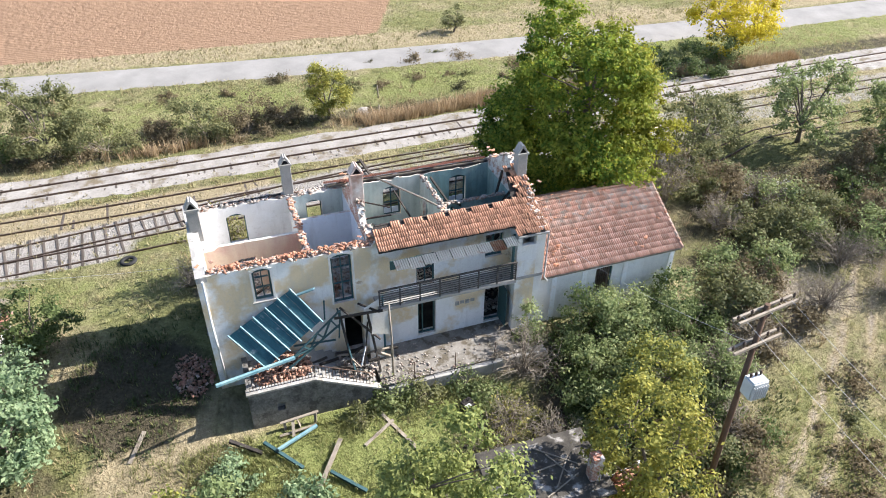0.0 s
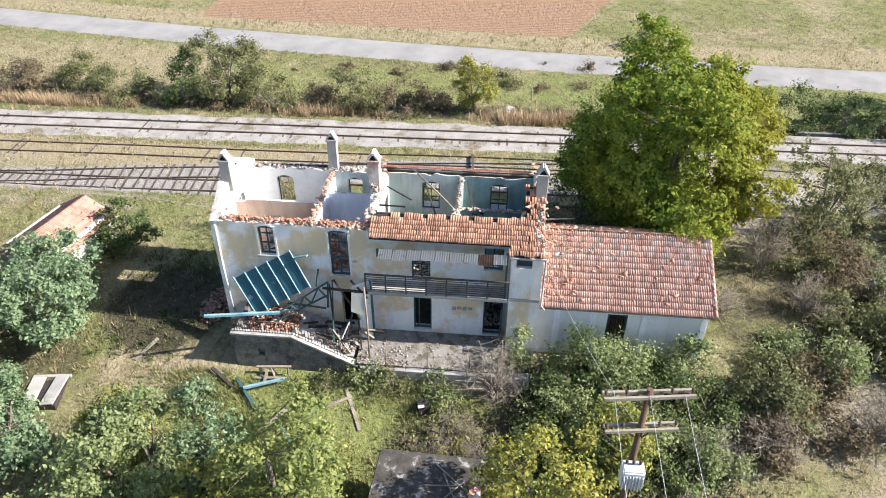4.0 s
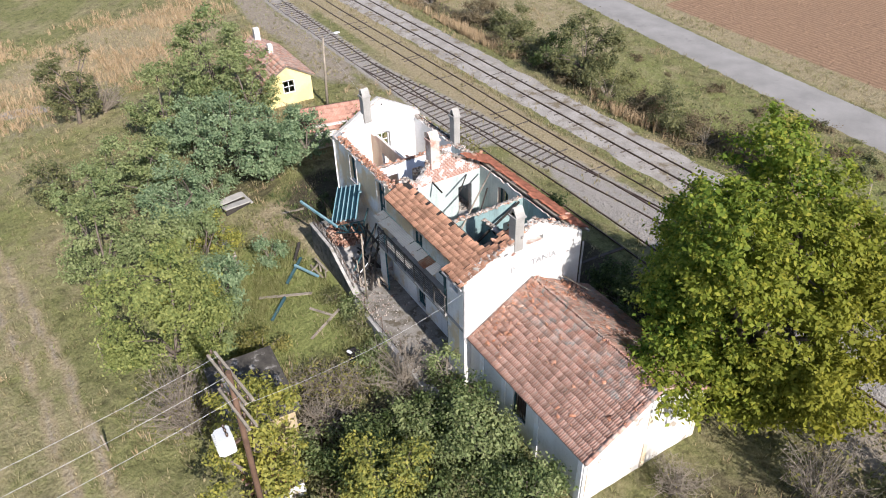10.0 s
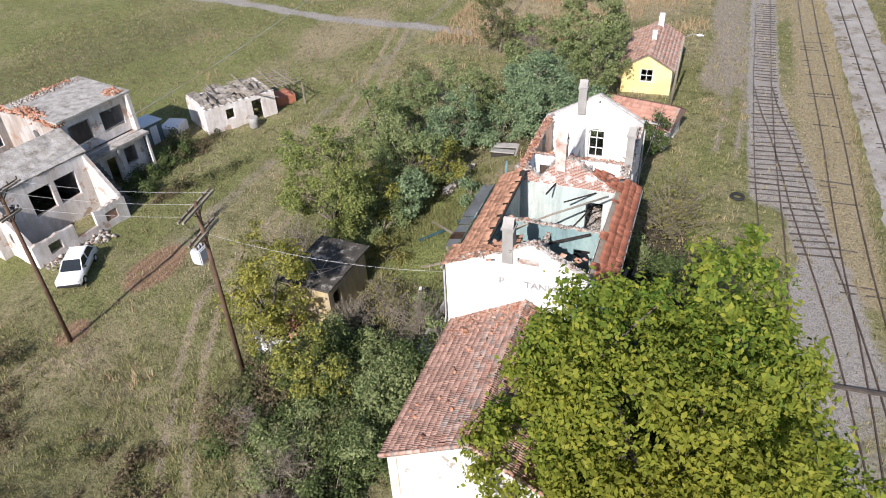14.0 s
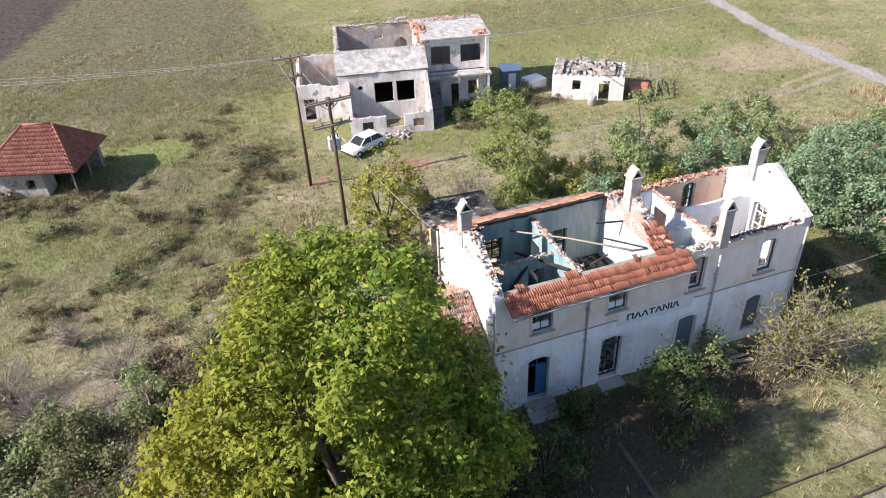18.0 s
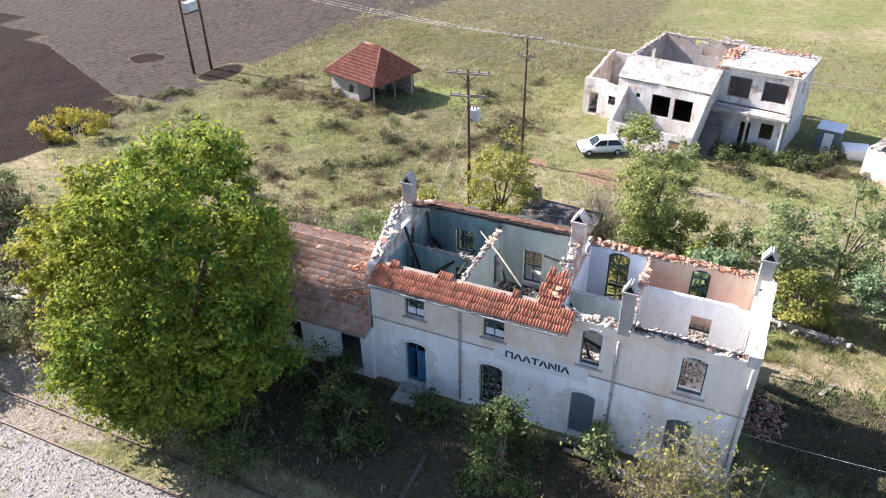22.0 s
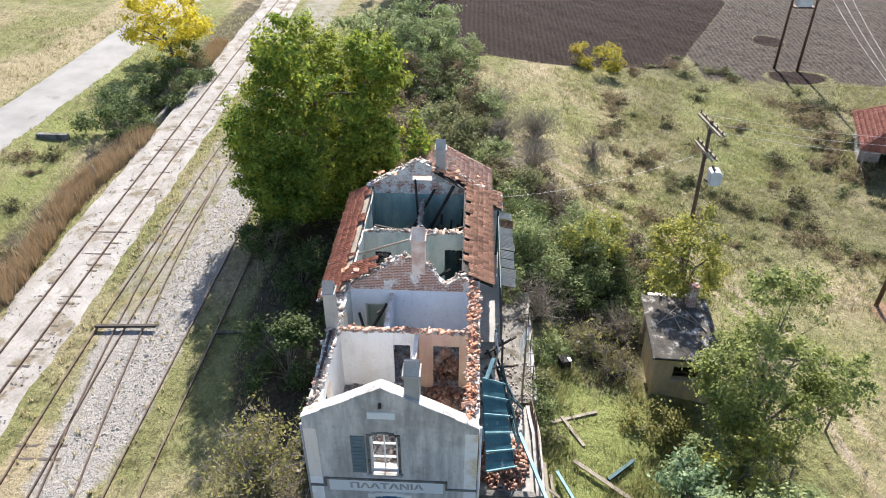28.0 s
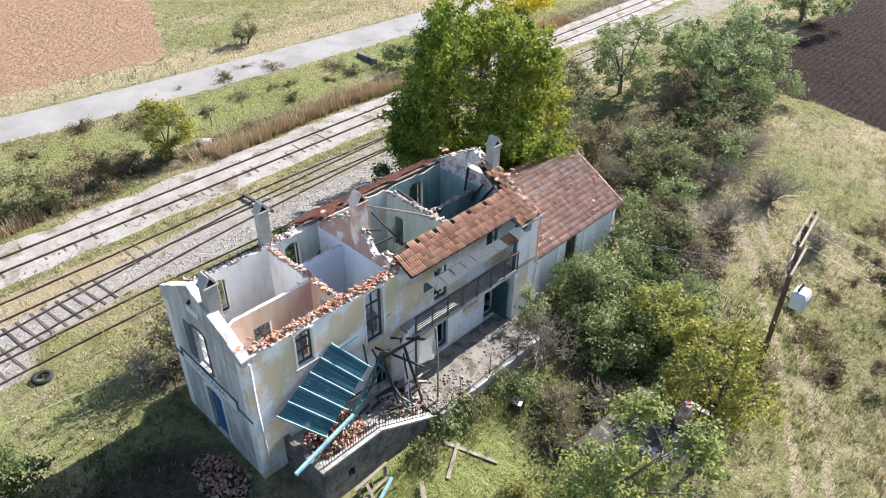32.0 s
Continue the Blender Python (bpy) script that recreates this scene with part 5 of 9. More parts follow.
# roof remains
bm = bm_new()
hexa(bm, [(8.0, -0.74, 6.30), (14.8, -0.74, 6.30), (14.8, 0.5, 6.92), (8.0, 0.5, 6.92), (8.0, -0.74, 6.36), (14.8, -0.74, 6.36), (14.8, 0.5, 6.98), (8.0, 0.5, 6.98)])
hexa(bm, [(14.8, -1.22, 6.07), (16.3, -1.22, 6.07), (16.3, 2.3, 7.80), (15.5, 2.3, 7.80), (14.8, -1.22, 6.12), (16.3, -1.22, 6.12), (16.3, 2.3, 7.85), (15.5, 2.3, 7.85)])
roof_s = part("roof", bm, "char", house, "surviving strip of ochre clay tiles over the gallery")
up_s = (0, 2.0, 0.98)
tiles(roof_s, (8.0, -0.78, 6.38), (1, 0, 0), up_s, 31, 5, "tile_south", rise=0.275,
      keep=lambda i, j: j < 4 or (j == 4 and (i * 7 + 3) % 5 != 0 and i > 3), loose=0.013, seed=21)
tiles(roof_s, (14.75, -1.27, 6.14), (1, 0, 0), up_s, 7, 7, "tile_south", rise=0.28, keep=lambda i, j: True, loose=0.03, seed=22)
tiles(roof_s, (15.45, 0.5, 7.02), (1, 0, 0), up_s, 4, 6, "tile_south", keep=lambda i, j: (i + j) % 6 != 1, loose=0.06, seed=23)
bm = bm_new()
hexa(bm, [(7.0, 6.55, 6.10), (15.95, 6.55, 6.10), (15.95, 5.45, 6.64), (7.0, 5.45, 6.64), (7.0, 6.55, 6.15), (15.95, 6.55, 6.15), (15.95, 5.45, 6.69), (7.0, 5.45, 6.69)])
roof_n = part("roof", bm, "old_wood", house, "surviving strip of bright orange-red clay tiles")
up_n = (0, -1.05, 0.53)
tiles(roof_n, (15.95, 6.62, 6.17), (-1, 0, 0), up_n, 40, 4, "tile_new", keep=lambda i, j: j < 3 or i in (3, 4, 13, 14, 15, 28, 33, 34, 35, 36), loose=0.02, seed=24)
tiles(roof_n, (8.6, 5.42, 6.8), (-1, 0, 0), up_n, 5, 4, "tile_new", keep=lambda i, j: i + j < 7, loose=0.05, seed=25)
one_box("gutter", (7.0, 6.6, 6.03, 15.95, 6.7, 6.1), "pipe", house)
one_box("gutter", (14.75, -1.34, 6.02, 16.4, -1.25, 6.1), "pipe", house)
# burnt rafter ends and fallen timbers
BEAMS = [
    ((8.2, 0.55, 6.95), (16.0, 0.6, 6.98), 0.12), ((12.3, 0.5, 6.9), (15.9, 0.4, 6.9), 0.12), ((7.9, 5.5, 6.55), (15.9, 5.45, 6.6), 0.12),
    ((0.6, 5.6, 6.5), (4.6, 5.62, 6.55), 0.1), ((12.4, 4.9, 6.5), (13.2, 1.0, 5.2), 0.1), ((13.0, 2.7, 6.1), (15.8, 3.6, 3.5), 0.12),
    ((14.2, 3.2, 3.4), (15.6, 1.2, 7.0), 0.12), ((14.8, 2.9, 3.4), (15.8, 3.2, 7.2), 0.1), ((15.2, 3.9, 3.4), (15.9, 2.2, 6.6), 0.1),
    ((9.0, 0.6, 3.4), (10.6, 4.2, 3.8), 0.1), ((9.6, 4.6, 3.35), (11.6, 1.2, 4.6), 0.09), ((11.7, 2.0, 3.4), (10.2, 4.4, 6.4), 0.07),
    ((5.4, 4.0, 3.5), (7.4, 5.0, 5.2), 0.1), ((6.0, 5.2, 3.5), (7.6, 3.8, 5.6), 0.09), ((0.5, 3.1, 7.9), (-0.12, 3.1, 7.4), 0.1),
    ((8.1, 4.4, 6.2), (9.6, 3.0, 6.3), 0.06), ((8.05, 2.2, 6.4), (9.4, 2.0, 6.5), 0.07), ((1.0, 0.8, 3.5), (3.4, 1.6, 4.2), 0.08),
]
for a, b, w in BEAMS:
    bm = bm_new()
    beam(bm, a, b, w)
    part("charred_beam", bm, "char", house)
bm = bm_new()
tube(bm, [(9.4, 5.2, 6.9), (11.3, 2.8, 6.6), (13.2, 0.4, 6.1)], [0.05, 0.05, 0.04], 6)
part("pole", bm, "old_wood", house, "pale pole lying across the open rooms")
# stubs of the burnt eaves
r_ = np.random.default_rng(8)
for k in range(9):
    x = 8.2 + k * 0.85
    bm = bm_new()
    beam(bm, (x, 0.45, 6.93), (x + r_.normal(0, 0.03), 0.45 + 0.15 + 0.15 * r_.random(), 7.0 + 0.05 * r_.random()), 0.06)
    part("rafter_end", bm, "char", house)


# loose bricks, broken tiles and rubble
def on_tops(r):
    k = r.integers(0, 7)
    if k == 0:
        x = r.uniform(0.4, 8.2)
        return (x, YS + 0.22 + r.normal(0, 0.11), 6.50 + 0.05 * r.random())
    if k == 1:
        x = r.uniform(0.4, 7.2)
        return (x, YN - 0.22 + r.normal(0, 0.11), 6.49 + 0.05 * r.random())
    if k == 2:
        y = r.uniform(0.4, 5.2)
        return (XC1 + r.normal(0, 0.05), y, 6.38)
    if k == 3:
        y = r.uniform(0.4, 5.2)
        return (XC2 + r.normal(0, 0.1), y, spine(y) + 0.03)
    if k == 4:
        return (XC3 + r.normal(0, 0.06), r.uniform(0.4, 5.2), 6.47)
    if k == 5:
        y = r.uniform(-0.8, 5.6)
        return (XE - 0.22 + r.normal(0, 0.12), y, e_gable(y) + 0.03)
    x = r.uniform(12.2, 15.8)
    return (x, 2.82 + r.normal(0, 0.05), 6.03)


chunks("brick_debris", 1300, on_tops, 0.14, "rubble", house, "broken bricks and tile shards along the wall tops", 0.35, 31)
chunks("tile_debris", 900, lambda r: (r.uniform(0.5, 8.0), YS + 0.24 + r.normal(0, 0.1), 6.50 + 0.14 * r.random() ** 2), 0.13, "tile_bits", house, "ridge of broken orange tile shards on the rear wall", 0.18, 38)
chunks("tile_debris", 260, lambda r: (XC1 + r.normal(0, 0.07), r.uniform(0.3, 5.3), 6.38 + 0.06 * r.random()), 0.11, "tile_bits", house, "", 0.2, 39)
chunks("plaster_debris", 420, on_tops, 0.10, "brick", house, "red brick crumbs along the wall tops", 0.35, 32)


def on_floor(r):
    if r.random() < 0.5:
        x, y = r.uniform(0.6, 7.5), r.uniform(0.4, 5.2)
        return (x, y, 3.40 + 0.12 * r.random() ** 3)
    x, y = r.uniform(8.2, 15.7), r.uniform(0.4, 5.2)
    return (x, y, (3.32 if (x < XC3 and y < 2.4) or (x > XC3 and y > 2.9) else 0.25) + 0.15 * r.random() ** 3)


chunks("rubble", 5200, on_floor, 0.12, "rubble", house, "brick and plaster rubble on the floors", 0.4, 33)


def heap(cx, cy, cz, rx, ry, hh):
    def spot(r):
        a, d = r.random() * 6.28, r.random() ** 0.6
        return (cx + math.cos(a) * d * rx, cy + math.sin(a) * d * ry, cz + hh * (1 - d) * r.random())
    return spot


chunks("rubble", 500, heap(15.2, 3.4, 3.4, 0.7, 1.3, 1.6), 0.17, "rubble", house, "heap of fallen bricks against the gable", 0.5, 34)
chunks("rubble", 400, heap(5.5, 4.6, 3.4, 0.6, 0.8, 1.4), 0.15, "rubble", house, "heap of fallen bricks in the corner", 0.5, 35)
chunks("rubble", 260, heap(4.3, 1.2, 3.4, 0.7, 0.9, 0.5), 0.15, "brick", house, "heap of red bricks by the doorway", 0.5, 36)
chunks("rubble", 420, heap(5.75, 1.2, 3.4, 0.6, 0.8, 1.7), 0.17, "brick", house, "heap of red bricks behind the doorway", 0.5, 37)
# tiles left lying on the gable ends
for (x, y, z, az, n) in ((0.4, 5.5, 6.86, 150, 2), (0.3, 0.3, 6.85, 30, 2), (7.9, 4.9, 7.1, 100, 6), (8.2, 0.2, 6.75, 20, 6), (5.2, 0.1, 6.6, 10, 5), (2.4, 0.05, 6.55, 15, 5), (3.9, 0.05, 6.55, 170, 5), (6.6, 0.05, 6.55, 5, 5), (5.0, 1.6, 6.42, 90, 5), (5.0, 3.9, 6.42, 80, 4), (1.2, 5.6, 6.5, 20, 2), (1.4, 0.05, 6.5, 15, 5), (5.6, 0.05, 6.5, 170, 5), (7.3, 0.05, 6.52, 10, 5), (15.9, 4.6, 7.45, 120, 7), (16.0, 1.0, 7.4, 60, 6), (12.05, 1.2, 6.5, 85, 5)):
    r_ = np.random.default_rng(int(x * 10 + y))
    for k in range(n):
        o = new("tile", tile_data(("tile_old", "tile_south")[k % 2]))
        o.parent = house
        o.matrix_basis = pose(x + r_.normal(0, 0.24 if x < 1 else 0.5) * (0.15 if 60 < az < 125 else 1), y + r_.normal(0, 0.24 if x < 1 else 0.5) * (1 if 60 < az < 125 else 0.15), z + 0.05 * k * 0.3, r_.normal(0, 8), r_.normal(0, 8), az + r_.normal(0, 30)) @ Matrix.Diagonal((0.62, 0.55, 0.7, 1))

# collapsed rafters leaning in the corner of the far room
rr = np.random.default_rng(77)
for k in range(12):
    y = rr.uniform(0.5, 2.2)
    bm = bm_new()
    beam(bm, (rr.uniform(13.6, 15.0), y + rr.normal(0, 0.3), 3.3 + 0.3 * rr.random()), (rr.uniform(15.2, 15.8), y, 4.3 + 1.1 * rr.random()), 0.07 + 0.06 * rr.random())
    tm = thing("charred_timber", "charred rafter leaning in the corner of a burnt room", "timber", "fallen rafters")
    part("timber", bm, "char" if k % 4 else "old_wood", tm)

# ---- goods shed ----
shed = thing("goods_shed", "low white goods shed with a weathered clay tile roof", "shed")
AX0, AX1, AYS, AYN, ARY, ARZ, AEZ = XE, 24.75, -0.72, 6.05, 2.84, 5.05, 2.95
SH_HOLES = [(19.85, 20.85, 0.85, 2.55, 0.0)]
SN_HOLES = [(17.0, 18.3, 0.0, 2.3, 0.0), (20.4, 21.4, 0.8, 2.2, 0.0)]
bm = bm_new()
wall(bm, "x", AX0 + 0.004, AX1, AYS, AYS + 0.35, -1.2, flat(2.98), SH_HOLES, 0.6)
part("wall", bm, "wall_east", shed, "white plastered shed wall")
bm = bm_new()
wall(bm, "x", AX0 + 0.004, AX1, AYN - 0.35, AYN, -1.2, flat(2.98), SN_HOLES, 0.6)
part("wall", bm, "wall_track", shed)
bm = bm_new()
wall(bm, "y", AYS + 0.35, AYN - 0.35, AX1 - 0.35, AX1, -1.2, lambda a: ARZ - 0.08 - 0.565 * abs(a - ARY), (), 0.5)
part("wall", bm, ["wall_shed"], shed, "flaking whitewashed gable wall of the shed")
for x in (17.2, 19.0, 21.5, 24.4):
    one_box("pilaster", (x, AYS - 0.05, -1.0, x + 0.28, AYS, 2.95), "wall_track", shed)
for y in (-0.55, 2.7, 5.8):
    one_box("pilaster", (AX1, y, -1.0, AX1 + 0.04, y + 0.25, ARZ - 0.2 - 0.565 * abs(y + 0.12 - ARY)), "wall_out", shed)
h = SH_HOLES[0]
bar = joinery("window_frame", "x", AYS + 0.12, h[0], h[1], h[2], h[3], "teal_dark", shed, (), (), 0.07, 0.08, "dark barred window frame")
for k in range(7):
    one_box("bar", (h[0] + 0.12 + k * 0.125, AYS + 0.1, h[2] + 0.075, h[0] + 0.15 + k * 0.125, AYS + 0.13, h[3] - 0.075), "iron", bar)
one_box("floor", (AX0, AYS + 0.35, -0.2, AX1 - 0.35, AYN - 0.35, 0.1), "concrete", shed)
bm = bm_new()
for (y0, z0) in ((-0.93, 2.85), (6.53, 2.85)):
    p = [(16.42, y0, z0 - 0.06), (25.0, y0, z0 - 0.06), (25.0, ARY, ARZ - 0.06), (16.42, ARY, ARZ - 0.06)]
    q = [(a, b, c + 0.05) for a, b, c in p]
    hexa(bm, p + q if y0 < 0 else p[::-1] + q[::-1])
bmesh.ops.recalc_face_normals(bm, faces=bm.faces)
roof_a = part("roof", bm, "old_wood", shed, "sagging roof of weathered brown-red clay tiles")
sl_s = Vector((0, ARY + 0.95, ARZ - 2.86))
sl_n = Vector((0, -(6.55 - ARY), ARZ - 2.86))
NCOL = int((25.0 - 16.4) / 0.225)
tiles(roof_a, (16.42, -0.95, 2.89), (1, 0, 0), sl_s, NCOL, 13, "tile_old", keep=lambda i, j: j < 8, mass=lambda i, j: True, loose=0.012, seed=41)
tiles(roof_a, (16.42 + NCOL * 0.225, 6.55, 2.89), (-1, 0, 0), sl_n, NCOL, 13, "tile_old", keep=lambda i, j: False, mass=lambda i, j: True, loose=0.012, seed=42)
chunks("tile_debris", 130, lambda r: (lambda y: (16.55 + 0.5 * r.random() ** 1.6, y, ARZ + 0.09 - 0.572 * abs(y - ARY)))(r.uniform(-0.7, 3.4)), 0.14, "tile_bits", shed, "orange tile shards fallen onto the shed roof", 0.16, 43)
r_ = np.random.default_rng(6)
for k in range(24):
    bm = bm_new()
    x = 16.5 + k * 0.355
    n = 5
    rings = []
    for xx, rr in ((x, 0.125), (x + 0.38, 0.105)):
        rings.append([bm.verts.new((xx, ARY + rr * math.cos(math.pi * i / n), ARZ + 0.0 + rr * 0.8 * math.sin(math.pi * i / n))) for i in range(n + 1)])
    for i in range(n):
        bm.faces.new((rings[0][i], rings[0][i + 1], rings[1][i + 1], rings[1][i])).smooth = True
    bmesh.ops.solidify(bm, geom=bm.faces[:], thickness=0.015)
    ob = part("ridge_tile", bm, "tile_old", roof_a)
for y0, y1 in ((-0.95, ARY), (6.55, ARY)):
    for k in range(12):
        a = Vector((24.98, y0, 2.95)).lerp(Vector((24.98, y1, ARZ + 0.02)), k / 12)
        b = Vector((24.98, y0, 2.95)).lerp(Vector((24.98, y1, ARZ + 0.02)), (k + 1.1) / 12)
        bm = bm_new()
        tube(bm, [a, b], [0.10, 0.085], 6)
        part("verge_tile", bm, "tile_old", roof_a)
def slope_spot(r):
    x = r.uniform(16.5, 18.2) if r.random() < 0.6 else r.uniform(16.5, 25)
    y = r.uniform(2.0, 5.4) if r.random() < 0.7 else r.uniform(-0.6, 2)
    return (x, y, ARZ - 0.56 * abs(y - ARY) + 0.08)
chunks("tile_debris", 420, slope_spot, 0.17, "tile_bits", shed, "broken red tile shards lying on the roof", 0.25, 43)
bm = bm_new()
tube(bm, [(16.6, 4.6, 4.5), (18.4, 5.3, 4.2)], [0.04, 0.04], 6)
part("loose_pole", bm, "old_wood", shed)

# ---- rear porch, stair, fallen canopy ----
porch = thing("porch", "cracked concrete porch with a low retaining edge", "porch", kind="structure")
one_box("slab", (7.35, -2.85, -1.2, 15.2, YS - 0.004, 0.08), "porch_slab", porch)
x = 7.6
r_ = np.random.default_rng(17)
while x < 15.4:
    l = 0.8 + 0.5 * r_.random()
    one_box("edge_stone", (x, -3.12, -1.3, x + l - 0.02, -2.86, 0.0 + 0.05 * r_.random()), "concrete", porch, bevel=0.02)
    x += l
stair = thing("outside_stair", "outside stair with a dark spatter-rendered parapet wall", "stair")
bm = bm_new()
wall(bm, "x", 1.15, 7.4, -2.85, -2.58, -1.4, lambda a: 1.5 if a < 4.2 else 1.5 - (a - 4.2) * 0.53, [(2.35, 2.7, 0.15, 0.65, 0.0)], 0.3)
part("parapet", bm, "rough_render", stair, "dark grey spatter-rendered parapet")
bm = bm_new()
beam(bm, (1.1, -2.715, 1.56), (4.25, -2.715, 1.56), 0.36, 0.10)
beam(bm, (4.2, -2.715, 1.56), (7.45, -2.715, -0.15), 0.36, 0.10)
part("coping", bm, "crumbled", stair, "pale crumbling concrete coping")
one_box("side_wall", (1.15, -2.57, -1.4, 1.4, YS - 0.004, 1.45), "rough_render", stair)
one_box("landing", (1.41, -2.57, -1.2, 4.2, YS - 0.004, 1.15), "concrete", stair, "landing under rubble")
for k in range(7):
    one_box("step", (4.21 + k * 0.42, -2.57, -1.2, 4.21 + (k + 1) * 0.42 - 0.005, YS - 0.004, 0.98 - k * 0.16), "concrete", stair)
def bars_on(p, q, n, h):
    for k in range(n):
        a = Vector(p).lerp(Vector(q), k / (n - 1))
        bm = bm_new()
        beam(bm, a, a + Vector((0.02 * math.sin(k * 3), 0.02 * math.cos(k * 5), h)), 0.022)
        part("baluster", bm, "iron", stair)
    bm = bm_new()
    tube(bm, [Vector(p) + Vector((0, 0, h)), Vector(q) + Vector((0, 0, h))], [0.022, 0.022], 6)
    part("handrail", bm, "iron", stair, "rusty iron handrail")
bars_on((1.3, -2.7, 1.6), (4.2, -2.7, 1.6), 22, 0.75)
bars_on((4.25, -2.7, 1.56), (6.9, -2.7, 0.2), 18, 0.75)
tagged(chunks("rubble", 700, heap(2.9, -1.3, 1.2, 1.4, 1.1, 0.75), 0.15, "brick", None, "", 0.5, 51), "heap of broken red tiles and bricks on the landing", "rubble")
tagged(chunks("rubble", 620, heap(5.9, -1.5, 0.2, 1.5, 1.0, 0.9), 0.13, "rubble", None, "", 0.3, 52), "rubble slid over the stair", "rubble")
tagged(chunks("rubble", 420, lambda r: (r.uniform(7.4, 15.1) if r.random() < 0.5 else r.uniform(7.4, 10.0), -2.85 + 2.4 * r.random() ** 2.2, 0.09 + 0.03 * r.random()), 0.075, "rubble", None, "", 0.35, 53), "broken plaster and brick strewn over the porch", "rubble")
tagged(chunks("rubble", 420, heap(-1.2, 1.2, -0.2, 1.0, 1.6, 0.3), 0.14, "brick", None, "", 0.35, 54), "fallen bricks below the gable", "rubble")

can = thing("fallen_canopy", "collapsed teal timber canopy leaning against the rear wall", "canopy")
P1, P2, P3, P4 = Vector((0.85, -0.55, 3.25)), Vector((3.9, -0.32, 5.0)), Vector((5.0, -1.25, 3.62)), Vector((2.2, -1.72, 1.9))
nrm_c = (P2 - P1).cross(P4 - P1).normalized()
if nrm_c.z < 0:
    nrm_c = -nrm_c
NB = 11
for k in range(NB):
    a, b = k / NB, (k + 0.97) / NB
    q = [P1.lerp(P2, a), P1.lerp(P2, b), P4.lerp(P3, b), P4.lerp(P3, a)]
    lift = nrm_c * (0.012 * (k % 2))
    bm = bm_new()
    hexa(bm, [p + lift - nrm_c * 0.02 for p in (q[3], q[2], q[1], q[0])] + [p + lift for p in (q[3], q[2], q[1], q[0])])
    bmesh.ops.recalc_face_normals(bm, faces=bm.faces)
    part("board", bm, "teal", can)
for k in range(6):
    f = k / 5
    bm = bm_new()
    a, b = P1.lerp(P2, f) + nrm_c * 0.05, P4.lerp(P3, f) + nrm_c * 0.05
    beam(bm, a - (b - a) * 0.03, b + (b - a) * 0.06, 0.055, 0.05)
    part("batten", bm, "teal_light", can, "faded pale teal batten")
TR = [((3.4, -1.9, 2.3), (5.9, -1.2, 3.9)), ((3.2, -1.95, 1.75), (5.8, -1.15, 3.0)), ((5.9, -1.2, 3.9), (5.75, -1.15, 2.2)), ((3.4, -1.9, 2.3), (4.4, -1.6, 2.4)),
      ((4.0, -1.75, 2.7), (4.3, -1.6, 2.3)), ((4.3, -1.6, 2.3), (4.7, -1.5, 3.1)), ((4.7, -1.5, 3.1), (5.0, -1.4, 2.65)), ((5.0, -1.4, 2.65), (5.4, -1.3, 3.55)), ((5.4, -1.3, 3.55), (5.75, -1.2, 2.9)),
      ((5.2, -0.9, 3.3), (5.3, -0.6, 4.2)), ((3.6, -1.0, 2.2), (5.6, -1.0, 2.0))]
for a, b in TR:
    bm = bm_new()
    beam(bm, a, b, 0.07)
    part("truss_bar", bm, "teal_dark", can)
bm = bm_new()
beam(bm, (-0.03, -2.85, 2.6), (3.5, -1.95, 2.35), 0.13)
part("long_beam", bm, "teal_light", can, "long pale teal beam sticking out")
bm = bm_new()
beam(bm, (4.1, -0.5, 4.75), (4.9, -0.8, 5.15), 0.16, 0.05)
part("loose_board", bm, "teal_light", can)
# burnt frame between the stair and the porch
fr = thing("burnt_frame", "charred leaning timbers and a bent white panel at the stair head", "ruined frame")
for a, b, w, m in (((6.2, -1.9, 0.4), (5.9, -1.0, 3.6), 0.09, "char"), ((7.5, -1.9, 0.1), (7.2, -0.9, 3.5), 0.09, "char"), ((5.6, -1.2, 3.5), (7.9, -1.3, 3.45), 0.1, "char"), ((6.0, -0.5, 3.5), (7.6, -1.9, 2.2), 0.08, "char"),
                   ((6.6, -2.2, 0.5), (7.4, -0.6, 3.3), 0.07, "char"), ((5.9, -0.4, 3.4), (6.2, -2.3, 0.9), 0.07, "teal_dark"), ((6.9, -0.5, 3.5), (8.0, -1.9, 3.6), 0.08, "char"), ((7.0, -2.3, 0.2), (6.1, -2.0, 1.5), 0.06, "old_wood"), ((6.4, -2.2, 0.6), (6.9, -1.6, 1.7), 0.05, "white_paint")):
    bm = bm_new()
    beam(bm, a, b, w)
    part("timber", bm, m, fr)
bm = bm_new()
tube(bm, [(8.0, -2.4, 0.08), (8.0, -2.38, 2.6), (7.95, -2.3, 4.6)], [0.05, 0.05, 0.045], 8)
part("post", bm, "old_wood", fr, "leaning wooden post")
bm = bm_new()
prev = None
for k in range(6):
    f = k / 5
    row = [bm.verts.new(p) for p in ((7.15 + 0.02 * k, -2.0 - 0.05 * math.sin(f * 3), 2.75 + f * 1.2), (7.9, -2.25 - 0.12 * math.sin(f * 3), 2.75 + f * 1.45))]
    if prev:
        bm.faces.new((prev[0], prev[1], row[1], row[0]))
    prev = row
bmesh.ops.solidify(bm, geom=bm.faces[:], thickness=0.03)
part("panel", bm, "in_white", fr, "bent white plaster panel")
for k, x in enumerate((8.9, 11.0, 13.1)):
    p = thing("fence_post", "thin rusty iron post at the porch edge", "post", "porch posts")
    bm = bm_new()
    tube(bm, [(x, -2.95, 0.0), (x + 0.03, -2.95, 1.25)], [0.025, 0.022], 6)
    part("shaft", bm, "iron", p)
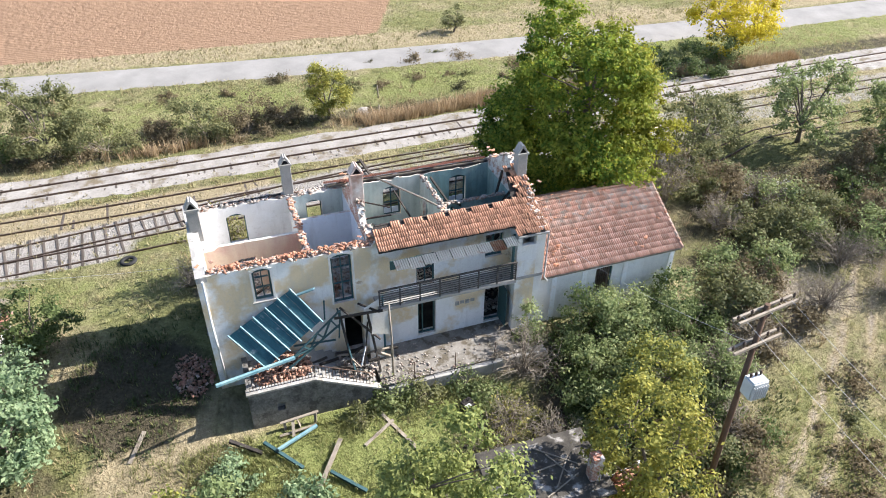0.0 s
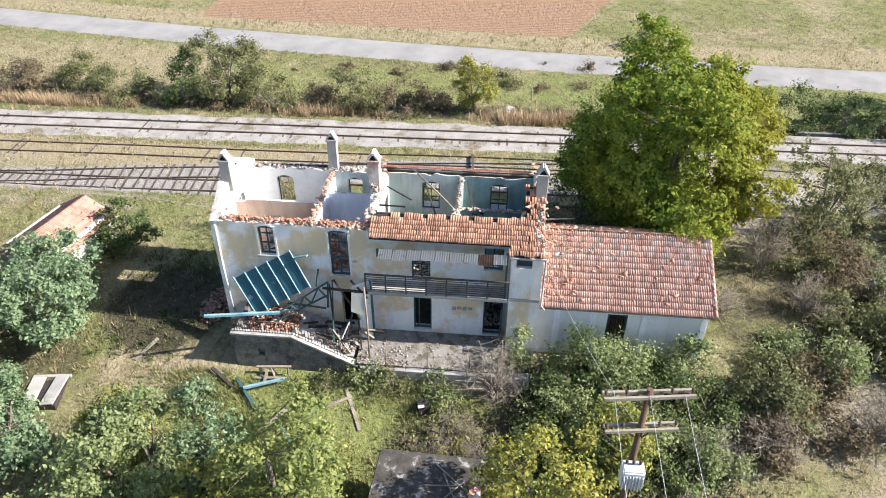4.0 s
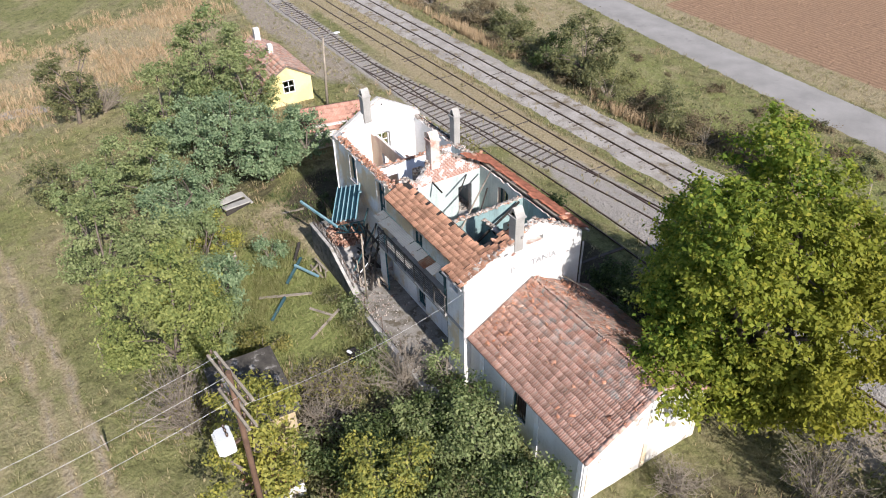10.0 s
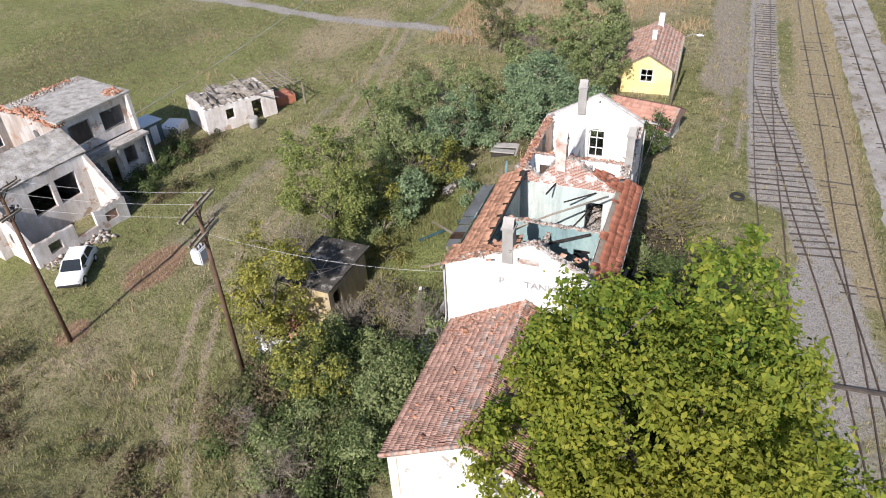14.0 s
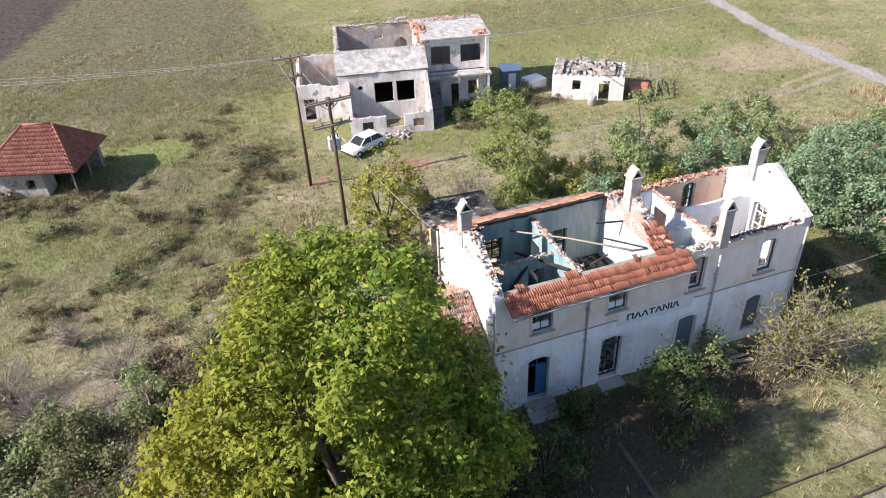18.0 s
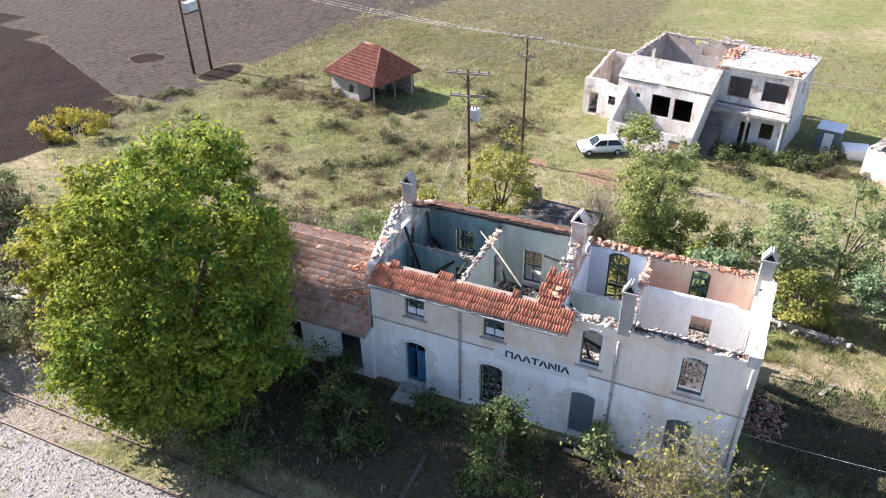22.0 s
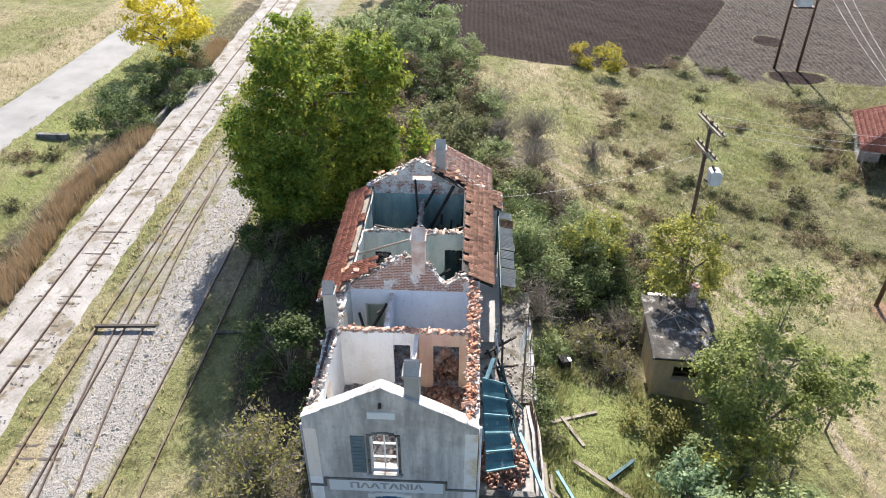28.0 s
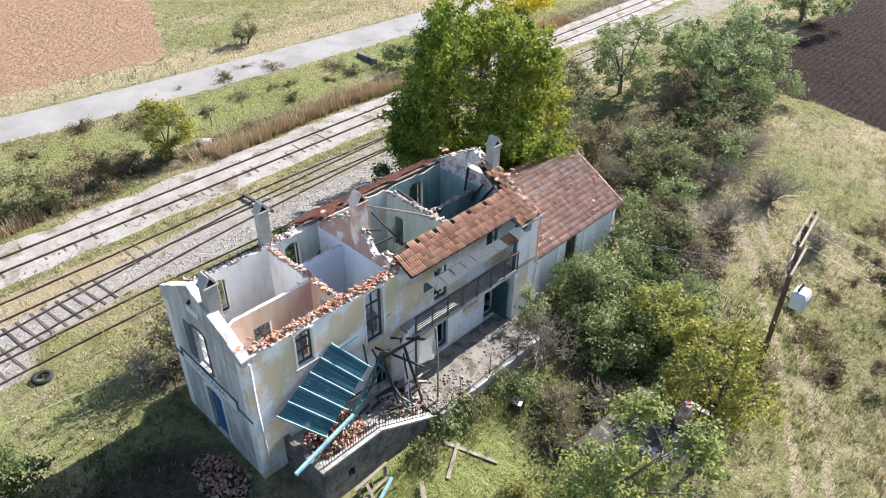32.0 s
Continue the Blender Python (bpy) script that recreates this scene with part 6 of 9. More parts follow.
# entry steps on the track side
es = thing("door_step", "two worn concrete steps below the blue door", "steps")
one_box("step", (13.45, YN, -0.4, 14.95, YN + 0.55, 0.12), "concrete", es, bevel=0.02)
one_box("step", (13.35, YN + 0.551, -0.4, 15.0, YN + 1.25, -0.02), "concrete", es, bevel=0.02)
es = thing("door_step", "broken concrete slab below the dark doorway", "steps")
one_box("step", (9.75, YN, -0.4, 11.05, YN + 0.6, 0.06), "concrete", es, bevel=0.02)
# planks piled at the wall foot
for k, (a, b) in enumerate((((3.4, 6.6, 0.0), (7.0, 6.3, 0.1)), ((3.2, 6.9, 0.0), (6.6, 6.8, 0.05)), ((3.6, 6.45, 0.12), (6.2, 6.9, 0.18)), ((4.2, 7.2, -0.02), (5.6, 6.3, 0.25)), ((3.0, 7.3, -0.05), (4.8, 7.0, 0.0)))):
    p = thing("plank", "grey weathered plank at the wall foot", "plank", "planks at the wall foot")
    bm = bm_new()
    beam(bm, a, b, 0.2, 0.05)
    part("board", bm, "old_wood", p)

# ---- garden litter ----
def lying(name, label, a, b, w, h, mat, group=""):
    p = thing(name, label, "timber", group)
    bm = bm_new()
    za, zb = hz1(*a[:2]) + a[2], hz1(*b[:2]) + b[2]
    beam(bm, (a[0], a[1], za), (b[0], b[1], zb), w, h)
    part("bar", bm, mat, p)


lying("beam", "charred dark beam end in the grass", (0.0, -3.4, 0.25), (1.3, -4.3, 0.12), 0.16, 0.14, "char")
lying("beam", "dark teal beam lying in the grass", (1.45, -3.9, 0.3), (2.9, -5.5, 0.14), 0.15, 0.13, "teal_dark")
lying("beam", "dark teal beam half hidden by weeds", (4.0, -6.05, 0.22), (5.3, -7.4, 0.12), 0.15, 0.13, "teal_dark")
lying("beam", "faded teal beam lying across another", (2.0, -4.55, 0.42), (3.9, -3.75, 0.4), 0.13, 0.12, "teal_light")
lying("plank", "pale plank in the grass", (2.9, -7.35, 0.14), (4.8, -4.6, 0.22), 0.2, 0.05, "old_wood")
lying("plank", "pale plank near the dark corner", (-4.3, -3.0, 0.05), (-3.6, -1.6, 0.06), 0.18, 0.05, "old_wood")
lying("plank", "bleached plank in the grass", (7.0, -3.8, 0.05), (8.1, -6.1, 0.05), 0.16, 0.05, "old_wood")
lying("plank", "bleached plank lying in tall grass", (5.8, -5.2, 0.05), (7.4, -4.3, 0.1), 0.15, 0.05, "old_wood")
bn = thing("broken_bench", "broken bleached wooden bench against the stair wall", "bench")
zb = hz1(3, -3.3)
for a, b in (((2.3, -3.25, 0.5), (4.1, -3.2, 0.62)), ((2.5, -3.3, 0.0), (2.5, -3.25, 0.5)), ((3.2, -3.3, 0.0), (3.1, -3.25, 0.55)), ((3.9, -3.3, 0.0), (3.95, -3.25, 0.6)), ((2.2, -3.6, 0.05), (3.9, -3.5, 0.1)), ((2.8, -3.8, 0.02), (2.9, -3.2, 0.5))):
    bm = bm_new()
    beam(bm, (a[0], a[1], zb + a[2]), (b[0], b[1], zb + b[2]), 0.14, 0.04)
    part("slat", bm, "old_wood", bn)
st = thing("old_stove", "discarded dark metal stove with a white top", "stove", at=pose(11.0, -4.75, hz1(11, -4.75), 0, 0, 20))
one_box("body", (-0.28, -0.26, -0.05, 0.28, 0.26, 0.55), "char", st, bevel=0.02)
one_box("top", (-0.3, -0.28, 0.552, 0.0, -0.12, 0.58), "sign", st, "chipped white enamel corner")
for dx in (-0.12, 0.12):
    bm = bm_new()
    tube(bm, [(dx, 0.12, 0.55), (dx, 0.12, 0.57)], [0.08, 0.08], 10)
    part("hob", bm, "char", st)
tr = thing("stone_trough", "pale concrete block at the porch end", "block", at=pose(15.6, -2.75, hz1(15.6, -2.75)))
one_box("block", (-0.5, -0.35, -0.2, 0.5, 0.35, 0.45), "concrete", tr, bevel=0.04)
def wall_stones(r):
    f = r.random()
    return (-0.8 - 4.4 * f + r.normal(0, 0.12), -7.7 + 0.5 * f + r.normal(0, 0.16), hz1(-0.8 - 4.4 * f, -7.6) + 0.4 * r.random())
tagged(chunks("stone_wall", 420, wall_stones, 0.17, "rubble", None, "", 0.7, 61), "low tumbled dry-stone garden wall", "wall")

gw = thing("garden_coping", "long grey concrete coping slab along the tumbled garden wall", "coping")
bm = bm_new()
beam(bm, (-0.7, -7.75, hz1(-0.7, -7.7) + 0.42), (-4.2, -7.3, hz1(-4.2, -7.3) + 0.36), 0.34, 0.12)
part("slab", bm, "concrete", gw)
lpn = thing("leaning_panel", "dented white sheet panel standing at the stair head", "panel")
bm = bm_new()
hexa(bm, [(6.95, -1.0, 2.45), (7.95, -0.93, 2.45), (7.95, -0.89, 2.45), (6.95, -0.96, 2.45), (7.05, -1.12, 3.62), (7.92, -1.0, 3.95), (7.92, -0.96, 3.95), (7.05, -1.08, 3.62)])
part("sheet", bm, "white_paint", lpn)
bm = bm_new()
hexa(bm, [(7.25, -1.0, 0.1), (7.95, -0.95, 0.1), (7.95, -0.88, 0.1), (7.25, -0.93, 0.1), (7.25, -1.0, 2.4), (7.95, -0.95, 2.4), (7.95, -0.88, 2.4), (7.25, -0.93, 2.4)])
part("lower_sheet", bm, "wall_out", lpn, "pale stained lower panel")
bm = bm_new()
beam(bm, (8.02, -0.95, 0.05), (8.0, -0.98, 4.0), 0.08)
part("post", bm, "teal", lpn)
rt = np.random.default_rng(64)
for k in range(15):
    x, y = rt.uniform(3.4, 7.6), rt.uniform(-2.2, -0.6)
    a = rt.uniform(-0.5, 0.5)
    pl = thing("charred_timber", "charred broken timber fallen over the stair", "timber", "charred timbers")
    l = rt.uniform(0.6, 1.3)
    bm = bm_new()
    beam(bm, (x, y, 0.6 + 0.5 * rt.random()), (x + l * math.cos(a), y + l * math.sin(a) * 0.6, 0.6 + 0.5 * rt.random()), 0.07 + 0.05 * rt.random())
    part("timber", bm, "char" if k % 3 else "old_wood", pl)

cs = thing("concrete_cistern", "two pale concrete cover slabs over a cistern opening painted dark", "cistern", at=pose(-8.0, -5.35, hz1(-8.0, -5.35), 0, 0, 8))
# solid black block in place of a hollow: its colour stands for shade
one_box("basin", (-0.85, -0.95, -0.5, 0.85, 0.95, 0.12), "char", cs, "solid dark block standing for the shaded opening", bevel=0.02)
for x0, tip in ((-0.88, 4), (0.2, -5)):
    bm = bm_new()
    box(bm, 0.0, -0.95, 0.0, 0.66, 0.95, 0.1)
    bmesh.ops.bevel(bm, geom=bm.edges[:], offset=0.02, segments=1, affect="EDGES")
    part("cover_slab", bm, "concrete", cs, "pale weathered concrete slab").matrix_basis = pose(x0, 0, 0.14, 0, tip, tip * 0.6)
one_box("rim", (-0.95, 0.96, -0.5, 0.95, 1.14, 0.2), "concrete", cs, bevel=0.02)

# ---- concrete hut in the garden ----
hut = thing("garden_hut", "small ochre hut with a flat mossy concrete roof", "hut", at=pose(12.0, -10.6, 0, 0, 0, -3))
HZ, HT = -1.75, 0.95
bm = bm_new()
wall(bm, "x", -2.15, 2.15, 1.25, 1.45, HZ - 0.6, flat(HT), [(0.9, 1.7, HZ, 0.4, 0.0)], 0.5)
wall(bm, "x", -2.15, 2.15, -1.45, -1.25, HZ - 0.6, flat(HT), (), 0.5)
wall(bm, "y", -1.25, 1.25, -2.15, -1.95, HZ - 0.6, flat(HT), [(-0.75, 0.55, -0.45, 0.35, 0.0)], 0.5)
wall(bm, "y", -1.25, 1.25, 1.95, 2.15, HZ - 0.6, flat(HT), (), 0.5)
part("wall", bm, "ochre_wall", hut, "stained ochre plaster walls")
bm = bm_new()
hexa(bm, [(-2.45, -1.72, 0.95), (2.45, -1.72, 1.05), (2.45, 1.72, 1.05), (-2.45, 1.72, 0.95), (-2.45, -1.72, 1.09), (2.45, -1.72, 1.19), (2.45, 1.72, 1.19), (-2.45, 1.72, 1.09)])
bmesh.ops.bevel(bm, geom=bm.edges[:], offset=0.03, segments=1, affect="EDGES")
part("roof", bm, "hut_roof", hut, "dark mossy flat concrete roof with pale worn patches")
one_box("window_grille", (-2.08, -0.75, -0.09, -2.02, 0.55, -0.04), "iron", hut)
one_box("sill", (-2.23, -0.85, -0.53, -1.95, 0.65, -0.455), "concrete", hut)
one_box("chimney", (1.6, -1.0, 1.16, 2.05, -0.55, 2.5), "brickwork", hut, "short brick chimney")
bm = bm_new()
for k in range(5):
    a = k * 1.3
    beam(bm, (1.2 + 0.3 * math.cos(a), 0.5 * math.sin(a), 1.15), (0.4 * math.sin(a * 2), 1.2 * math.cos(a * 3), 1.2), 0.05)
part("fallen_twigs", bm, "twig", hut)

oh = thing("collapsed_outhouse", "collapsed white outhouse with red tiles and dark rafters beside the hut", "outhouse")
bm = bm_new()
wall(bm, "y", -12.6, -10.2, 17.0, 17.25, -2.6, ragged(flat(-0.75), 0.14, 2.2), (), 0.3)
part("wall", bm, "wall_shed", oh, "broken stub of a white wall")
bm = bm_new()
wall(bm, "x", 15.4, 17.0, -10.45, -10.2, -2.6, ragged(lambda a: -0.9 - 0.25 * (17 - a), 0.1, 5.2), (), 0.3)
part("wall", bm, "wall_shed", oh)
for k in range(6):
    bm = bm_new()
    beam(bm, (16.9, -12.4 + 0.4 * k, -0.72), (14.8 + 0.2 * (k % 3), -12.2 + 0.38 * k, -1.2 - 0.1 * (k % 2)), 0.09)
    part("rafter", bm, "char", oh)
chunks("tile_debris", 240, lambda r: (r.uniform(14.7, 16.9), r.uniform(-12.4, -10.4), -1.05 + 0.25 * r.random()), 0.2, "tile_bits", oh, "fallen red roof tiles", 0.3, 62)

# ---- power poles ----
def insulator(x, y, z, parent):
    bm = bm_new()
    tube(bm, [(x, y, z), (x, y, z + 0.06), (x, y, z + 0.07), (x, y, z + 0.13), (x, y, z + 0.14), (x, y, z + 0.2)], [0.03, 0.05, 0.035, 0.06, 0.04, 0.03], 8)
    part("insulator", bm, "porcelain", parent)


def power_pole(label, x, y, zt, lean, arms, tf=None, group="power poles", r=0.14, z0=None):
    """arms: (height below the top, half length, direction in degrees)."""
    zb = hz1(x, y) if z0 is None else z0
    p = thing("power_pole", label, "power pole", group, at=pose(x, y, zb))
    h = zt - zb
    bm = bm_new()
    tube(bm, [(0, 0, -0.3), (lean[0] * 0.5, lean[1] * 0.5, h * 0.5), (lean[0], lean[1], h)], [r, r * 0.85, r * 0.7], 10)
    part("pole", bm, "pole_wood", p)
    for d, half, az in arms:
        c, s = math.cos(radians(az)), math.sin(radians(az))
        fx, fy = lean[0] * (h - d) / h, lean[1] * (h - d) / h
        bm = bm_new()
        for o in (-0.13, 0.13):
            beam(bm, (fx - c * half - s * o, fy - s * half + c * o, h - d), (fx + c * half - s * o, fy + s * half + c * o, h - d), 0.09, 0.11)
        arm = part("crossarm", bm, "old_wood", p, "weathered pale crossarm")
        for k in (-0.95, -0.5, 0.5, 0.95):
            insulator(fx + c * half * k, fy + s * half * k, h - d + 0.06, arm)
        bm = bm_new()
        beam(bm, (fx + c * half * 0.5, fy + s * half * 0.5, h - d), (fx, fy, h - d - 0.6), 0.04)
        beam(bm, (fx - c * half * 0.5, fy - s * half * 0.5, h - d), (fx, fy, h - d - 0.6), 0.04)
        part("brace", bm, "iron", p)
    if tf:
        d, az = tf
        c, s = math.cos(radians(az)), math.sin(radians(az))
        cx, cy, cz = c * 0.5, s * 0.5, h - d
        bm = bm_new()
        box(bm, cx - 0.36, cy - 0.28, cz - 0.45, cx + 0.36, cy + 0.28, cz + 0.4)
        bmesh.ops.bevel(bm, geom=bm.edges[:], offset=0.05, segments=2, affect="EDGES")
        t = part("transformer", bm, "galv", p, "pale grey transformer box")
        for k in range(7):
            one_box("cooling_fin", (cx - 0.33 + k * 0.1, cy - 0.36, cz - 0.38, cx - 0.31 + k * 0.1, cy - 0.281, cz + 0.25), "galv", t)
        for k in (-0.22, 0, 0.22):
            insulator(cx + k, cy + 0.1, cz + 0.4, t)
        bm = bm_new()
        beam(bm, (0, 0, cz - 0.2), (cx, cy, cz - 0.48), 0.1)
        part("bracket", bm, "iron", p)
    return p


power_pole("tall creosoted power pole with crossarms and a grey transformer", 18.95, -12.5, 9.4, (0.1, 0.25), [(0.25, 1.45, 8), (1.75, 1.2, 8)], (3.25, -95))
power_pole("tall creosoted power pole with two crossarms", 19.28, -24.95, 8.05, (0, 0), [(0.15, 1.35, 2), (1.6, 0.7, 2)])
twin = [(62.0, -33.0), (61.4, -35.3)]
for x, y in twin:
    power_pole("dark pole of the twin-pole transformer station", x, y, 9.6, (0, 0), [(0.2, 1.2, 104)], None, "twin poles", 0.16)
tfm = thing("pole_transformer", "grey transformer held between the twin poles", "transformer", at=pose(61.7, -34.15, 4.4))
one_box("tank", (-0.45, -0.7, -0.5, 0.45, 0.7, 0.5), "galv", tfm, bevel=0.05)
one_box("carrier", (-0.5, -1.1, -0.65, 0.5, 1.1, -0.502), "iron", tfm)


def cable(a, b, sag, name="power_line"):
    c = thing(name, "thin sagging overhead power line", "power line", "power lines")
    bm = bm_new()
    n = 14
    pts = [Vector(a).lerp(Vector(b), k / n) - Vector((0, 0, sag * 4 * (k / n) * (1 - k / n))) for k in range(n + 1)]
    tube(bm, pts, [0.008] * (n + 1), 4)
    part("strand", bm, "wire", c)


for k in (-1.1, 0.0, 1.1):
    cable((19.28 + k, -24.95, 7.95), (61.7, -34.2 + k, 9.5), 0.9)
    cable((19.28 + k, -24.95, 7.95), (-40 + k, -30.5, 6.5), 1.2)
    cable((19.05 + k, -12.25, 9.25), (19.28 + k, -24.95, 7.95), 0.25)
cable((19.0, -12.3, 7.6), (16.4, -1.0, 5.9), 0.5)
cable((0.0, 5.9, 3.0), (-17.2, 6.7, 5.6), 0.5)

# ---- ruined farmhouse across the path ----
ruin = thing("ruined_house", "roofless white ruined farmhouse with a sloping concrete slab", "house", at=pose(6.3, -31.4, -3.1, 0, 0, -11.7))


def rw(axis, a0, a1, c0, c1, z0, top, holes=(), mat="ruin_wall", label="", step=0.35, inside=""):
    """inside: which face of the wall looks into the rooms."""
    bm = bm_new()
    wall(bm, axis, a0, a1, c0, c1, z0, top, holes, step, lambda s, a: 1 if s in (inside, "top") else 0)
    return part("wall", bm, [mat, "ruin_in"], ruin, label)


Z0 = -0.5
# front terrace
rw("x", 0, 7.7, -0.3, 0, Z0, ragged(flat(1.85), 0.22, 3), [(0.9, 1.9, 0.6, 1.35, 0), (2.7, 4.4, 0.7, 3.0, 0), (5.6, 6.6, 0.6, 1.4, 0)], label="low white terrace wall")
rw("y", -3.2, -0.3, 0, 0.3, Z0, ragged(lambda a: 2.0 + (-0.3 - a) * 0.95, 0.08, 8), ())
rw("y", -3.2, -0.3, 7.4, 7.7, Z0, ragged(lambda a: 2.0 + (-0.3 - a) * 0.75, 0.1, 18), ())
# main front with two big windows
rw("x", 0, 8.4, -3.5, -3.2, Z0, ragged(flat(4.82), 0.08, 44), [(1.3, 3.0, 1.9, 3.9, 0), (3.35, 5.1, 1.9, 3.9, 0), (6.2, 6.6, 3.3, 3.7, 0)], label="white front wall with two empty windows", inside="low")
bm = bm_new()
rows_s = []
for k in range(27):
    x = -0.1 + 8.6 * k / 26
    lip = 0.10 * noise.noise((x * 1.1, 0.0, 3.3)) + 0.07 * noise.noise((x * 3.7, 0.0, 8.1))
    sag = -0.16 * math.sin(math.pi * k / 26)
    ring = []
    for u in (0.0, 0.2, 0.45, 0.7, 1.0):
        y = -3.12 + (lip if u == 0 else 0) - 2.45 * u
        z = 4.93 + 1.45 * u + sag * math.sin(math.pi * u) + 0.05 * noise.noise((x * 1.3, u * 4, 5.0))
        ring.append((x, y, z))
    rows_s.append(ring)
top_v = [[bm.verts.new(p) for p in ring] for ring in rows_s]
for a, b in zip(top_v, top_v[1:]):
    for p in range(4):
        bm.faces.new((a[p], a[p + 1], b[p + 1], b[p]))
bmesh.ops.recalc_face_normals(bm, faces=bm.faces)
bmesh.ops.solidify(bm, geom=bm.faces[:], thickness=0.2)
part("sloping_slab", bm, "crumbled", ruin, "cracked grey-beige sloping concrete slab with a ragged lower edge")
rw("y", -13.6, -3.5, 8.1, 8.4, Z0, ragged(lambda a: 6.3 if a < -5.5 else 4.9 + (-3.5 - a) * 0.6, 0.28, 5), [(-11, -10, 4.5, 5.6, 0)], inside="low")
rw("y", -13.6, -3.5, 0, 0.3, Z0, ragged(lambda a: 6.3 + 0.5 * math.exp(-((a + 9) / 2) ** 2) if a < -5.5 else 4.9 + (-3.5 - a) * 0.6, 0.2, 9), [(-9, -8.2, 4.4, 5.6, 0.15)], inside="high")
rw("x", 0.3, 8.1, -13.6, -13.3, Z0, ragged(lambda a: 6.35 - 0.9 * math.exp(-((a - 4.6) / 0.8) ** 2), 0.32, 7), [(0.9, 2.2, 3.4, 4.9, 0.5), (3.4, 4.3, 4.9, 5.8, 0)], inside="high")
for x0, x1, zt in ((0.4, 2.6, 6.6), (2.9, 5.0, 5.9), (5.4, 8.0, 6.3)):
    rw("x", x0, x1, -14.3, -14.05, Z0, ragged(flat(zt), 0.3, x0), (), "ruin_in")
bm = bm_new()
box(bm, 0.3, -13.3, 2.6, 8.1, -6.2, 2.8)
part("floor", bm, "char", ruin, "dark floor inside the walls")
one_box("brick_infill", (0.905, -0.25, 0.6, 1.895, -0.06, 1.34), "brick", ruin, "window blocked with bare red brick")
one_box("brick_infill", (2.705, -0.25, Z0, 4.395, -0.06, 0.66), "brick", ruin, "patch of bare red brick")
one_box("wing_floor", (8.42, -10.15, 0.3, 12.08, -4.95, 0.5), "char", ruin)
# side wing by the barn
rw("x", 8.4, 12.4, -4.9, -4.6, Z0, ragged(lambda a: 3.4 + 0.3 * (a > 10), 0.12, 2), [(9.1, 9.9, 1.4, 2.3, 0), (10.9, 11.9, 0.2, 2.3, 0)], label="low white wing wall", inside="low")
rw("y", -10.5, -4.9, 12.1, 12.4, Z0, ragged(lambda a: 3.5 + 0.25 * (-4.9 - a), 0.2, 6), (), inside="low")
rw("x", 8.4, 12.1, -10.5, -10.2, Z0, ragged(flat(4.6), 0.25, 12), (), inside="high")
chunks("fallen_roof", 700, lambda r: (lambda x, y: (x, y, 0.5 + 1.3 * max(0.0, 1 - abs(y + 8.2) / 2.3) * r.random() ** 0.5))(r.uniform(8.6, 12.0), r.uniform(-10.1, -5.1)), 0.3, "rubble", ruin, "fallen brick and tile rubble filling the wing", 0.4, 74)
for k in range(7):
    bm = bm_new()
    beam(bm, (8.6 + 0.5 * k, -9.9 + 0.3 * (k % 2), 1.0 + 0.2 * (k % 3)), (8.9 + 0.42 * k, -5.6 - 0.5 * (k % 3), 1.5 + 0.35 * (k % 2)), 0.11)
    part("fallen_beam", bm, "char", ruin)
# two-storey wing
rw("x", -6.3, -0.0, -5.4, -5.1, Z0, flat(3.6), [(-5.3, -4.2, 1.2, 2.6, 0), (-3.4, -2.5, -0.2, 2.4, 0)], "ruin_wall")
rw("x", -6.3, -0.0, -6.0, -5.7, 3.6, ragged(flat(6.58), 0.06, 15), [(-5.6, -3.6, 4.3, 6.0, 0), (-2.6, -0.7, 4.2, 6.0, 0)], "ruin_wall")
rw("y", -12.0, -5.1, -6.3, -6.0, Z0, flat(6.7), [(-9, -8, 4.6, 5.7, 0)], "ruin_wall")
rw("x", -6.0, 0, -12.0, -11.7, Z0, flat(6.7), ())
bm = bm_new()
box(bm, -6.6, -12.3, 6.7, 0.2, -5.3, 6.88)
part("roof", bm, "crumbled", ruin, "stained flat concrete roof")
bm = bm_new()
box(bm, -6.4, -5.7, 3.3, -0.002, -4.2, 3.5)
part("balcony_floor", bm, "crumbled", ruin, "blackened balcony slab")
for k in range(12):
    one_box("stair_step", (-1.25, -0.75 - 0.29 * (k + 1), Z0, -0.004, -0.75 - 0.29 * k - 0.005, -0.1 + 0.285 * k), "rough_render", ruin)
for x in (-6.2, -3.3):
    one_box("post", (x, -4.4, Z0, x + 0.18, -4.22, 3.3), "ruin_wall", ruin)
def ruin_tops(r):
    k = r.integers(0, 3)
    if k == 0:
        return (r.uniform(0, 8.4), -13.45 + r.normal(0, 0.1), 6.42 + 0.06 * r.random())
    if k == 1:
        return (8.25 + r.normal(0, 0.1), r.uniform(-13.4, -5.6), 6.35)
    return (r.uniform(-6.3, 0), r.uniform(-12.1, -11), 6.91)
def party_wall(r):
    y = r.uniform(-13.4, -5.4)
    return (0.05 + r.normal(0, 0.26), y, 6.5 + 0.5 * math.exp(-((y + 9) / 2) ** 2) + 0.1 * r.random())
def roof_corner(r):
    return (-6.2 + 1.2 * r.random(), -6.9 + 1.3 * r.random(), 6.9 + 0.06 * r.random())
def roof_back(r):
    return (r.uniform(-5.6, -2.2), -12.1 + 0.3 * r.random(), 6.92 + 0.05 * r.random())
chunks("brick_debris", 1000, ruin_tops, 0.15, "rubble", ruin, "broken brick and plaster along the wall tops", 0.4, 71)
chunks("tile_debris", 700, party_wall, 0.22, "tile_bits", ruin, "heap of orange tile shards along the party wall", 0.28, 75)
chunks("tile_debris", 110, roof_corner, 0.24, "tile_bits", ruin, "orange tiles left on the roof corner", 0.22, 76)
chunks("tile_debris", 110, roof_back, 0.22, "tile_bits", ruin, "", 0.22, 77)
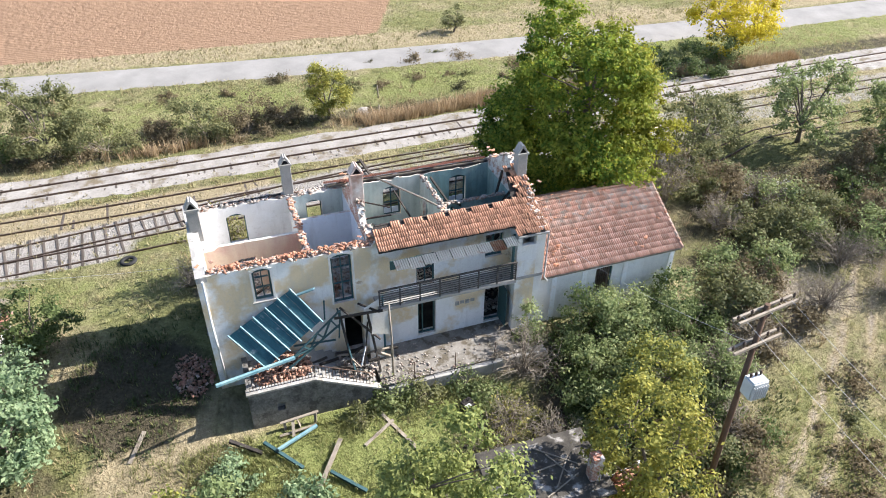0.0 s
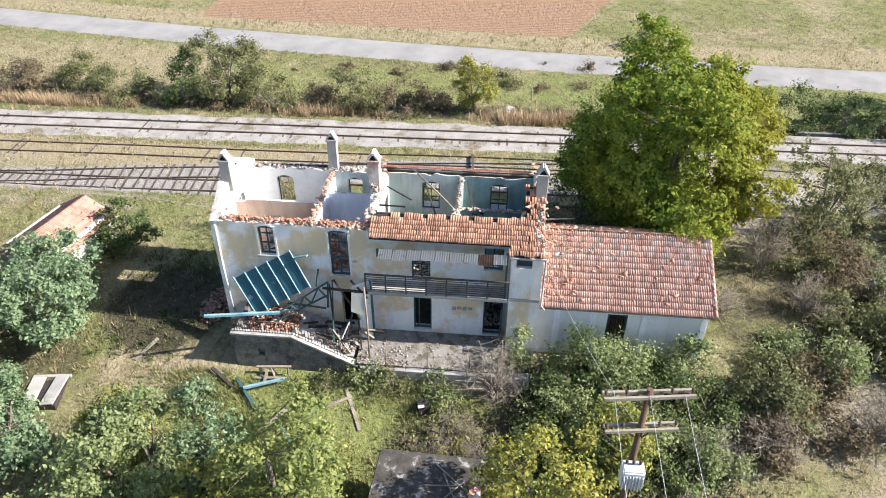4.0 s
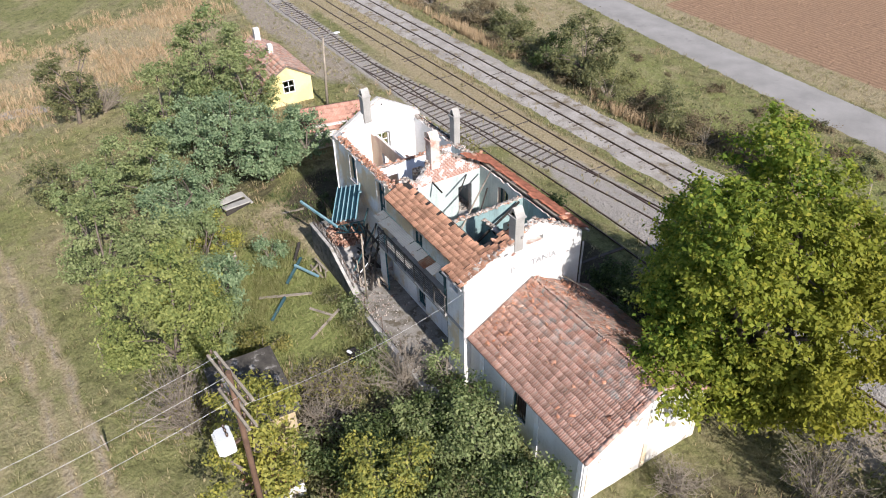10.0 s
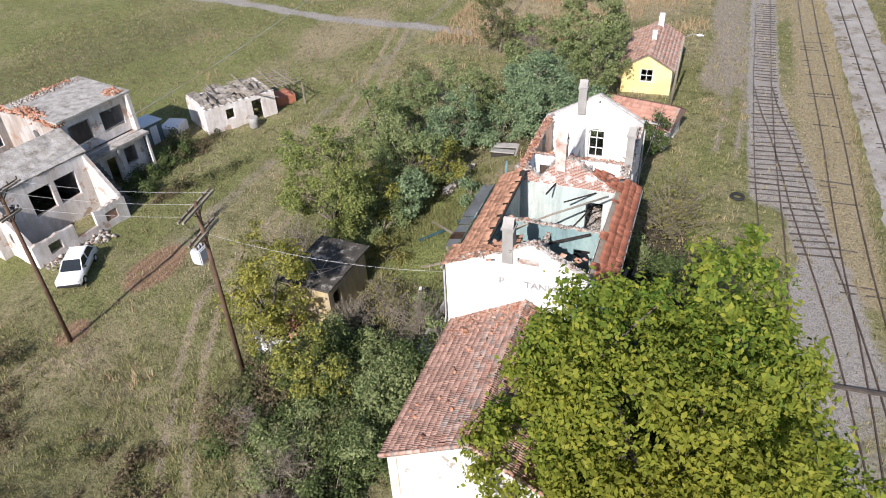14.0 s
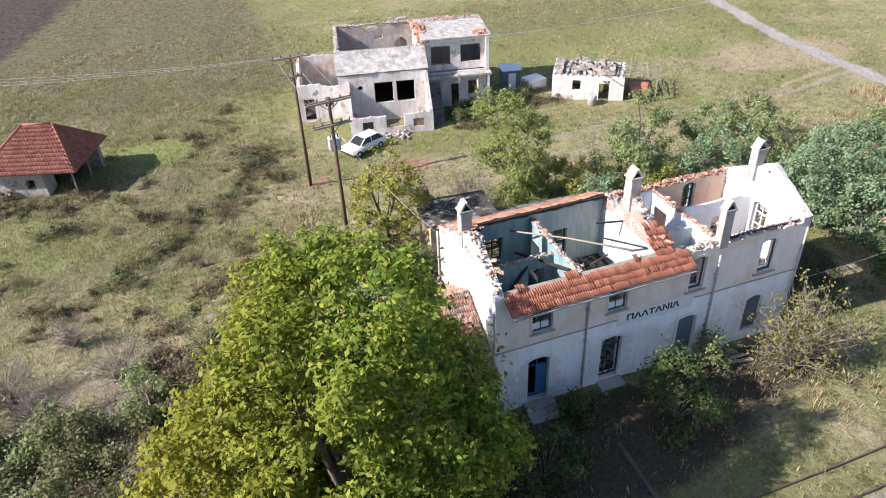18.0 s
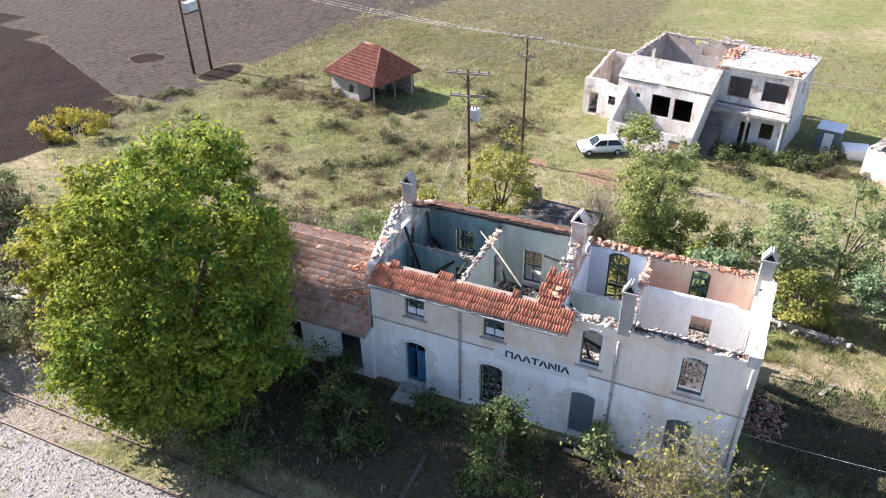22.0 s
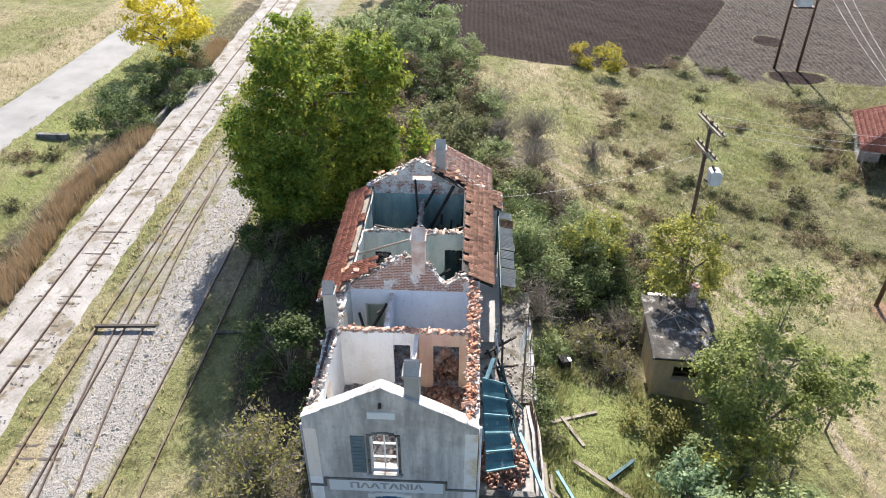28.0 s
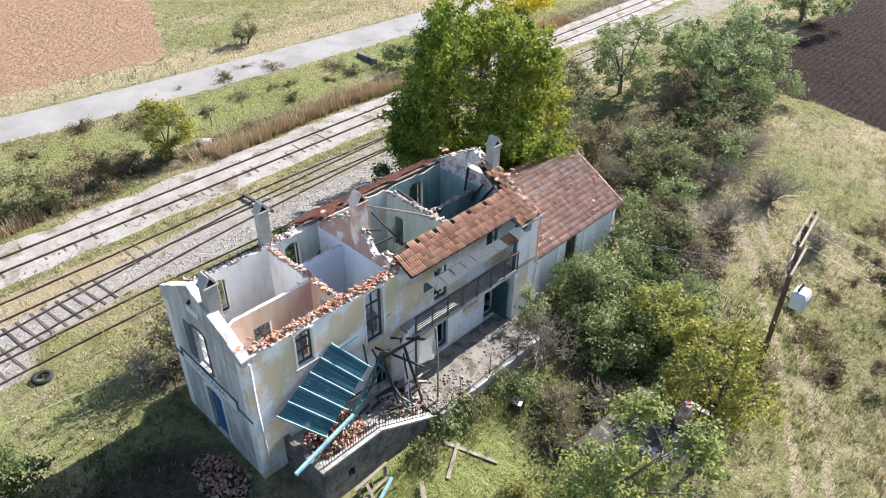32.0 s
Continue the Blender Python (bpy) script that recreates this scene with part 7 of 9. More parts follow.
def ruin_foot(r):
    return (r.uniform(2.4, 7.5), r.normal(0.5, 0.5), 0.15 * r.random() + 0.05)
chunks("rubble", 260, ruin_foot, 0.25, "rubble", ruin, "rubble at the wall foot", 0.5, 72)
def ruin_in(r):
    return (r.uniform(0.5, 8), r.uniform(-13, -6.4), 2.82 + 0.25 * r.random())
chunks("rubble", 400, ruin_in, 0.35, "rubble", ruin, "rubble on the upper floor", 0.5, 73)
for k in range(9):
    bm = bm_new()
    beam(bm, (1.0 + 0.8 * k, -12.8 + 0.5 * (k % 3), 2.9), (0.8 + 0.75 * k + 0.6 * (k % 2), -6.2 - 0.7 * (k % 4), 3.3 + 0.9 * (k % 3)), 0.14)
    part("fallen_beam", bm, "char", ruin)
dish = thing("satellite_dish", "white satellite dish on a short mast", "satellite dish", at=pose(16.2, -35.2, 0.85, 65, 0, 20))
bm = bm_new()
bmesh.ops.create_uvsphere(bm, u_segments=14, v_segments=8, radius=0.5)
bmesh.ops.delete(bm, geom=[v for v in bm.verts if v.co.z > -0.2], context="VERTS")
for v in bm.verts:
    v.co.z = (v.co.z + 0.5) * 0.6
bmesh.ops.solidify(bm, geom=bm.faces[:], thickness=0.02)
part("bowl", bm, "white_paint", dish)
bm = bm_new()
tube(bm, [(0, 0, 0), (0, -0.35, -0.2), (0, -2.6, -1.25)], [0.03, 0.03, 0.03], 6)
part("mast", bm, "pipe", dish)

# ---- small roofless outbuilding ----
sr = thing("ruined_outbuilding", "low white outbuilding with a collapsed roof of poles", "outbuilding", at=pose(-7.2, -33.7, -3.05, 0, 0, 147))
bm = bm_new()
wall(bm, "x", 0, 7.0, -0.3, 0.0, -0.4, ragged(flat(2.5), 0.1, 1), [(2.0, 2.8, 1.0, 2.0, 0), (4.6, 5.6, 0.0, 2.1, 0)], 0.4)
part("wall", bm, "ruin_wall", sr, "white front wall with door and window")
bm = bm_new()
wall(bm, "x", 0, 7.0, 4.2, 4.5, -0.4, ragged(flat(2.3), 0.1, 4), (), 0.4)
part("wall", bm, "ruin_wall", sr)
bm = bm_new()
wall(bm, "y", 0.0, 4.2, 0, 0.3, -0.4, ragged(flat(2.6), 0.1, 8), (), 0.4)
part("wall", bm, "ruin_wall", sr)
bm = bm_new()
wall(bm, "y", 0.0, 4.2, 6.7, 7.0, -0.4, ragged(flat(2.4), 0.1, 8), (), 0.4)
part("wall", bm, "ruin_wall", sr)
r_ = np.random.default_rng(81)
for k in range(16):
    x = 0.2 + 0.6 * k
    bm = bm_new()
    beam(bm, (x, -0.4, 2.55 + 0.1 * r_.random()), (x + r_.normal(0, 0.3), 4.4, 2.6 + r_.normal(0, 0.35) - 0.8 * (k % 4 == 1)), 0.08)
    part("roof_pole", bm, "old_wood", sr)
for k in range(5):
    bm = bm_new()
    beam(bm, (6.8, 0.4 + 0.9 * k, 2.6), (10.4, 0.5 + 0.9 * k, 2.2 + 0.1 * r_.random()), 0.07)
    part("roof_pole", bm, "old_wood", sr)
for x, y in ((10.0, -0.2), (10.2, 4.2)):
    one_box("post", (x, y, -0.2, x + 0.12, y + 0.12, 2.3), "old_wood", sr)
for k in range(8):
    bm = bm_new()
    a = 0.1 + 0.85 * k
    grid = [[bm.verts.new((a + 0.84 * i / 3 + 0.05 * noise.noise((k, i, j * 1.3)), -0.2 + 4.6 * j / 8, 2.62 + 0.30 * noise.noise((a * 0.9 + i * 0.3, j * 0.7, 2.0)) + 0.25 * math.sin(math.pi * j / 8) - 0.35 * (k % 3 == 1))) for j in range(9)] for i in range(4)]
    for i in range(3):
        for j in range(8):
            if noise.noise((k * 1.9 + i, j * 0.9, 4.0)) > -0.18:
                bm.faces.new((grid[i][j], grid[i + 1][j], grid[i + 1][j + 1], grid[i][j + 1]))
    bmesh.ops.delete(bm, geom=[v_ for v_ in bm.verts if not v_.link_faces], context="VERTS")
    bmesh.ops.recalc_face_normals(bm, faces=bm.faces)
    bmesh.ops.solidify(bm, geom=bm.faces[:], thickness=0.07)
    part("roof_panel", bm, "mud_roof", sr, "sagging grey broken reed-and-mud roof panel")
one_box("red_cart", (7.6, 0.8, 0.1, 9.6, 2.8, 1.0), "tile_new", sr, "rusty red metal bin under the lean-to", 0.05)
bar2 = thing("metal_barrel", "pale dented barrel in front of the outbuilding", "barrel", at=pose(-9.9, -30.4, hz1(-9.9, -30.4)))
bm = bm_new()
tube(bm, [(0, 0, 0), (0, 0, 0.05), (0, 0, 0.5), (0, 0, 0.55), (0, 0, 1.0)], [0.42, 0.45, 0.44, 0.46, 0.44], 14)
part("drum", bm, "concrete", bar2)
ks = thing("tin_kiosk", "small blue-grey tin privy with a rusty roof", "kiosk", at=pose(-4.6, -38.2, -3.1, 0, 0, -12))
bm = bm_new()
box(bm, -0.9, -0.9, 0, 0.9, 0.9, 2.1)
part("cabin", bm, "board", ks)
one_box("roof", (-1.05, -1.05, 2.102, 1.05, 1.05, 2.18), "zinc", ks)
one_box("door", (-0.4, 0.9, 0.1, 0.35, 0.94, 1.8), "zinc", ks)
cw = thing("white_crate", "white panel box beside the privy", "crate", at=pose(-6.8, -37.2, -3.1, 0, 0, 10))
one_box("box", (-1.1, -0.9, 0, 1.1, 0.9, 1.0), "white_paint", cw, bevel=0.03)

# ---- parked car ----
car = thing("car", "parked white hatchback with dark windows", "car", at=pose(13.5, -29.7, hz1(13.5, -29.7), 0, 0, 27))
bm = bm_new()
prof = [(-2.0, 0.28), (-2.02, 0.62), (-1.9, 0.86), (-1.0, 0.93), (-0.95, 0.93), (1.95, 0.88), (2.02, 0.62), (2.0, 0.3)]
for s in (0,):
    L = [bm.verts.new((x, -0.8, z)) for x, z in prof]
    R = [bm.verts.new((x, 0.8, z)) for x, z in prof]
    n = len(prof)
    bm.faces.new(L)
    bm.faces.new(R[::-1])
    for i in range(n):
        bm.faces.new((L[(i + 1) % n], L[i], R[i], R[(i + 1) % n]))
bmesh.ops.recalc_face_normals(bm, faces=bm.faces)
bmesh.ops.bevel(bm, geom=[e for e in bm.edges if e.calc_length() > 0.5], offset=0.06, segments=2, affect="EDGES")
for f in bm.faces:
    f.smooth = True
body = part("body", bm, "car_white", car)
bm = bm_new()
hexa(bm, [(-1.75, -0.74, 0.9), (1.0, -0.74, 0.9), (1.0, 0.74, 0.9), (-1.75, 0.74, 0.9), (-1.25, -0.58, 1.36), (0.3, -0.58, 1.38), (0.3, 0.58, 1.38), (-1.25, 0.58, 1.36)])
part("glazing", bm, "dark_glass", car, "dark side and front glass")
bm = bm_new()
hexa(bm, [(-1.3, -0.6, 1.361), (0.32, -0.6, 1.381), (0.32, 0.6, 1.381), (-1.3, 0.6, 1.361), (-1.22, -0.54, 1.41), (0.24, -0.54, 1.42), (0.24, 0.54, 1.42), (-1.22, 0.54, 1.41)])
part("roof", bm, "car_white", car)
for s in (-1, 1):
    bm = bm_new()
    for a, b in (((1.0, 0.75 * s, 0.9), (0.3, 0.59 * s, 1.39)), ((-0.3, 0.752 * s, 0.9), (-0.35, 0.592 * s, 1.39)), ((-1.75, 0.75 * s, 0.9), (-1.25, 0.59 * s, 1.38))):
        beam(bm, a, b, 0.07)
    part("pillar", bm, "car_white", car)
    one_box("headlight", (2.0, s * 0.55 - 0.16, 0.6, 2.04, s * 0.55 + 0.16, 0.76), "galv", car, "clear headlight")
    one_box("mirror", (0.6, s * 0.86 - 0.08, 0.92, 0.72, s * 0.86 + 0.08, 1.04), "rubber", car)
    for x in (-1.25, 1.25):
        bm = bm_new()
        tube(bm, [(x, s * 0.66, 0.29), (x, s * 0.83, 0.29)], [0.29, 0.29], 16)
        w_ = part("wheel", bm, "rubber", car)
        bm = bm_new()
        tube(bm, [(x, s * 0.83, 0.29), (x, s * 0.84, 0.29)], [0.17, 0.16], 12)
        part("rim", bm, "galv", w_)
one_box("bumper", (2.0, -0.75, 0.34, 2.09, 0.75, 0.5), "rubber", car, bevel=0.02)

# ---- stone barn with a hipped tile roof ----
barn = thing("stone_barn", "small stone barn with a red hipped tile roof and open porch", "barn", at=pose(39.6, -35.4, -3.05, 0, 0, 161.5))
# local x runs along the front towards the ditch side, local y to the back
bm = bm_new()
wall(bm, "x", -3.4, 0.9, -2.8, -2.4, -0.4, flat(2.35), [(-0.6, 0.1, 0.8, 1.6, 0)], 0.4)
wall(bm, "x", -3.4, 3.4, 2.4, 2.8, -0.4, flat(2.35), (), 0.4)
wall(bm, "y", -2.4, 2.4, -3.4, -3.0, -0.4, flat(2.35), (), 0.4)
wall(bm, "y", -2.4, 2.4, 0.5, 0.9, -0.4, flat(2.35), [(-1.2, 0.0, 0.0, 2.0, 0)], 0.4)
part("wall", bm, "stone_wall", barn, "rough pale stone walls")
for y in (-2.9, 0.0, 2.7):
    bm = bm_new()
    tube(bm, [(3.4, y, -0.3), (3.4, y, 2.35)], [0.09, 0.08], 6)
    part("post", bm, "old_wood", barn)
bm = bm_new()
c = [(-4.0, -3.4, 2.35), (4.0, -3.4, 2.35), (4.0, 3.4, 2.35), (-4.0, 3.4, 2.35)]
r0, r1 = (-0.8, 0, 5.2), (1.6, 0, 5.2)
v = [bm.verts.new(p) for p in c + [r0, r1]]
for f in ((0, 1, 5, 4), (1, 2, 5), (2, 3, 4, 5), (3, 0, 4), (3, 2, 1, 0)):
    bm.faces.new([v[i] for i in f])
broof = part("roof", bm, "tile_red", barn, "red hipped tile roof")


def roof_tiles(parent, a, b, c0, c1, mat, n_rows):
    """Tile courses between the eave a-b and the upper edge c0-c1, in one mesh."""
    a, b, c0, c1 = (Vector(p) for p in (a, b, c0, c1))
    vs, qs = [], []
    nrm = (b - a).cross(c0 - a).normalized()
    if (c1 - c0).length > 0.1 or True:
        for j in range(n_rows):
            f = j / n_rows
            p, q = a.lerp(c0, f), b.lerp(c1, f)
            m = int((q - p).length / 0.235)
            for i in range(m):
                ax = (q - p).normalized()
                ux = nrm.cross(ax)
                o = p + ax * (0.1175 + 0.235 * i) + nrm * 0.03
                k = len(vs) * len(TILE_V)
                vs.append(TILE_V @ np.array([ax, ux, nrm]) + np.array(o))
                qs.append(TILE_Q + k)
    ob = link("tile_field", mesh_np("tile_field", np.concatenate(vs), np.concatenate(qs)), mat, parent)
    ob["kind"] = "stuff"


roof_tiles(broof, c[0], c[1], r0, r1, "tile_red", 12)
roof_tiles(broof, c[1], c[2], r1, r1, "tile_red", 11)
roof_tiles(broof, c[2], c[3], r1, r0, "tile_red", 12)
roof_tiles(broof, c[3], c[0], r0, r0, "tile_red", 11)
for a, b in ((c[0], r0), (c[1], r1), (c[2], r1), (c[3], r0), (r0, r1)):
    bm = bm_new()
    tube(bm, [Vector(a) + Vector((0, 0, 0.05)), Vector(b) + Vector((0, 0, 0.06))], [0.11, 0.11], 6)
    part("ridge_tile", bm, "tile_red", broof)

# ---- yellow cottage and tiled outbuilding to the west ----
cot = thing("yellow_cottage", "yellow plastered cottage with an old clay tile roof", "cottage")
bm = bm_new()
wall(bm, "y", 1.9, 6.1, -20.0, -19.7, -0.4, lambda a: 3.3 - 0.55 * abs(a - 4.0), [(3.45, 4.55, 0.9, 2.1, 0)], 0.4)
wall(bm, "y", 1.9, 6.1, -28.3, -28.0, -0.4, lambda a: 3.3 - 0.55 * abs(a - 4.0), (), 0.4)
wall(bm, "x", -28.0, -20.0, 1.9, 2.2, -0.4, flat(2.2), [(-26, -25, 0.9, 1.9, 0)], 0.6)
wall(bm, "x", -28.0, -20.0, 5.8, 6.1, -0.4, flat(2.2), [(-24, -23, 0.0, 1.9, 0), (-22.2, -21.2, 0.8, 1.8, 0)], 0.6)
part("wall", bm, "yellow_wall", cot, "bright yellow plaster walls")
joinery("window", "y", -19.8, 3.45, 4.55, 0.9, 2.1, "in_white", cot, (0.5,), (0.5,), 0.08, 0.08, "white window frame")
bm = bm_new()
for y0, y1 in ((1.6, 4.0), (6.4, 4.0)):
    p = [(-28.5, y0, 2.03), (-19.5, y0, 2.03), (-19.5, y1, 3.36), (-28.5, y1, 3.36)]
    hexa(bm, p + [(a, b, z + 0.06) for a, b, z in p])
bmesh.ops.recalc_face_normals(bm, faces=bm.faces)
crf = part("roof", bm, "old_wood", cot, "weathered clay tile roof")
roof_tiles(crf, (-28.5, 1.6, 2.1), (-19.5, 1.6, 2.1), (-28.5, 4.0, 3.43), (-19.5, 4.0, 3.43), "tile_mass", 8)
roof_tiles(crf, (-19.5, 6.4, 2.1), (-28.5, 6.4, 2.1), (-19.5, 4.0, 3.43), (-28.5, 4.0, 3.43), "tile_mass", 8)
one_box("chimney", (-27.5, 3.9, 3.2, -27.0, 4.4, 4.5), "wall_east", cot, "pale chimney")
one_box("chimney", (-23.6, 3.8, 3.2, -23.2, 4.2, 4.2), "wall_east", cot)
ob_ = thing("tiled_outbuilding", "low outbuilding with a broken faded red tile roof", "outbuilding", at=pose(-12.0, 4.8, -0.15, 0, 0, -12))
bm = bm_new()
wall(bm, "x", -1.8, 1.8, -2.4, -2.15, -0.4, flat(1.7), (), 0.6)
wall(bm, "x", -1.8, 1.8, 2.15, 2.4, -0.4, flat(1.7), [(-0.4, 0.5, 0, 1.5, 0)], 0.6)
wall(bm, "y", -2.15, 2.15, 1.55, 1.8, -0.4, lambda a: 2.0, (), 0.6)
wall(bm, "y", -2.15, 2.15, -1.8, -1.55, -0.4, lambda a: 2.0, (), 0.6)
part("wall", bm, "ruin_wall", ob_)
bm = bm_new()
pts = [(-2.1, -2.7, 1.65), (2.1, -2.7, 1.65), (2.1, 2.7, 1.65), (-2.1, 2.7, 1.65), (0, -2.7, 2.75), (0, 2.7, 2.75)]
v = [bm.verts.new(p) for p in pts]
for f in ((0, 4, 5, 3), (1, 2, 5, 4), (0, 1, 4), (2, 3, 5), (3, 2, 1, 0)):
    bm.faces.new([v[i] for i in f])
orf = part("roof", bm, "tile_mass", ob_, "faded pink-red tile roof")
roof_tiles(orf, pts[3], pts[0], pts[5], pts[4], "tile_pink", 6)
roof_tiles(orf, pts[1], pts[2], pts[4], pts[5], "tile_pink", 6)
lp = thing("lamp_post", "leaning concrete lamp post with a bent arm", "street lamp", at=pose(-17.4, 6.4, -0.15))
bm = bm_new()
tube(bm, [(0, 0, -0.2), (0.1, 0.15, 3.0), (0.2, 0.3, 6.2)], [0.13, 0.11, 0.08], 8)
part("pole", bm, "old_wood", lp)
bm = bm_new()
tube(bm, [(0.2, 0.3, 6.1), (0.4, 0.9, 6.5), (0.45, 1.3, 6.5)], [0.03, 0.03, 0.03], 6)
part("arm", bm, "pipe", lp)
bm = bm_new()
tube(bm, [(0.45, 1.2, 6.46), (0.45, 1.4, 6.46), (0.45, 1.75, 6.44)], [0.06, 0.12, 0.05], 8)
part("lamp_head", bm, "galv", lp, "pale lamp head")

# ---- beyond the rails ----
cv = thing("culvert", "concrete culvert headwall beside the road", "culvert", kind="structure")
one_box("headwall", (35.2, 33.4, -2.0, 35.6, 36.0, -0.2), "rough_render", cv, bevel=0.03)
one_box("headwall", (43.5, 27.6, -2.0, 38.5, 27.9, -0.55), "rough_render", cv, bevel=0.03)
br = thing("ditch_bridge", "small concrete ditch crossing with a pipe rail", "bridge", kind="structure")
one_box("deck", (36.6, 6.2, -0.9, 41.4, 8.0, -0.6), "concrete", br)
one_box("wing_wall", (37.4, 4.0, -2.2, 37.7, 6.19, -0.6), "concrete", br)
for x in (37.0, 39.0, 41.0):
    bm = bm_new()
    tube(bm, [(x, 6.3, -0.6), (x, 6.3, 0.35)], [0.04, 0.04], 6)
    part("rail_post", bm, "pipe", br)
bm = bm_new()
tube(bm, [(36.8, 6.3, 0.35), (41.2, 6.3, 0.35)], [0.035, 0.035], 6)
part("handrail", bm, "pipe", br)
r_ = np.random.default_rng(91)
for x, y in ((15.7, 28.3), (16.7, 32.3), (-8.0, 28.4), (29.0, 28.2), (-2.0, -16.0), (-6.5, -14.8), (1.5, -16.6), (-11.0, -13.4), (5.2, -14.6), (8.6, -17.6), (31.5, -1.0), (33.6, -0.4)):
    p = thing("fence_post", "weathered leaning wooden fence post", "post", "fence posts")
    bm = bm_new()
    z = hz1(x, y)
    tube(bm, [(x, y, z - 0.2), (x + r_.normal(0, 0.06), y + r_.normal(0, 0.06), z + 1.2)], [0.07, 0.055], 6)
    part("stake", bm, "old_wood", p)
bl = thing("wooden_crate", "small dark wooden platform by the rails", "crate", at=pose(15.2, 28.4, hz1(15.2, 28.4), 0, 0, 30))
one_box("deck", (-0.7, -0.5, -0.1, 0.7, 0.5, 0.35), "old_wood", bl, bevel=0.02)
rk = thing("boulder", "weathered grey boulder on the bank", "rock", at=pose(14.8, 29.8, hz1(14.8, 29.8)))
bm = bm_new()
bmesh.ops.create_icosphere(bm, subdivisions=2, radius=0.7)
for v in bm.verts:
    v.co *= 1 + 0.25 * noise.noise(v.co * 1.7)
    v.co.z *= 0.6
part("rock", bm, "stone_wall", rk)
ty = thing("scrap_tyre", "black worn tyre lying in the grass", "tyre", at=pose(-4.3, 12.2, hz1(-4.3, 12.2) + 0.02))
bm = bm_new()
R_, n_, m_ = 0.38, 18, 8
ring = [[bm.verts.new(((R_ + 0.13 * math.cos(b)) * math.cos(a), (R_ + 0.13 * math.cos(b)) * math.sin(a), 0.1 + 0.1 * math.sin(b))) for b in [k * math.tau / m_ for k in range(m_)]] for a in [k * math.tau / n_ for k in range(n_)]]
for i in range(n_):
    for j in range(m_):
        bm.faces.new((ring[i][j], ring[(i + 1) % n_][j], ring[(i + 1) % n_][(j + 1) % m_], ring[i][(j + 1) % m_])).smooth = True
part("tread", bm, "rubber", ty)

# ---- trees and shrubs ----
def leaf_quads(centres, out, size, r, droop=0.3):
    """A pointed leaf spray at each centre, facing mostly out and up."""
    n = len(centres)
    nrm = out * 0.8 + r.normal(0, 0.6, (n, 3)) + np.array([0, 0, 0.5])
    nrm /= np.linalg.norm(nrm, axis=1, keepdims=True) + 1e-9
    a = np.cross(nrm, r.normal(0, 1, (n, 3)))
    a /= np.linalg.norm(a, axis=1, keepdims=True) + 1e-9
    b = np.cross(nrm, a)
    s = size * (0.5 + 0.9 * r.random((n, 1)))
    v = np.stack([centres - a * s * 0.5, centres - b * s * 0.28 - nrm * s * droop * 0.2, centres + a * s * 0.5 - nrm * s * droop * 0.5, centres + b * s * 0.28], 1)
    return v.reshape(-1, 3), np.arange(4 * n).reshape(n, 4)


def uneven(d, seed, depth):
    """How far a crown reaches in direction d: lobed and notched."""
    out = []
    for x, y, z in d:
        v = noise.noise((x * 1.5 + seed, y * 1.5, z * 1.5)) + 0.7 * noise.noise((x * 3.3, y * 3.3 + seed, z * 3.3))
        out.append(1.0 + depth * v)
    return np.array(out)[:, None]


def spray_points(r, n, h, base, rad, seed, depth=0.45, fill=2.0, wide=0.42):
    """Places of leaf sprays in a crown from height base to h, widest at the share wide of it."""
    d = r.normal(0, 1, (n, 3))
    d /= np.linalg.norm(d, axis=1, keepdims=True)
    f = r.random((n, 1)) ** (1.0 / fill)
    p = d * f * uneven(d, seed, depth)
    zc = base + (h - base) * wide
    zz = np.where(p[:, 2] > 0, zc + p[:, 2] * (h - zc), zc + p[:, 2] * (zc - base))
    return np.stack([p[:, 0] * rad, p[:, 1] * rad, zz], 1), d


def lobed_points(r, n, h, base, rx, ry, seed, lobes, lobe, depth=0.3, wide=0.42):
    """Places of leaf sprays on the outer sides of rounded boughs that stand out from the crown, with gaps between them."""
    i = np.arange(lobes) + 0.5
    zz = 1 - 2 * i / lobes
    a = i * 2.39996 + r.random() * 6.28
    q = np.sqrt(1 - zz * zz)
    d = np.stack([np.cos(a) * q, np.sin(a) * q, zz], 1) + r.normal(0, 0.16, (lobes, 3))
    d /= np.linalg.norm(d, axis=1, keepdims=True)
    c = d * (0.46 + 0.36 * r.random((lobes, 1))) * uneven(d, seed, depth)
    big = lobe * (0.55 + 0.9 * r.random((lobes, 1)))
    k = r.choice(lobes, n, p=(big[:, 0] ** 2) / (big ** 2).sum())
    e = r.normal(0, 1, (n, 3))
    e = e / np.linalg.norm(e, axis=1, keepdims=True) + d[k] * 0.75
    e /= np.linalg.norm(e, axis=1, keepdims=True)
    p = c[k] + e * big[k] * (0.45 + 0.55 * np.sqrt(r.random((n, 1))))
    zc = base + (h - base) * wide
    z = np.where(p[:, 2] > 0, zc + p[:, 2] * (h - zc), zc + p[:, 2] * (zc - base))
    return np.stack([p[:, 0] * rx, p[:, 1] * ry, z], 1), e


def spray_mesh(name, pts, dirs, count, size, sigma, r):
    """Leaves gathered round the sprays, hanging a little outwards."""
    n = len(pts)
    weight = 0.35 + r.random(n)
    k = r.choice(n, count, p=weight / weight.sum())
    sg = sigma * (0.6 + 0.8 * r.random((n, 1)))[k]
    off = r.normal(0, 1, (count, 3)) * sg * np.array([1.0, 1.0, 0.6])
    along = dirs[k] * r.normal(0, 1, (count, 1)) * sg * 0.9
    out = off / (np.linalg.norm(off, axis=1, keepdims=True) + 1e-6) * 0.6 + dirs[k] * 0.6
    v, q = leaf_quads(pts[k] + off + along, out, size, r)
    return mesh_np(name, v, q)


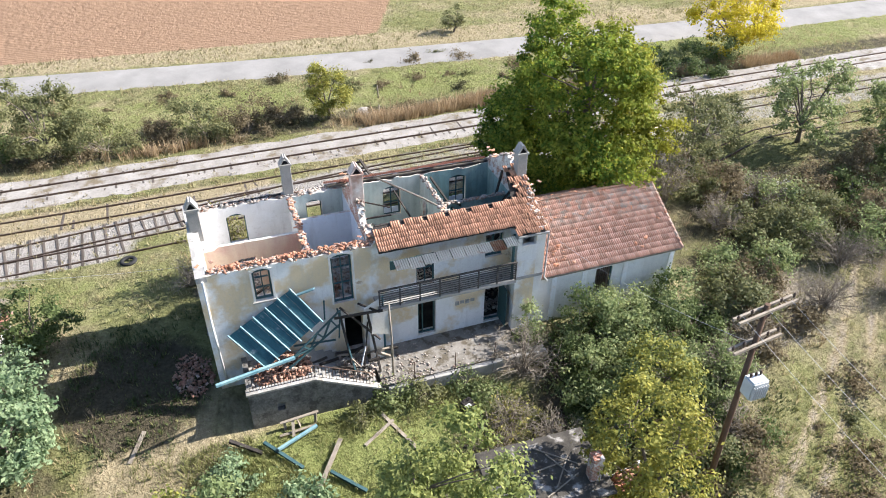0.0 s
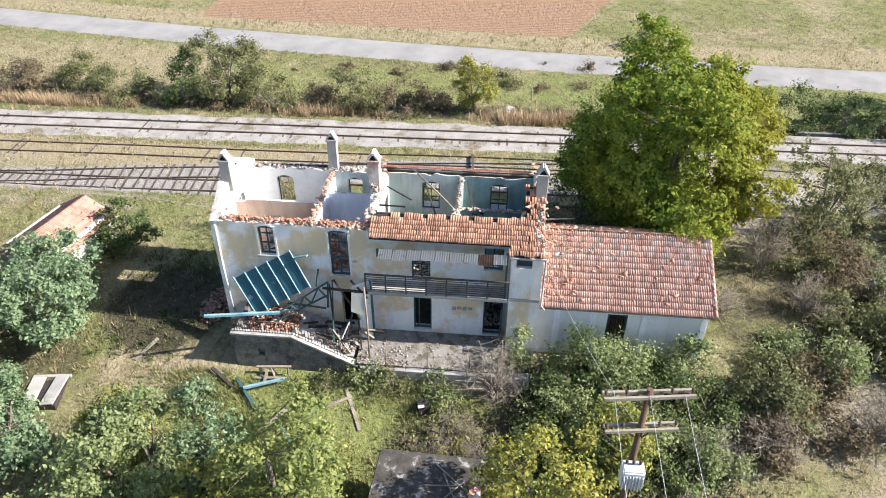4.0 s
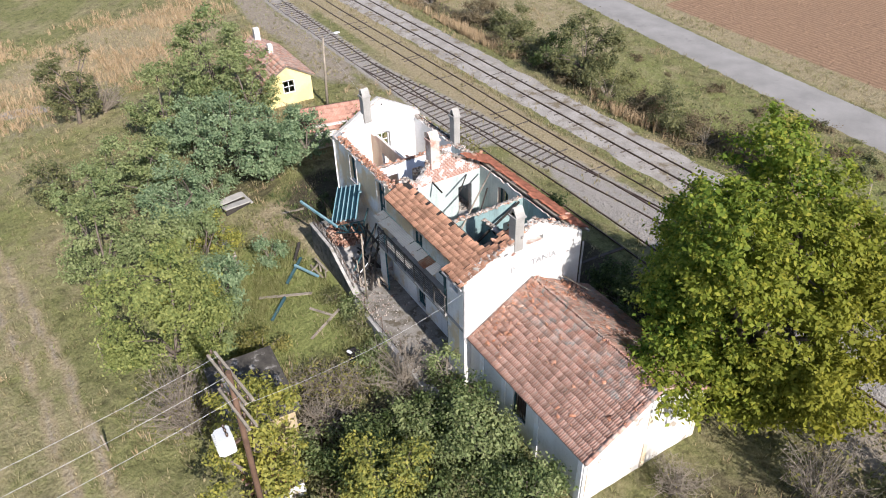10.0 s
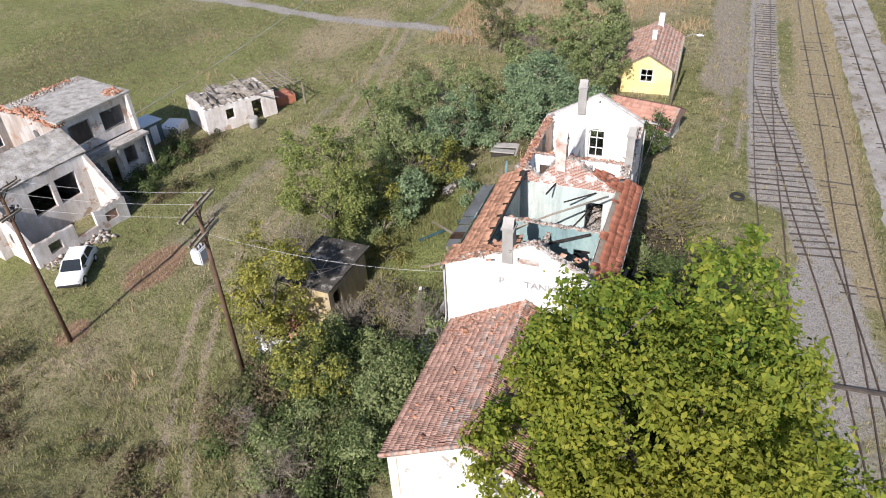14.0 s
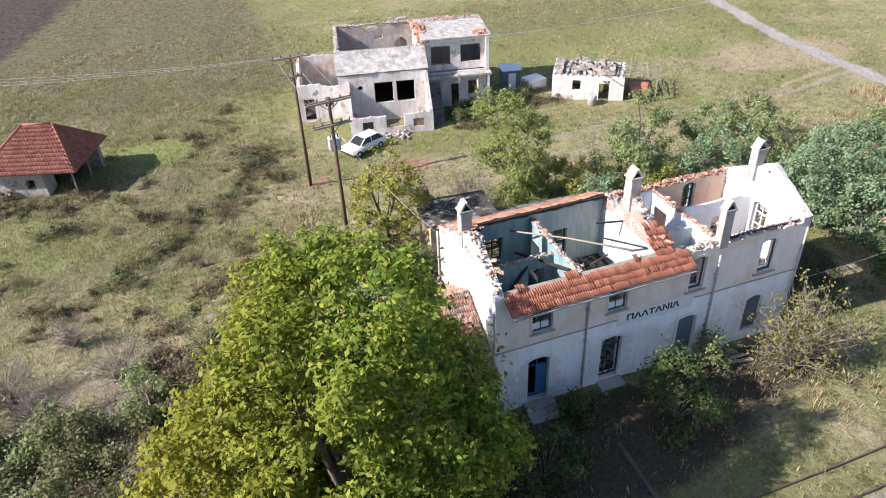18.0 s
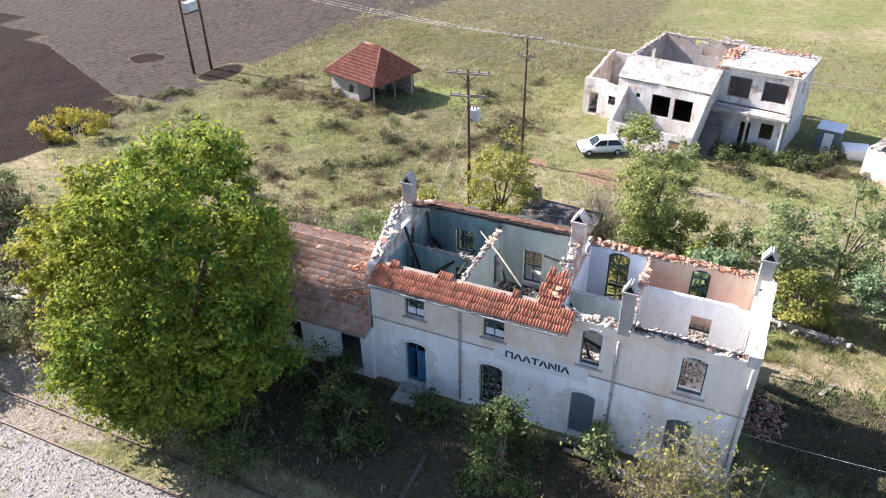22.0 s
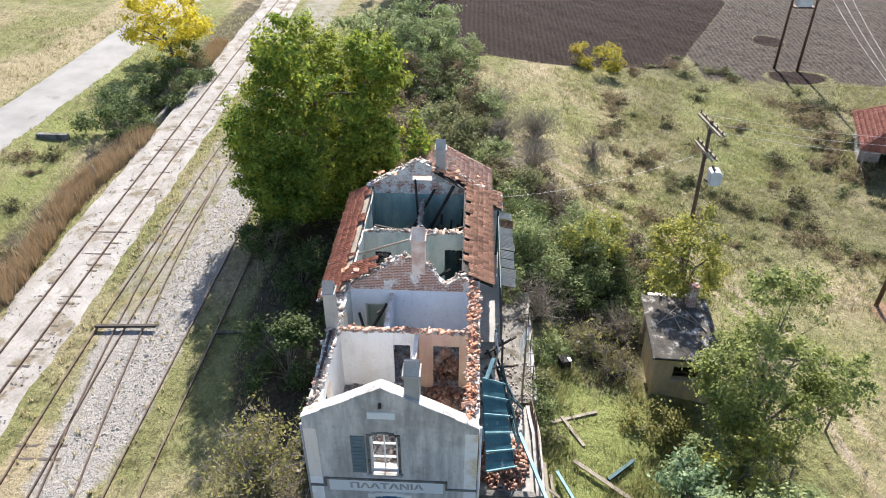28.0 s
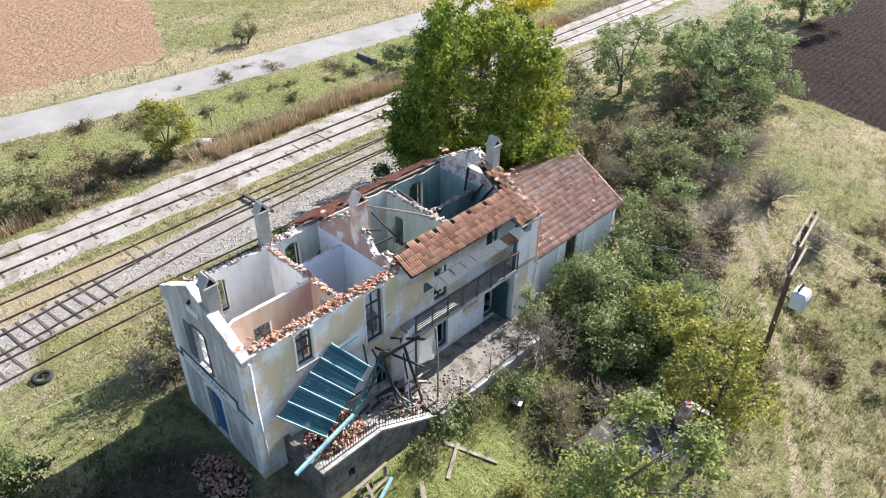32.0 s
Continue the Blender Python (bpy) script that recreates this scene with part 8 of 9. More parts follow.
def limbs(trunk_h, trunk_r, ends, r, sides=7, lean=(0, 0)):
    """A tapered trunk that parts into limbs, with thin twigs to the sprays."""
    bm = bm_new()
    top = Vector((lean[0], lean[1], trunk_h))
    tube(bm, [(0, 0, -0.3), (lean[0] * 0.2, lean[1] * 0.2, trunk_h * 0.35), (lean[0] * 0.6, lean[1] * 0.6, trunk_h * 0.7), top], [trunk_r * 1.35, trunk_r, trunk_r * 0.85, trunk_r * 0.7], sides)
    main = []
    for k, e in enumerate(ends):
        e = Vector(e)
        if k < 7 or not main:
            m = top.lerp(e, 0.5) + Vector((r.normal(0, 0.15), r.normal(0, 0.15), 0.1 * (e - top).length))
            tube(bm, [top - Vector((0, 0, 0.2)), m, e], [trunk_r * 0.55, trunk_r * 0.34, trunk_r * 0.1], 5, cap=False)
            main += [m, m.lerp(e, 0.5)]
        else:
            s = min(main, key=lambda q: (q - e).length)
            m = s.lerp(e, 0.5) + Vector((0, 0, 0.08))
            tube(bm, [s, m, e], [trunk_r * 0.2, trunk_r * 0.12, trunk_r * 0.04], 3, cap=False)
    return bm


def tree(name, label, x, y, h, rad, leaf, count, size, seed, trunk=0.16, bole=0.2, n=70, depth=0.5, sigma=0.26, group="", category="tree", wide=0.42):
    r = np.random.default_rng(seed)
    t = thing(name, label, category, group, at=pose(x, y, hz1(x, y)))
    pts, d = lobed_points(r, n * 2, h, h * bole, rad, rad, seed * 1.37, 9 + int(rad * 3), 0.36, 0.3, wide)
    part("trunk", limbs(h * (bole + 0.1), trunk, pts[:34], r, lean=(r.normal(0, 0.15), r.normal(0, 0.15))), "bark", t)
    link("crown", spray_mesh("crown", pts, d, count, size, sigma * (0.45 + 0.13 * rad), r), leaf, t)
    return t


def bush(name, label, x, y, h, rad, leaf, count, size, seed, group="", category="shrub", twigs=16):
    r = np.random.default_rng(seed)
    t = thing(name, label, category, group, at=pose(x, y, hz1(x, y)))
    pts, d = lobed_points(r, 70, h, -0.15, rad, rad, seed * 0.91, 8, 0.42, 0.35, 0.35)
    bm = bm_new()
    for k in range(twigs):
        e = Vector(pts[k]) + Vector((r.normal(0, 0.1), r.normal(0, 0.1), 0.25 * r.random()))
        a = r.random() * 6.28
        m = (e.x * 0.4, e.y * 0.4, max(0.1, e.z * 0.55))
        tube(bm, [(0.1 * math.cos(a), 0.1 * math.sin(a), -0.15), m, e], [0.03, 0.018, 0.005], 4, cap=False)
    part("stem", bm, "twig", t)
    link("foliage", spray_mesh("foliage", pts, d, count, size, 0.12 + 0.05 * rad, r), leaf, t)
    return t


def bare_bush(name, label, x, y, h, rad, n, seed, group="", leaves=0):
    """Thorny leafless branches, forked twice."""
    r = np.random.default_rng(seed)
    t = thing(name, label, "bare shrub", group, at=pose(x, y, hz1(x, y)))
    bm = bm_new()
    ends = []
    for k in range(n):
        a, f = r.random() * 6.28, r.random() ** 0.6
        e = Vector((math.cos(a) * rad * f, math.sin(a) * rad * f, h * (0.4 + 0.65 * r.random()) * (1 - 0.4 * f)))
        m = Vector((e.x * 0.35 + r.normal(0, 0.1), e.y * 0.35 + r.normal(0, 0.1), e.z * 0.55))
        tube(bm, [(r.normal(0, 0.08), r.normal(0, 0.08), -0.1), m, e], [0.04, 0.022, 0.005], 4, cap=False)
        for _ in range(8):
            b = m.lerp(e, r.random())
            c = b + Vector((r.normal(0, 0.3), r.normal(0, 0.3), r.normal(0.1, 0.25)))
            tube(bm, [b, c], [0.012, 0.004], 3, cap=False)
            ends.append(c)
            for _ in range(2):
                g = b.lerp(c, 0.4 + 0.6 * r.random())
                tube(bm, [g, g + Vector((r.normal(0, 0.17), r.normal(0, 0.17), r.normal(0.04, 0.15)))], [0.008, 0.003], 3, cap=False)
    part("branch", bm, "twig", t)
    if leaves:
        c = np.array([ends[i] for i in r.integers(0, len(ends), leaves)]) + r.normal(0, 0.14, (leaves, 3))
        v, q = leaf_quads(c, r.normal(0, 1, (leaves, 3)), 0.17, r)
        link("leaf_spray", mesh_np("leaf_spray", v, q), "fading_leaf", t, "thin yellowing leaves")["kind"] = "stuff"
    return t


# the big walnut by the goods shed
wr = np.random.default_rng(42)
wal = thing("walnut_tree", "huge spreading walnut tree turning yellow on its sunny side", "tree", at=pose(24.0, 10.0, hz1(24.0, 10.0)))
wp, wd = lobed_points(wr, 1600, 14.4, 0.0, 6.1, 5.8, 8.3, 66, 0.27, 0.20, 0.38)
part("trunk", limbs(2.6, 0.40, wp[:60], wr, 10), "bark", wal)
link("crown", spray_mesh("crown", wp, wd, 135000, 0.22, 0.22, wr), "walnut_leaf", wal)

TREES = [
    # x, y, height, radius, leaf, count, size, label
    (-8.8, -2.0, 5.8, 2.4, "blue_leaf", 12000, 0.20, "dense blue-green ailanthus tree near the dark house corner"),
    (-12.2, -3.6, 6.2, 2.8, "blue_leaf", 9500, 0.20, "tall blue-green ailanthus tree in the garden"),
    (-9.8, 1.6, 4.4, 1.9, "blue_leaf", 6000, 0.20, "small blue-green ailanthus beside the tiled outbuilding"),
    (-8.4, 5.6, 3.4, 1.8, "dark_leaf", 5000, 0.18, "dark green small tree beside the tiled outbuilding"),
    (-22.6, -1.4, 9.2, 3.2, "green_leaf", 13000, 0.22, "tall dark green tree behind the yellow cottage"),
    (-21.0, -6.8, 6.8, 2.6, "green_leaf", 9000, 0.20, "green tree near the yellow cottage"),
    (-31.0, -12.5, 7.0, 2.6, "olive_leaf", 7000, 0.20, "tall thin tree on the meadow beyond the cottage"),
    (-18.2, 0.0, 6.4, 2.4, "green_leaf", 8000, 0.19, "dense green tree hiding the yellow cottage"),
    (-17.0, -5.5, 5.0, 2.4, "blue_leaf", 7000, 0.20, "blue-green tree in the dense garden"),
    (-13.2, -10.4, 5.6, 2.4, "green_leaf", 7500, 0.19, "light green acacia at the garden edge"),
    (-10.4, -14.0, 5.4, 2.2, "pale_leaf", 7500, 0.18, "pale green thin acacia on the meadow edge"),
    (-4.8, -14.6, 6.0, 2.4, "green_leaf", 8500, 0.18, "green acacia on the meadow edge"),
    (-2.4, -8.3, 3.8, 1.7, "yellow_green", 5000, 0.17, "young yellow-green acacia beside the cistern"),
    (-7.4, -9.4, 5.8, 2.1, "blue_leaf", 7000, 0.20, "blue-green ailanthus tree in the garden"),
    (-1.4, -11.0, 6.4, 2.5, "green_leaf", 9500, 0.18, "light green acacia with fallen yellow leaves"),
    (-0.6, -9.6, 5.0, 1.9, "pale_leaf", 6500, 0.18, "light green acacia near the stair wall"),
    (2.6, -9.2, 4.0, 1.6, "blue_leaf", 5500, 0.20, "young blue-green ailanthus below the stair wall"),
    (3.2, -11.4, 4.6, 1.9, "yellow_green", 6500, 0.18, "yellow-green acacia in the garden"),
    (6.5, -13.0, 9.6, 2.9, "mid_green", 23000, 0.17, "large green acacia standing in the grass near the garden hut"),
    (16.5, -11.8, 8.0, 2.4, "turning_leaf", 9000, 0.18, "yellowing acacia beside the garden hut"),
    (19.6, -7.2, 4.0, 1.8, "yellow_green", 6000, 0.17, "yellow-green young tree in the thicket"),
    (-17.0, -16.5, 4.2, 1.8, "olive_leaf", 4500, 0.18, "thin olive-green tree alone on the meadow"),
    (33.4, 10.0, 7.2, 2.6, "olive_leaf", 6500, 0.18, "thin grey-green willow by the ditch"),
    (38.0, 13.5, 6.4, 2.6, "olive_leaf", 6500, 0.18, "grey-green willow by the ditch"),
    (45.5, 12.0, 6.8, 3.2, "green_leaf", 8000, 0.22, "green tree by the ditch"),
    (50.5, 5.5, 6.0, 3.4, "pale_leaf", 8000, 0.22, "pale green tree at the field edge"),
    (57.0, 6.0, 7.0, 3.8, "pale_leaf", 8000, 0.24, "spreading green tree at the field edge"),
    (78.0, 9.0, 8.0, 5.0, "green_leaf", 12000, 0.28, "large dark green tree at the far field corner"),
    (53.5, 10.0, 5.8, 3.2, "green_leaf", 7000, 0.24, "green thicket tree beyond the walnut"),
    (11.7, 29.5, 5.2, 1.8, "turning_leaf", 7000, 0.18, "small yellowing tree beyond the rails"),
    (-10.3, 29.6, 5.8, 3.3, "olive_leaf", 11000, 0.20, "broad olive-green thicket tree beyond the rails"),
    (54.2, 31.6, 8.2, 4.2, "gold_leaf", 14000, 0.24, "bright golden autumn tree beside the road"),
    (29.0, 46.0, 3.2, 1.1, "olive_leaf", 2200, 0.16, "small olive-green roadside sapling"),
]
for k, (x, y, h, rad, leaf, n, size, lab) in enumerate(TREES):
    tree("tree", lab, x, y, h, rad, leaf, n, size, 100 + k, trunk=0.05 + 0.018 * h, bole=0.14, n=44 + int(n / 200), sigma=0.24)

BUSHES = [
    (8.7, 9.0, 3.3, 1.9, "dark_leaf", 6500, 0.17, "dark green shrub against the track-side wall"),
    (15.8, 9.8, 3.2, 1.7, "dark_leaf", 5500, 0.17, "shaded shrub under the walnut"),
    (19.6, 12.4, 2.6, 1.9, "dark_leaf", 4500, 0.17, "dark shrub under the low walnut boughs"),
    (5.3, 6.7, 2.0, 0.7, "green_leaf", 1300, 0.17, "sapling growing from the wall foot"),
    (12.9, 7.3, 1.5, 0.8, "dark_leaf", 1500, 0.16, "low shrub at the platform wall"),
    (18.2, 7.6, 2.4, 1.3, "dark_leaf", 3500, 0.17, "shaded shrub at the goods shed corner"),
    (-20.5, 29.5, 3.0, 2.8, "olive_leaf", 6500, 0.19, "olive thicket beyond the rails"),
    (-14.6, 29.4, 3.4, 2.8, "dark_leaf", 6000, 0.19, "dark thicket beyond the rails"),
    (-25.5, 31.5, 2.8, 2.6, "olive_leaf", 6000, 0.19, "broad olive thicket beyond the rails"),
    (-6.2, 29.0, 3.2, 2.5, "olive_leaf", 5500, 0.18, "olive-brown thicket beyond the rails"),
    (1.4, 29.3, 3.6, 2.4, "olive_leaf", 5500, 0.18, "low olive thicket beyond the rails"),
    (4.8, 29.3, 2.8, 2.3, "dry_leaf", 4500, 0.17, "brown thicket beyond the rails"),
    (-2.6, 30.0, 1.8, 1.9, "dry_leaf", 4500, 0.17, "brownish thicket beyond the rails"),
    (8.2, 30.2, 1.4, 1.5, "dry_leaf", 3200, 0.17, "brownish low thicket beyond the rails"),
    (-30.0, 30.5, 2.6, 2.6, "dry_leaf", 5500, 0.19, "brown thicket beyond the rails"),
    (-38.5, 29.5, 2.8, 2.8, "dry_leaf", 5500, 0.19, "brown thicket along the rails"),
    (38.4, 30.4, 3.2, 3.2, "dark_leaf", 6500, 0.20, "dark thicket over the culvert"),
    (44.0, 29.6, 3.4, 3.0, "dark_leaf", 6500, 0.20, "dark thicket beside the road"),
    (49.6, 29.4, 3.4, 3.0, "dark_leaf", 5500, 0.20, "dark thicket below the golden tree"),
    (58.6, -13.0, 3.2, 2.7, "yellow_leaf", 5000, 0.22, "yellow shrub at the ploughed field"),
    (40.6, -34.2, 2.0, 1.5, "dark_leaf", 3000, 0.18, "green shrub against the stone barn"),
    (-2.6, -33.6, 1.6, 1.7, "dark_leaf", 3000, 0.18, "dark green shrub in the shade of the ruined house"),
    # these two brambles are added to darken a nook in deep shadow
    (3.3, -33.0, 1.3, 1.4, "dark_leaf", 2600, 0.18, "dark bramble added to deepen the shade in the ruined house's nook"),
    (0.9, -33.9, 1.1, 1.3, "dark_leaf", 2200, 0.18, "low dark bramble added to deepen the shade below the ruined balcony"),
    (-0.2, -5.4, 1.5, 1.1, "blue_leaf", 2200, 0.17, "young blue-green ailanthus bush in the garden grass"),
    (7.4, -8.8, 1.2, 1.3, "fading_leaf", 2200, 0.15, "fading yellow-brown weed bush near the hut"),
    (12.2, -4.4, 1.0, 0.9, "green_leaf", 1400, 0.14, "fresh green weed bush below the porch"),
    (-5.0, -34.8, 1.3, 1.5, "olive_leaf", 2500, 0.18, "olive shrub between the ruin and the outbuilding"),
    (17.6, -7.6, 3.2, 1.9, "dark_leaf", 5000, 0.16, "dark green bushy shrub behind the garden hut"),
    (-10.2, -6.2, 2.2, 1.8, "blue_leaf", 4500, 0.18, "blue-green shrub by the dark corner"),
    (-20.0, -2.0, 3.2, 2.0, "green_leaf", 5000, 0.18, "green thicket beside the cottage"),
    (4.8, -10.6, 3.0, 1.5, "pale_leaf", 4200, 0.17, "pale green acacia bush in the garden"),
    (15.6, -1.75, 2.9, 0.8, "green_leaf", 1800, 0.16, "green creeper climbing the foot of the closet tower"),
    (8.3, -3.0, 1.0, 0.6, "green_leaf", 1000, 0.13, "green weed growing from the rubble at the stair foot"),
    (7.5, -3.2, 1.2, 0.7, "green_leaf", 1200, 0.14, "green weed bush at the stair foot"),
    (9.3, -3.4, 0.9, 0.8, "olive_leaf", 1200, 0.14, "olive weed bush along the porch edge"),
    (11.4, -3.5, 0.9, 0.8, "green_leaf", 1200, 0.14, "low green weed bush along the porch edge"),
    (6.0, -3.7, 0.8, 0.7, "olive_leaf", 900, 0.14, "low weed bush below the stair parapet"),
    (-10.6, -8.4, 2.4, 1.9, "blue_leaf", 4200, 0.18, "blue-green sumac shrub in the garden"),
    (-15.6, -9.4, 2.6, 2.0, "green_leaf", 4200, 0.18, "green shrub in the garden"),
]
for k, (x, y, h, rad, leaf, n, size, lab) in enumerate(BUSHES):
    bush("shrub", lab, x, y, h, rad, leaf, n, size, 300 + k)

# the dense mixed thicket round the goods shed and along the ditch
SORTS = {"dark_leaf": "dark green bramble shrub in the dense thicket", "green_leaf": "green shrub in the dense thicket", "olive_leaf": "grey-green shrub in the dense thicket",
         "yellow_green": "yellow-green shrub in the dense thicket", "pale_leaf": "pale green shrub in the dense thicket", "dry_leaf": "brown withered shrub in the dense thicket"}
THICKETS = [
    # x0, x1, y0, y1, how many, height, sorts
    (16.8, 25.2, -3.9, -1.9, 11, 2.7, ("dark_leaf", "dark_leaf", "green_leaf")),
    (15.6, 24.5, -8.4, -4.6, 12, 2.2, ("dark_leaf", "green_leaf", "dark_leaf", "olive_leaf")),
    (16.8, 22.5, -11.8, -8.4, 7, 1.9, ("olive_leaf", "dark_leaf", "dry_leaf")),
    (26.6, 31.5, -6.0, 1.5, 7, 1.5, ("olive_leaf", "dry_leaf", "pale_leaf")),
    (31.5, 39.0, -1.5, 7.5, 11, 2.4, ("green_leaf", "olive_leaf", "dry_leaf", "olive_leaf")),
    (39.0, 48.0, -2.0, 9.0, 11, 3.0, ("dark_leaf", "green_leaf", "olive_leaf", "dry_leaf")),
    (47.0, 58.0, 0.0, 9.0, 8, 3.2, ("dark_leaf", "green_leaf")),
    (32.0, 38.0, 7.4, 11.6, 5, 1.9, ("olive_leaf", "pale_leaf", "dry_leaf")),
]
tr = np.random.default_rng(610)
for q, (x0, x1, y0, y1, n, h, sorts) in enumerate(THICKETS):
    for k in range(n):
        fx, fy = (k + tr.random()) / n, ((k * 0.618) % 1.0) * 0.8 + 0.2 * tr.random()
        hh = h * (0.7 + 0.5 * tr.random())
        leaf = sorts[int(tr.integers(0, len(sorts)))]
        rad = 1.25 + 0.7 * tr.random()
        bush("shrub", SORTS[leaf], x0 + (x1 - x0) * fx, y0 + (y1 - y0) * fy, hh, rad, leaf, int(1750 * rad), 0.16 + 0.02 * (x0 > 26), 700 + 40 * q + k, "thicket shrubs", twigs=12)

BARE = [
    (14.4, -3.6, 3.4, 2.3, 46, 0, "leafless crooked fruit tree at the porch edge"),
    (12.6, -6.2, 1.6, 1.6, 44, 500, "half-bare low thicket below the porch"),
    (11.4, -7.4, 1.2, 1.3, 34, 420, "low half-bare thicket in the garden"),
    (14.2, -8.0, 2.2, 1.8, 52, 60, "leafless grey thicket beside the garden hut"),
    (9.9, -13.7, 5.2, 2.7, 110, 420, "nearly bare brown tree behind the hut"),
    (24.4, -6.6, 2.2, 1.9, 46, 0, "bare thicket on the slope"),
    (22.6, -9.6, 1.9, 1.6, 40, 20, "bare brown shrub at the thicket edge"),
    (27.4, -5.4, 2.0, 1.9, 46, 0, "bare brown shrub on the slope"),
    (33.0, -4.4, 2.8, 2.2, 60, 0, "bare grey shrub on the slope"),
    (36.4, -1.8, 3.2, 2.4, 60, 0, "bare grey tree by the ditch"),
    (31.4, 3.6, 2.6, 2.0, 50, 60, "bare grey shrub by the ditch"),
    (30.0, 7.4, 5.0, 2.0, 52, 260, "thin almost bare willow by the shed"),
    (36.0, 5.0, 3.4, 2.2, 52, 100, "thin almost bare willow by the ditch"),
    (1.6, 8.4, 5.2, 2.7, 80, 2600, "half-bare yellowing tree by the track-side wall"),
    (-0.9, 8.6, 2.2, 1.6, 30, 20, "bare fallen branches by the gable corner"),
    (-31.5, -10.0, 3.4, 2.6, 70, 0, "bare purple-grey thicket beyond the garden"),
    (38.5, -5.0, 3.0, 2.8, 90, 0, "bare purple-grey thicket on the slope"),
    (41.5, -1.0, 3.4, 2.8, 90, 0, "bare grey thicket by the ditch"),
    (36.0, -9.5, 2.2, 1.8, 40, 0, "bare grey shrub on the meadow"),
    (26.5, 3.0, 2.0, 1.6, 36, 30, "thin bare shrub beyond the shed gable"),
    (-2.6, -9.8, 2.2, 1.4, 36, 60, "bare brown shrub in the garden"),
]
for k, (x, y, h, rad, n, lv, lab) in enumerate(BARE):
    bare_bush("bare_tree" if h > 3 else "bare_shrub", lab, x, y, h, rad, n, 500 + k, leaves=lv)

# ---- grass, reeds and low scrub ----
def tufts(name, label, spots, h, w, blades, mat, r, lean=0.5, thick=0.10):
    """Bunches of narrow blades at spots (n x 3), all in one mesh."""
    n = len(spots)
    p = np.repeat(spots, blades, 0)
    m = len(p)
    a = r.random(m) * 6.283
    d = np.stack([np.cos(a), np.sin(a), np.zeros(m)], 1)
    base = p + d * (r.random((m, 1)) * w)
    hh = np.repeat(h * (0.5 + r.random((n, 1))), blades, 0) * (0.6 + 0.6 * r.random((m, 1)))
    tip = base + d * hh * lean * r.random((m, 1)) + np.array([0, 0, 1.0]) * hh
    s = np.stack([-d[:, 1], d[:, 0], d[:, 2]], 1) * (thick * hh + 0.008)
    v = np.stack([base - s, base + s, tip], 1).reshape(-1, 3)
    ob = link(name, mesh_np(name, v, np.arange(3 * m).reshape(m, 3)), mat)
    return tagged(ob, label, "grass", kind="stuff")


gr = np.random.default_rng(77)


def scatter(n, x0, x1, y0, y1, ok):
    x, y = gr.uniform(x0, x1, n), gr.uniform(y0, y1, n)
    k = ok(x, y)
    x, y = x[k], y[k]
    return np.stack([x, y, hz(x, y) - 0.02], 1)


def wave(x, y, s, o):
    return np.sin(x * s + o + 1.7 * np.sin(y * s * 0.7 + o)) * np.sin(y * s * 1.1 - o + 1.3 * np.sin(x * s * 0.6))


def free(x, y):
    inhouse = (x > -0.3) & (x < 25) & (y > -3.1) & (y < 6.9)
    hutb = (x > 9.5) & (x < 14.5) & (y > -12.4) & (y < -8.8)
    road = np.abs(y - road_y(x)) < 2.5
    rails = (y - SL * x > 21.0) & (y - SL * x < 25.2)
    side = (y > 12.4) & (y < 20.3) & (x < 12.5)
    plat = (y > 14.2) & (y < 18.5) & (x > 4) & (x < 36)
    plough = (y > 49.4 - 0.06 * x) & (x < 22 + 0.42 * (y - 51)) & (x > -21)
    dark = (x > 57) & (y < 8)
    lane = np.abs(x + 37.2 - 0.156 * (y + 16)) < 1.3
    ruin_ = (x > -1) & (x < 19) & (y < -31) & (y > -47)
    return ~(inhouse | hutb | road | rails | side | plat | plough | dark | ruin_ | (lane & (y < -14)))


tufts("dry_grass", "straw-coloured dry grass tufts", scatter(52000, -56, 70, -72, 60, lambda x, y: free(x, y) & (wave(x, y, 0.21, 1.0) + gr.normal(0, 0.5, len(x)) > 0.1)), 0.24, 0.2, 6, "straw", gr, 0.8, 0.07)
tufts("green_grass", "green grass tufts", scatter(46000, -56, 70, -72, 60, lambda x, y: free(x, y) & (wave(x, y, 0.21, 1.0) + gr.normal(0, 0.5, len(x)) < 0.2)), 0.18, 0.2, 5, "blade", gr, 0.8, 0.08)
tufts("meadow_grass", "yellow-green grass tussocks on the rough meadow", scatter(34000, 18, 64, -62, -8, lambda x, y: free(x, y) & (wave(x, y, 0.5, 6.0) + gr.normal(0, 0.5, len(x)) > 0.0)), 0.22, 0.22, 6, "blade", gr, 0.8, 0.07)
tufts("tussocks", "brown-green grass tussocks all over the meadow", scatter(26000, -56, 66, -72, 50, lambda x, y: free(x, y) & ((y < -12) | (y > 27) | (x < -6)) & (wave(x, y, 0.42, 2.0) + gr.normal(0, 0.6, len(x)) > 0.55)), 0.32, 0.3, 10, "tussock", gr, 0.9, 0.04)
tufts("track_weeds", "thin dry weeds between the rails", scatter(16000, -55, 60, 12.6, 27, lambda x, y: ((y - SL * x < 21.0) & (y - SL * x > 20.2)) | (gr.random(len(x)) < 0.16)), 0.22, 0.12, 5, "straw", gr)
tufts("reeds", "tall dry brown reeds along the line", scatter(15000, -48, 60, 26.4, 30.5, lambda x, y: (np.abs(y - SL * x - 27.4 - 0.6 * wave(x, y, 0.3, 4)) < 1.0) & (wave(x, y, 0.17, 2.0) + 0.9 * (x > 14) - 0.15 + 0.3 * gr.normal(0, 1, len(x)) > 0) & ~((x > 37) & (x < 46))), 0.75, 0.3, 11, "reed", gr, 0.5, 0.022)
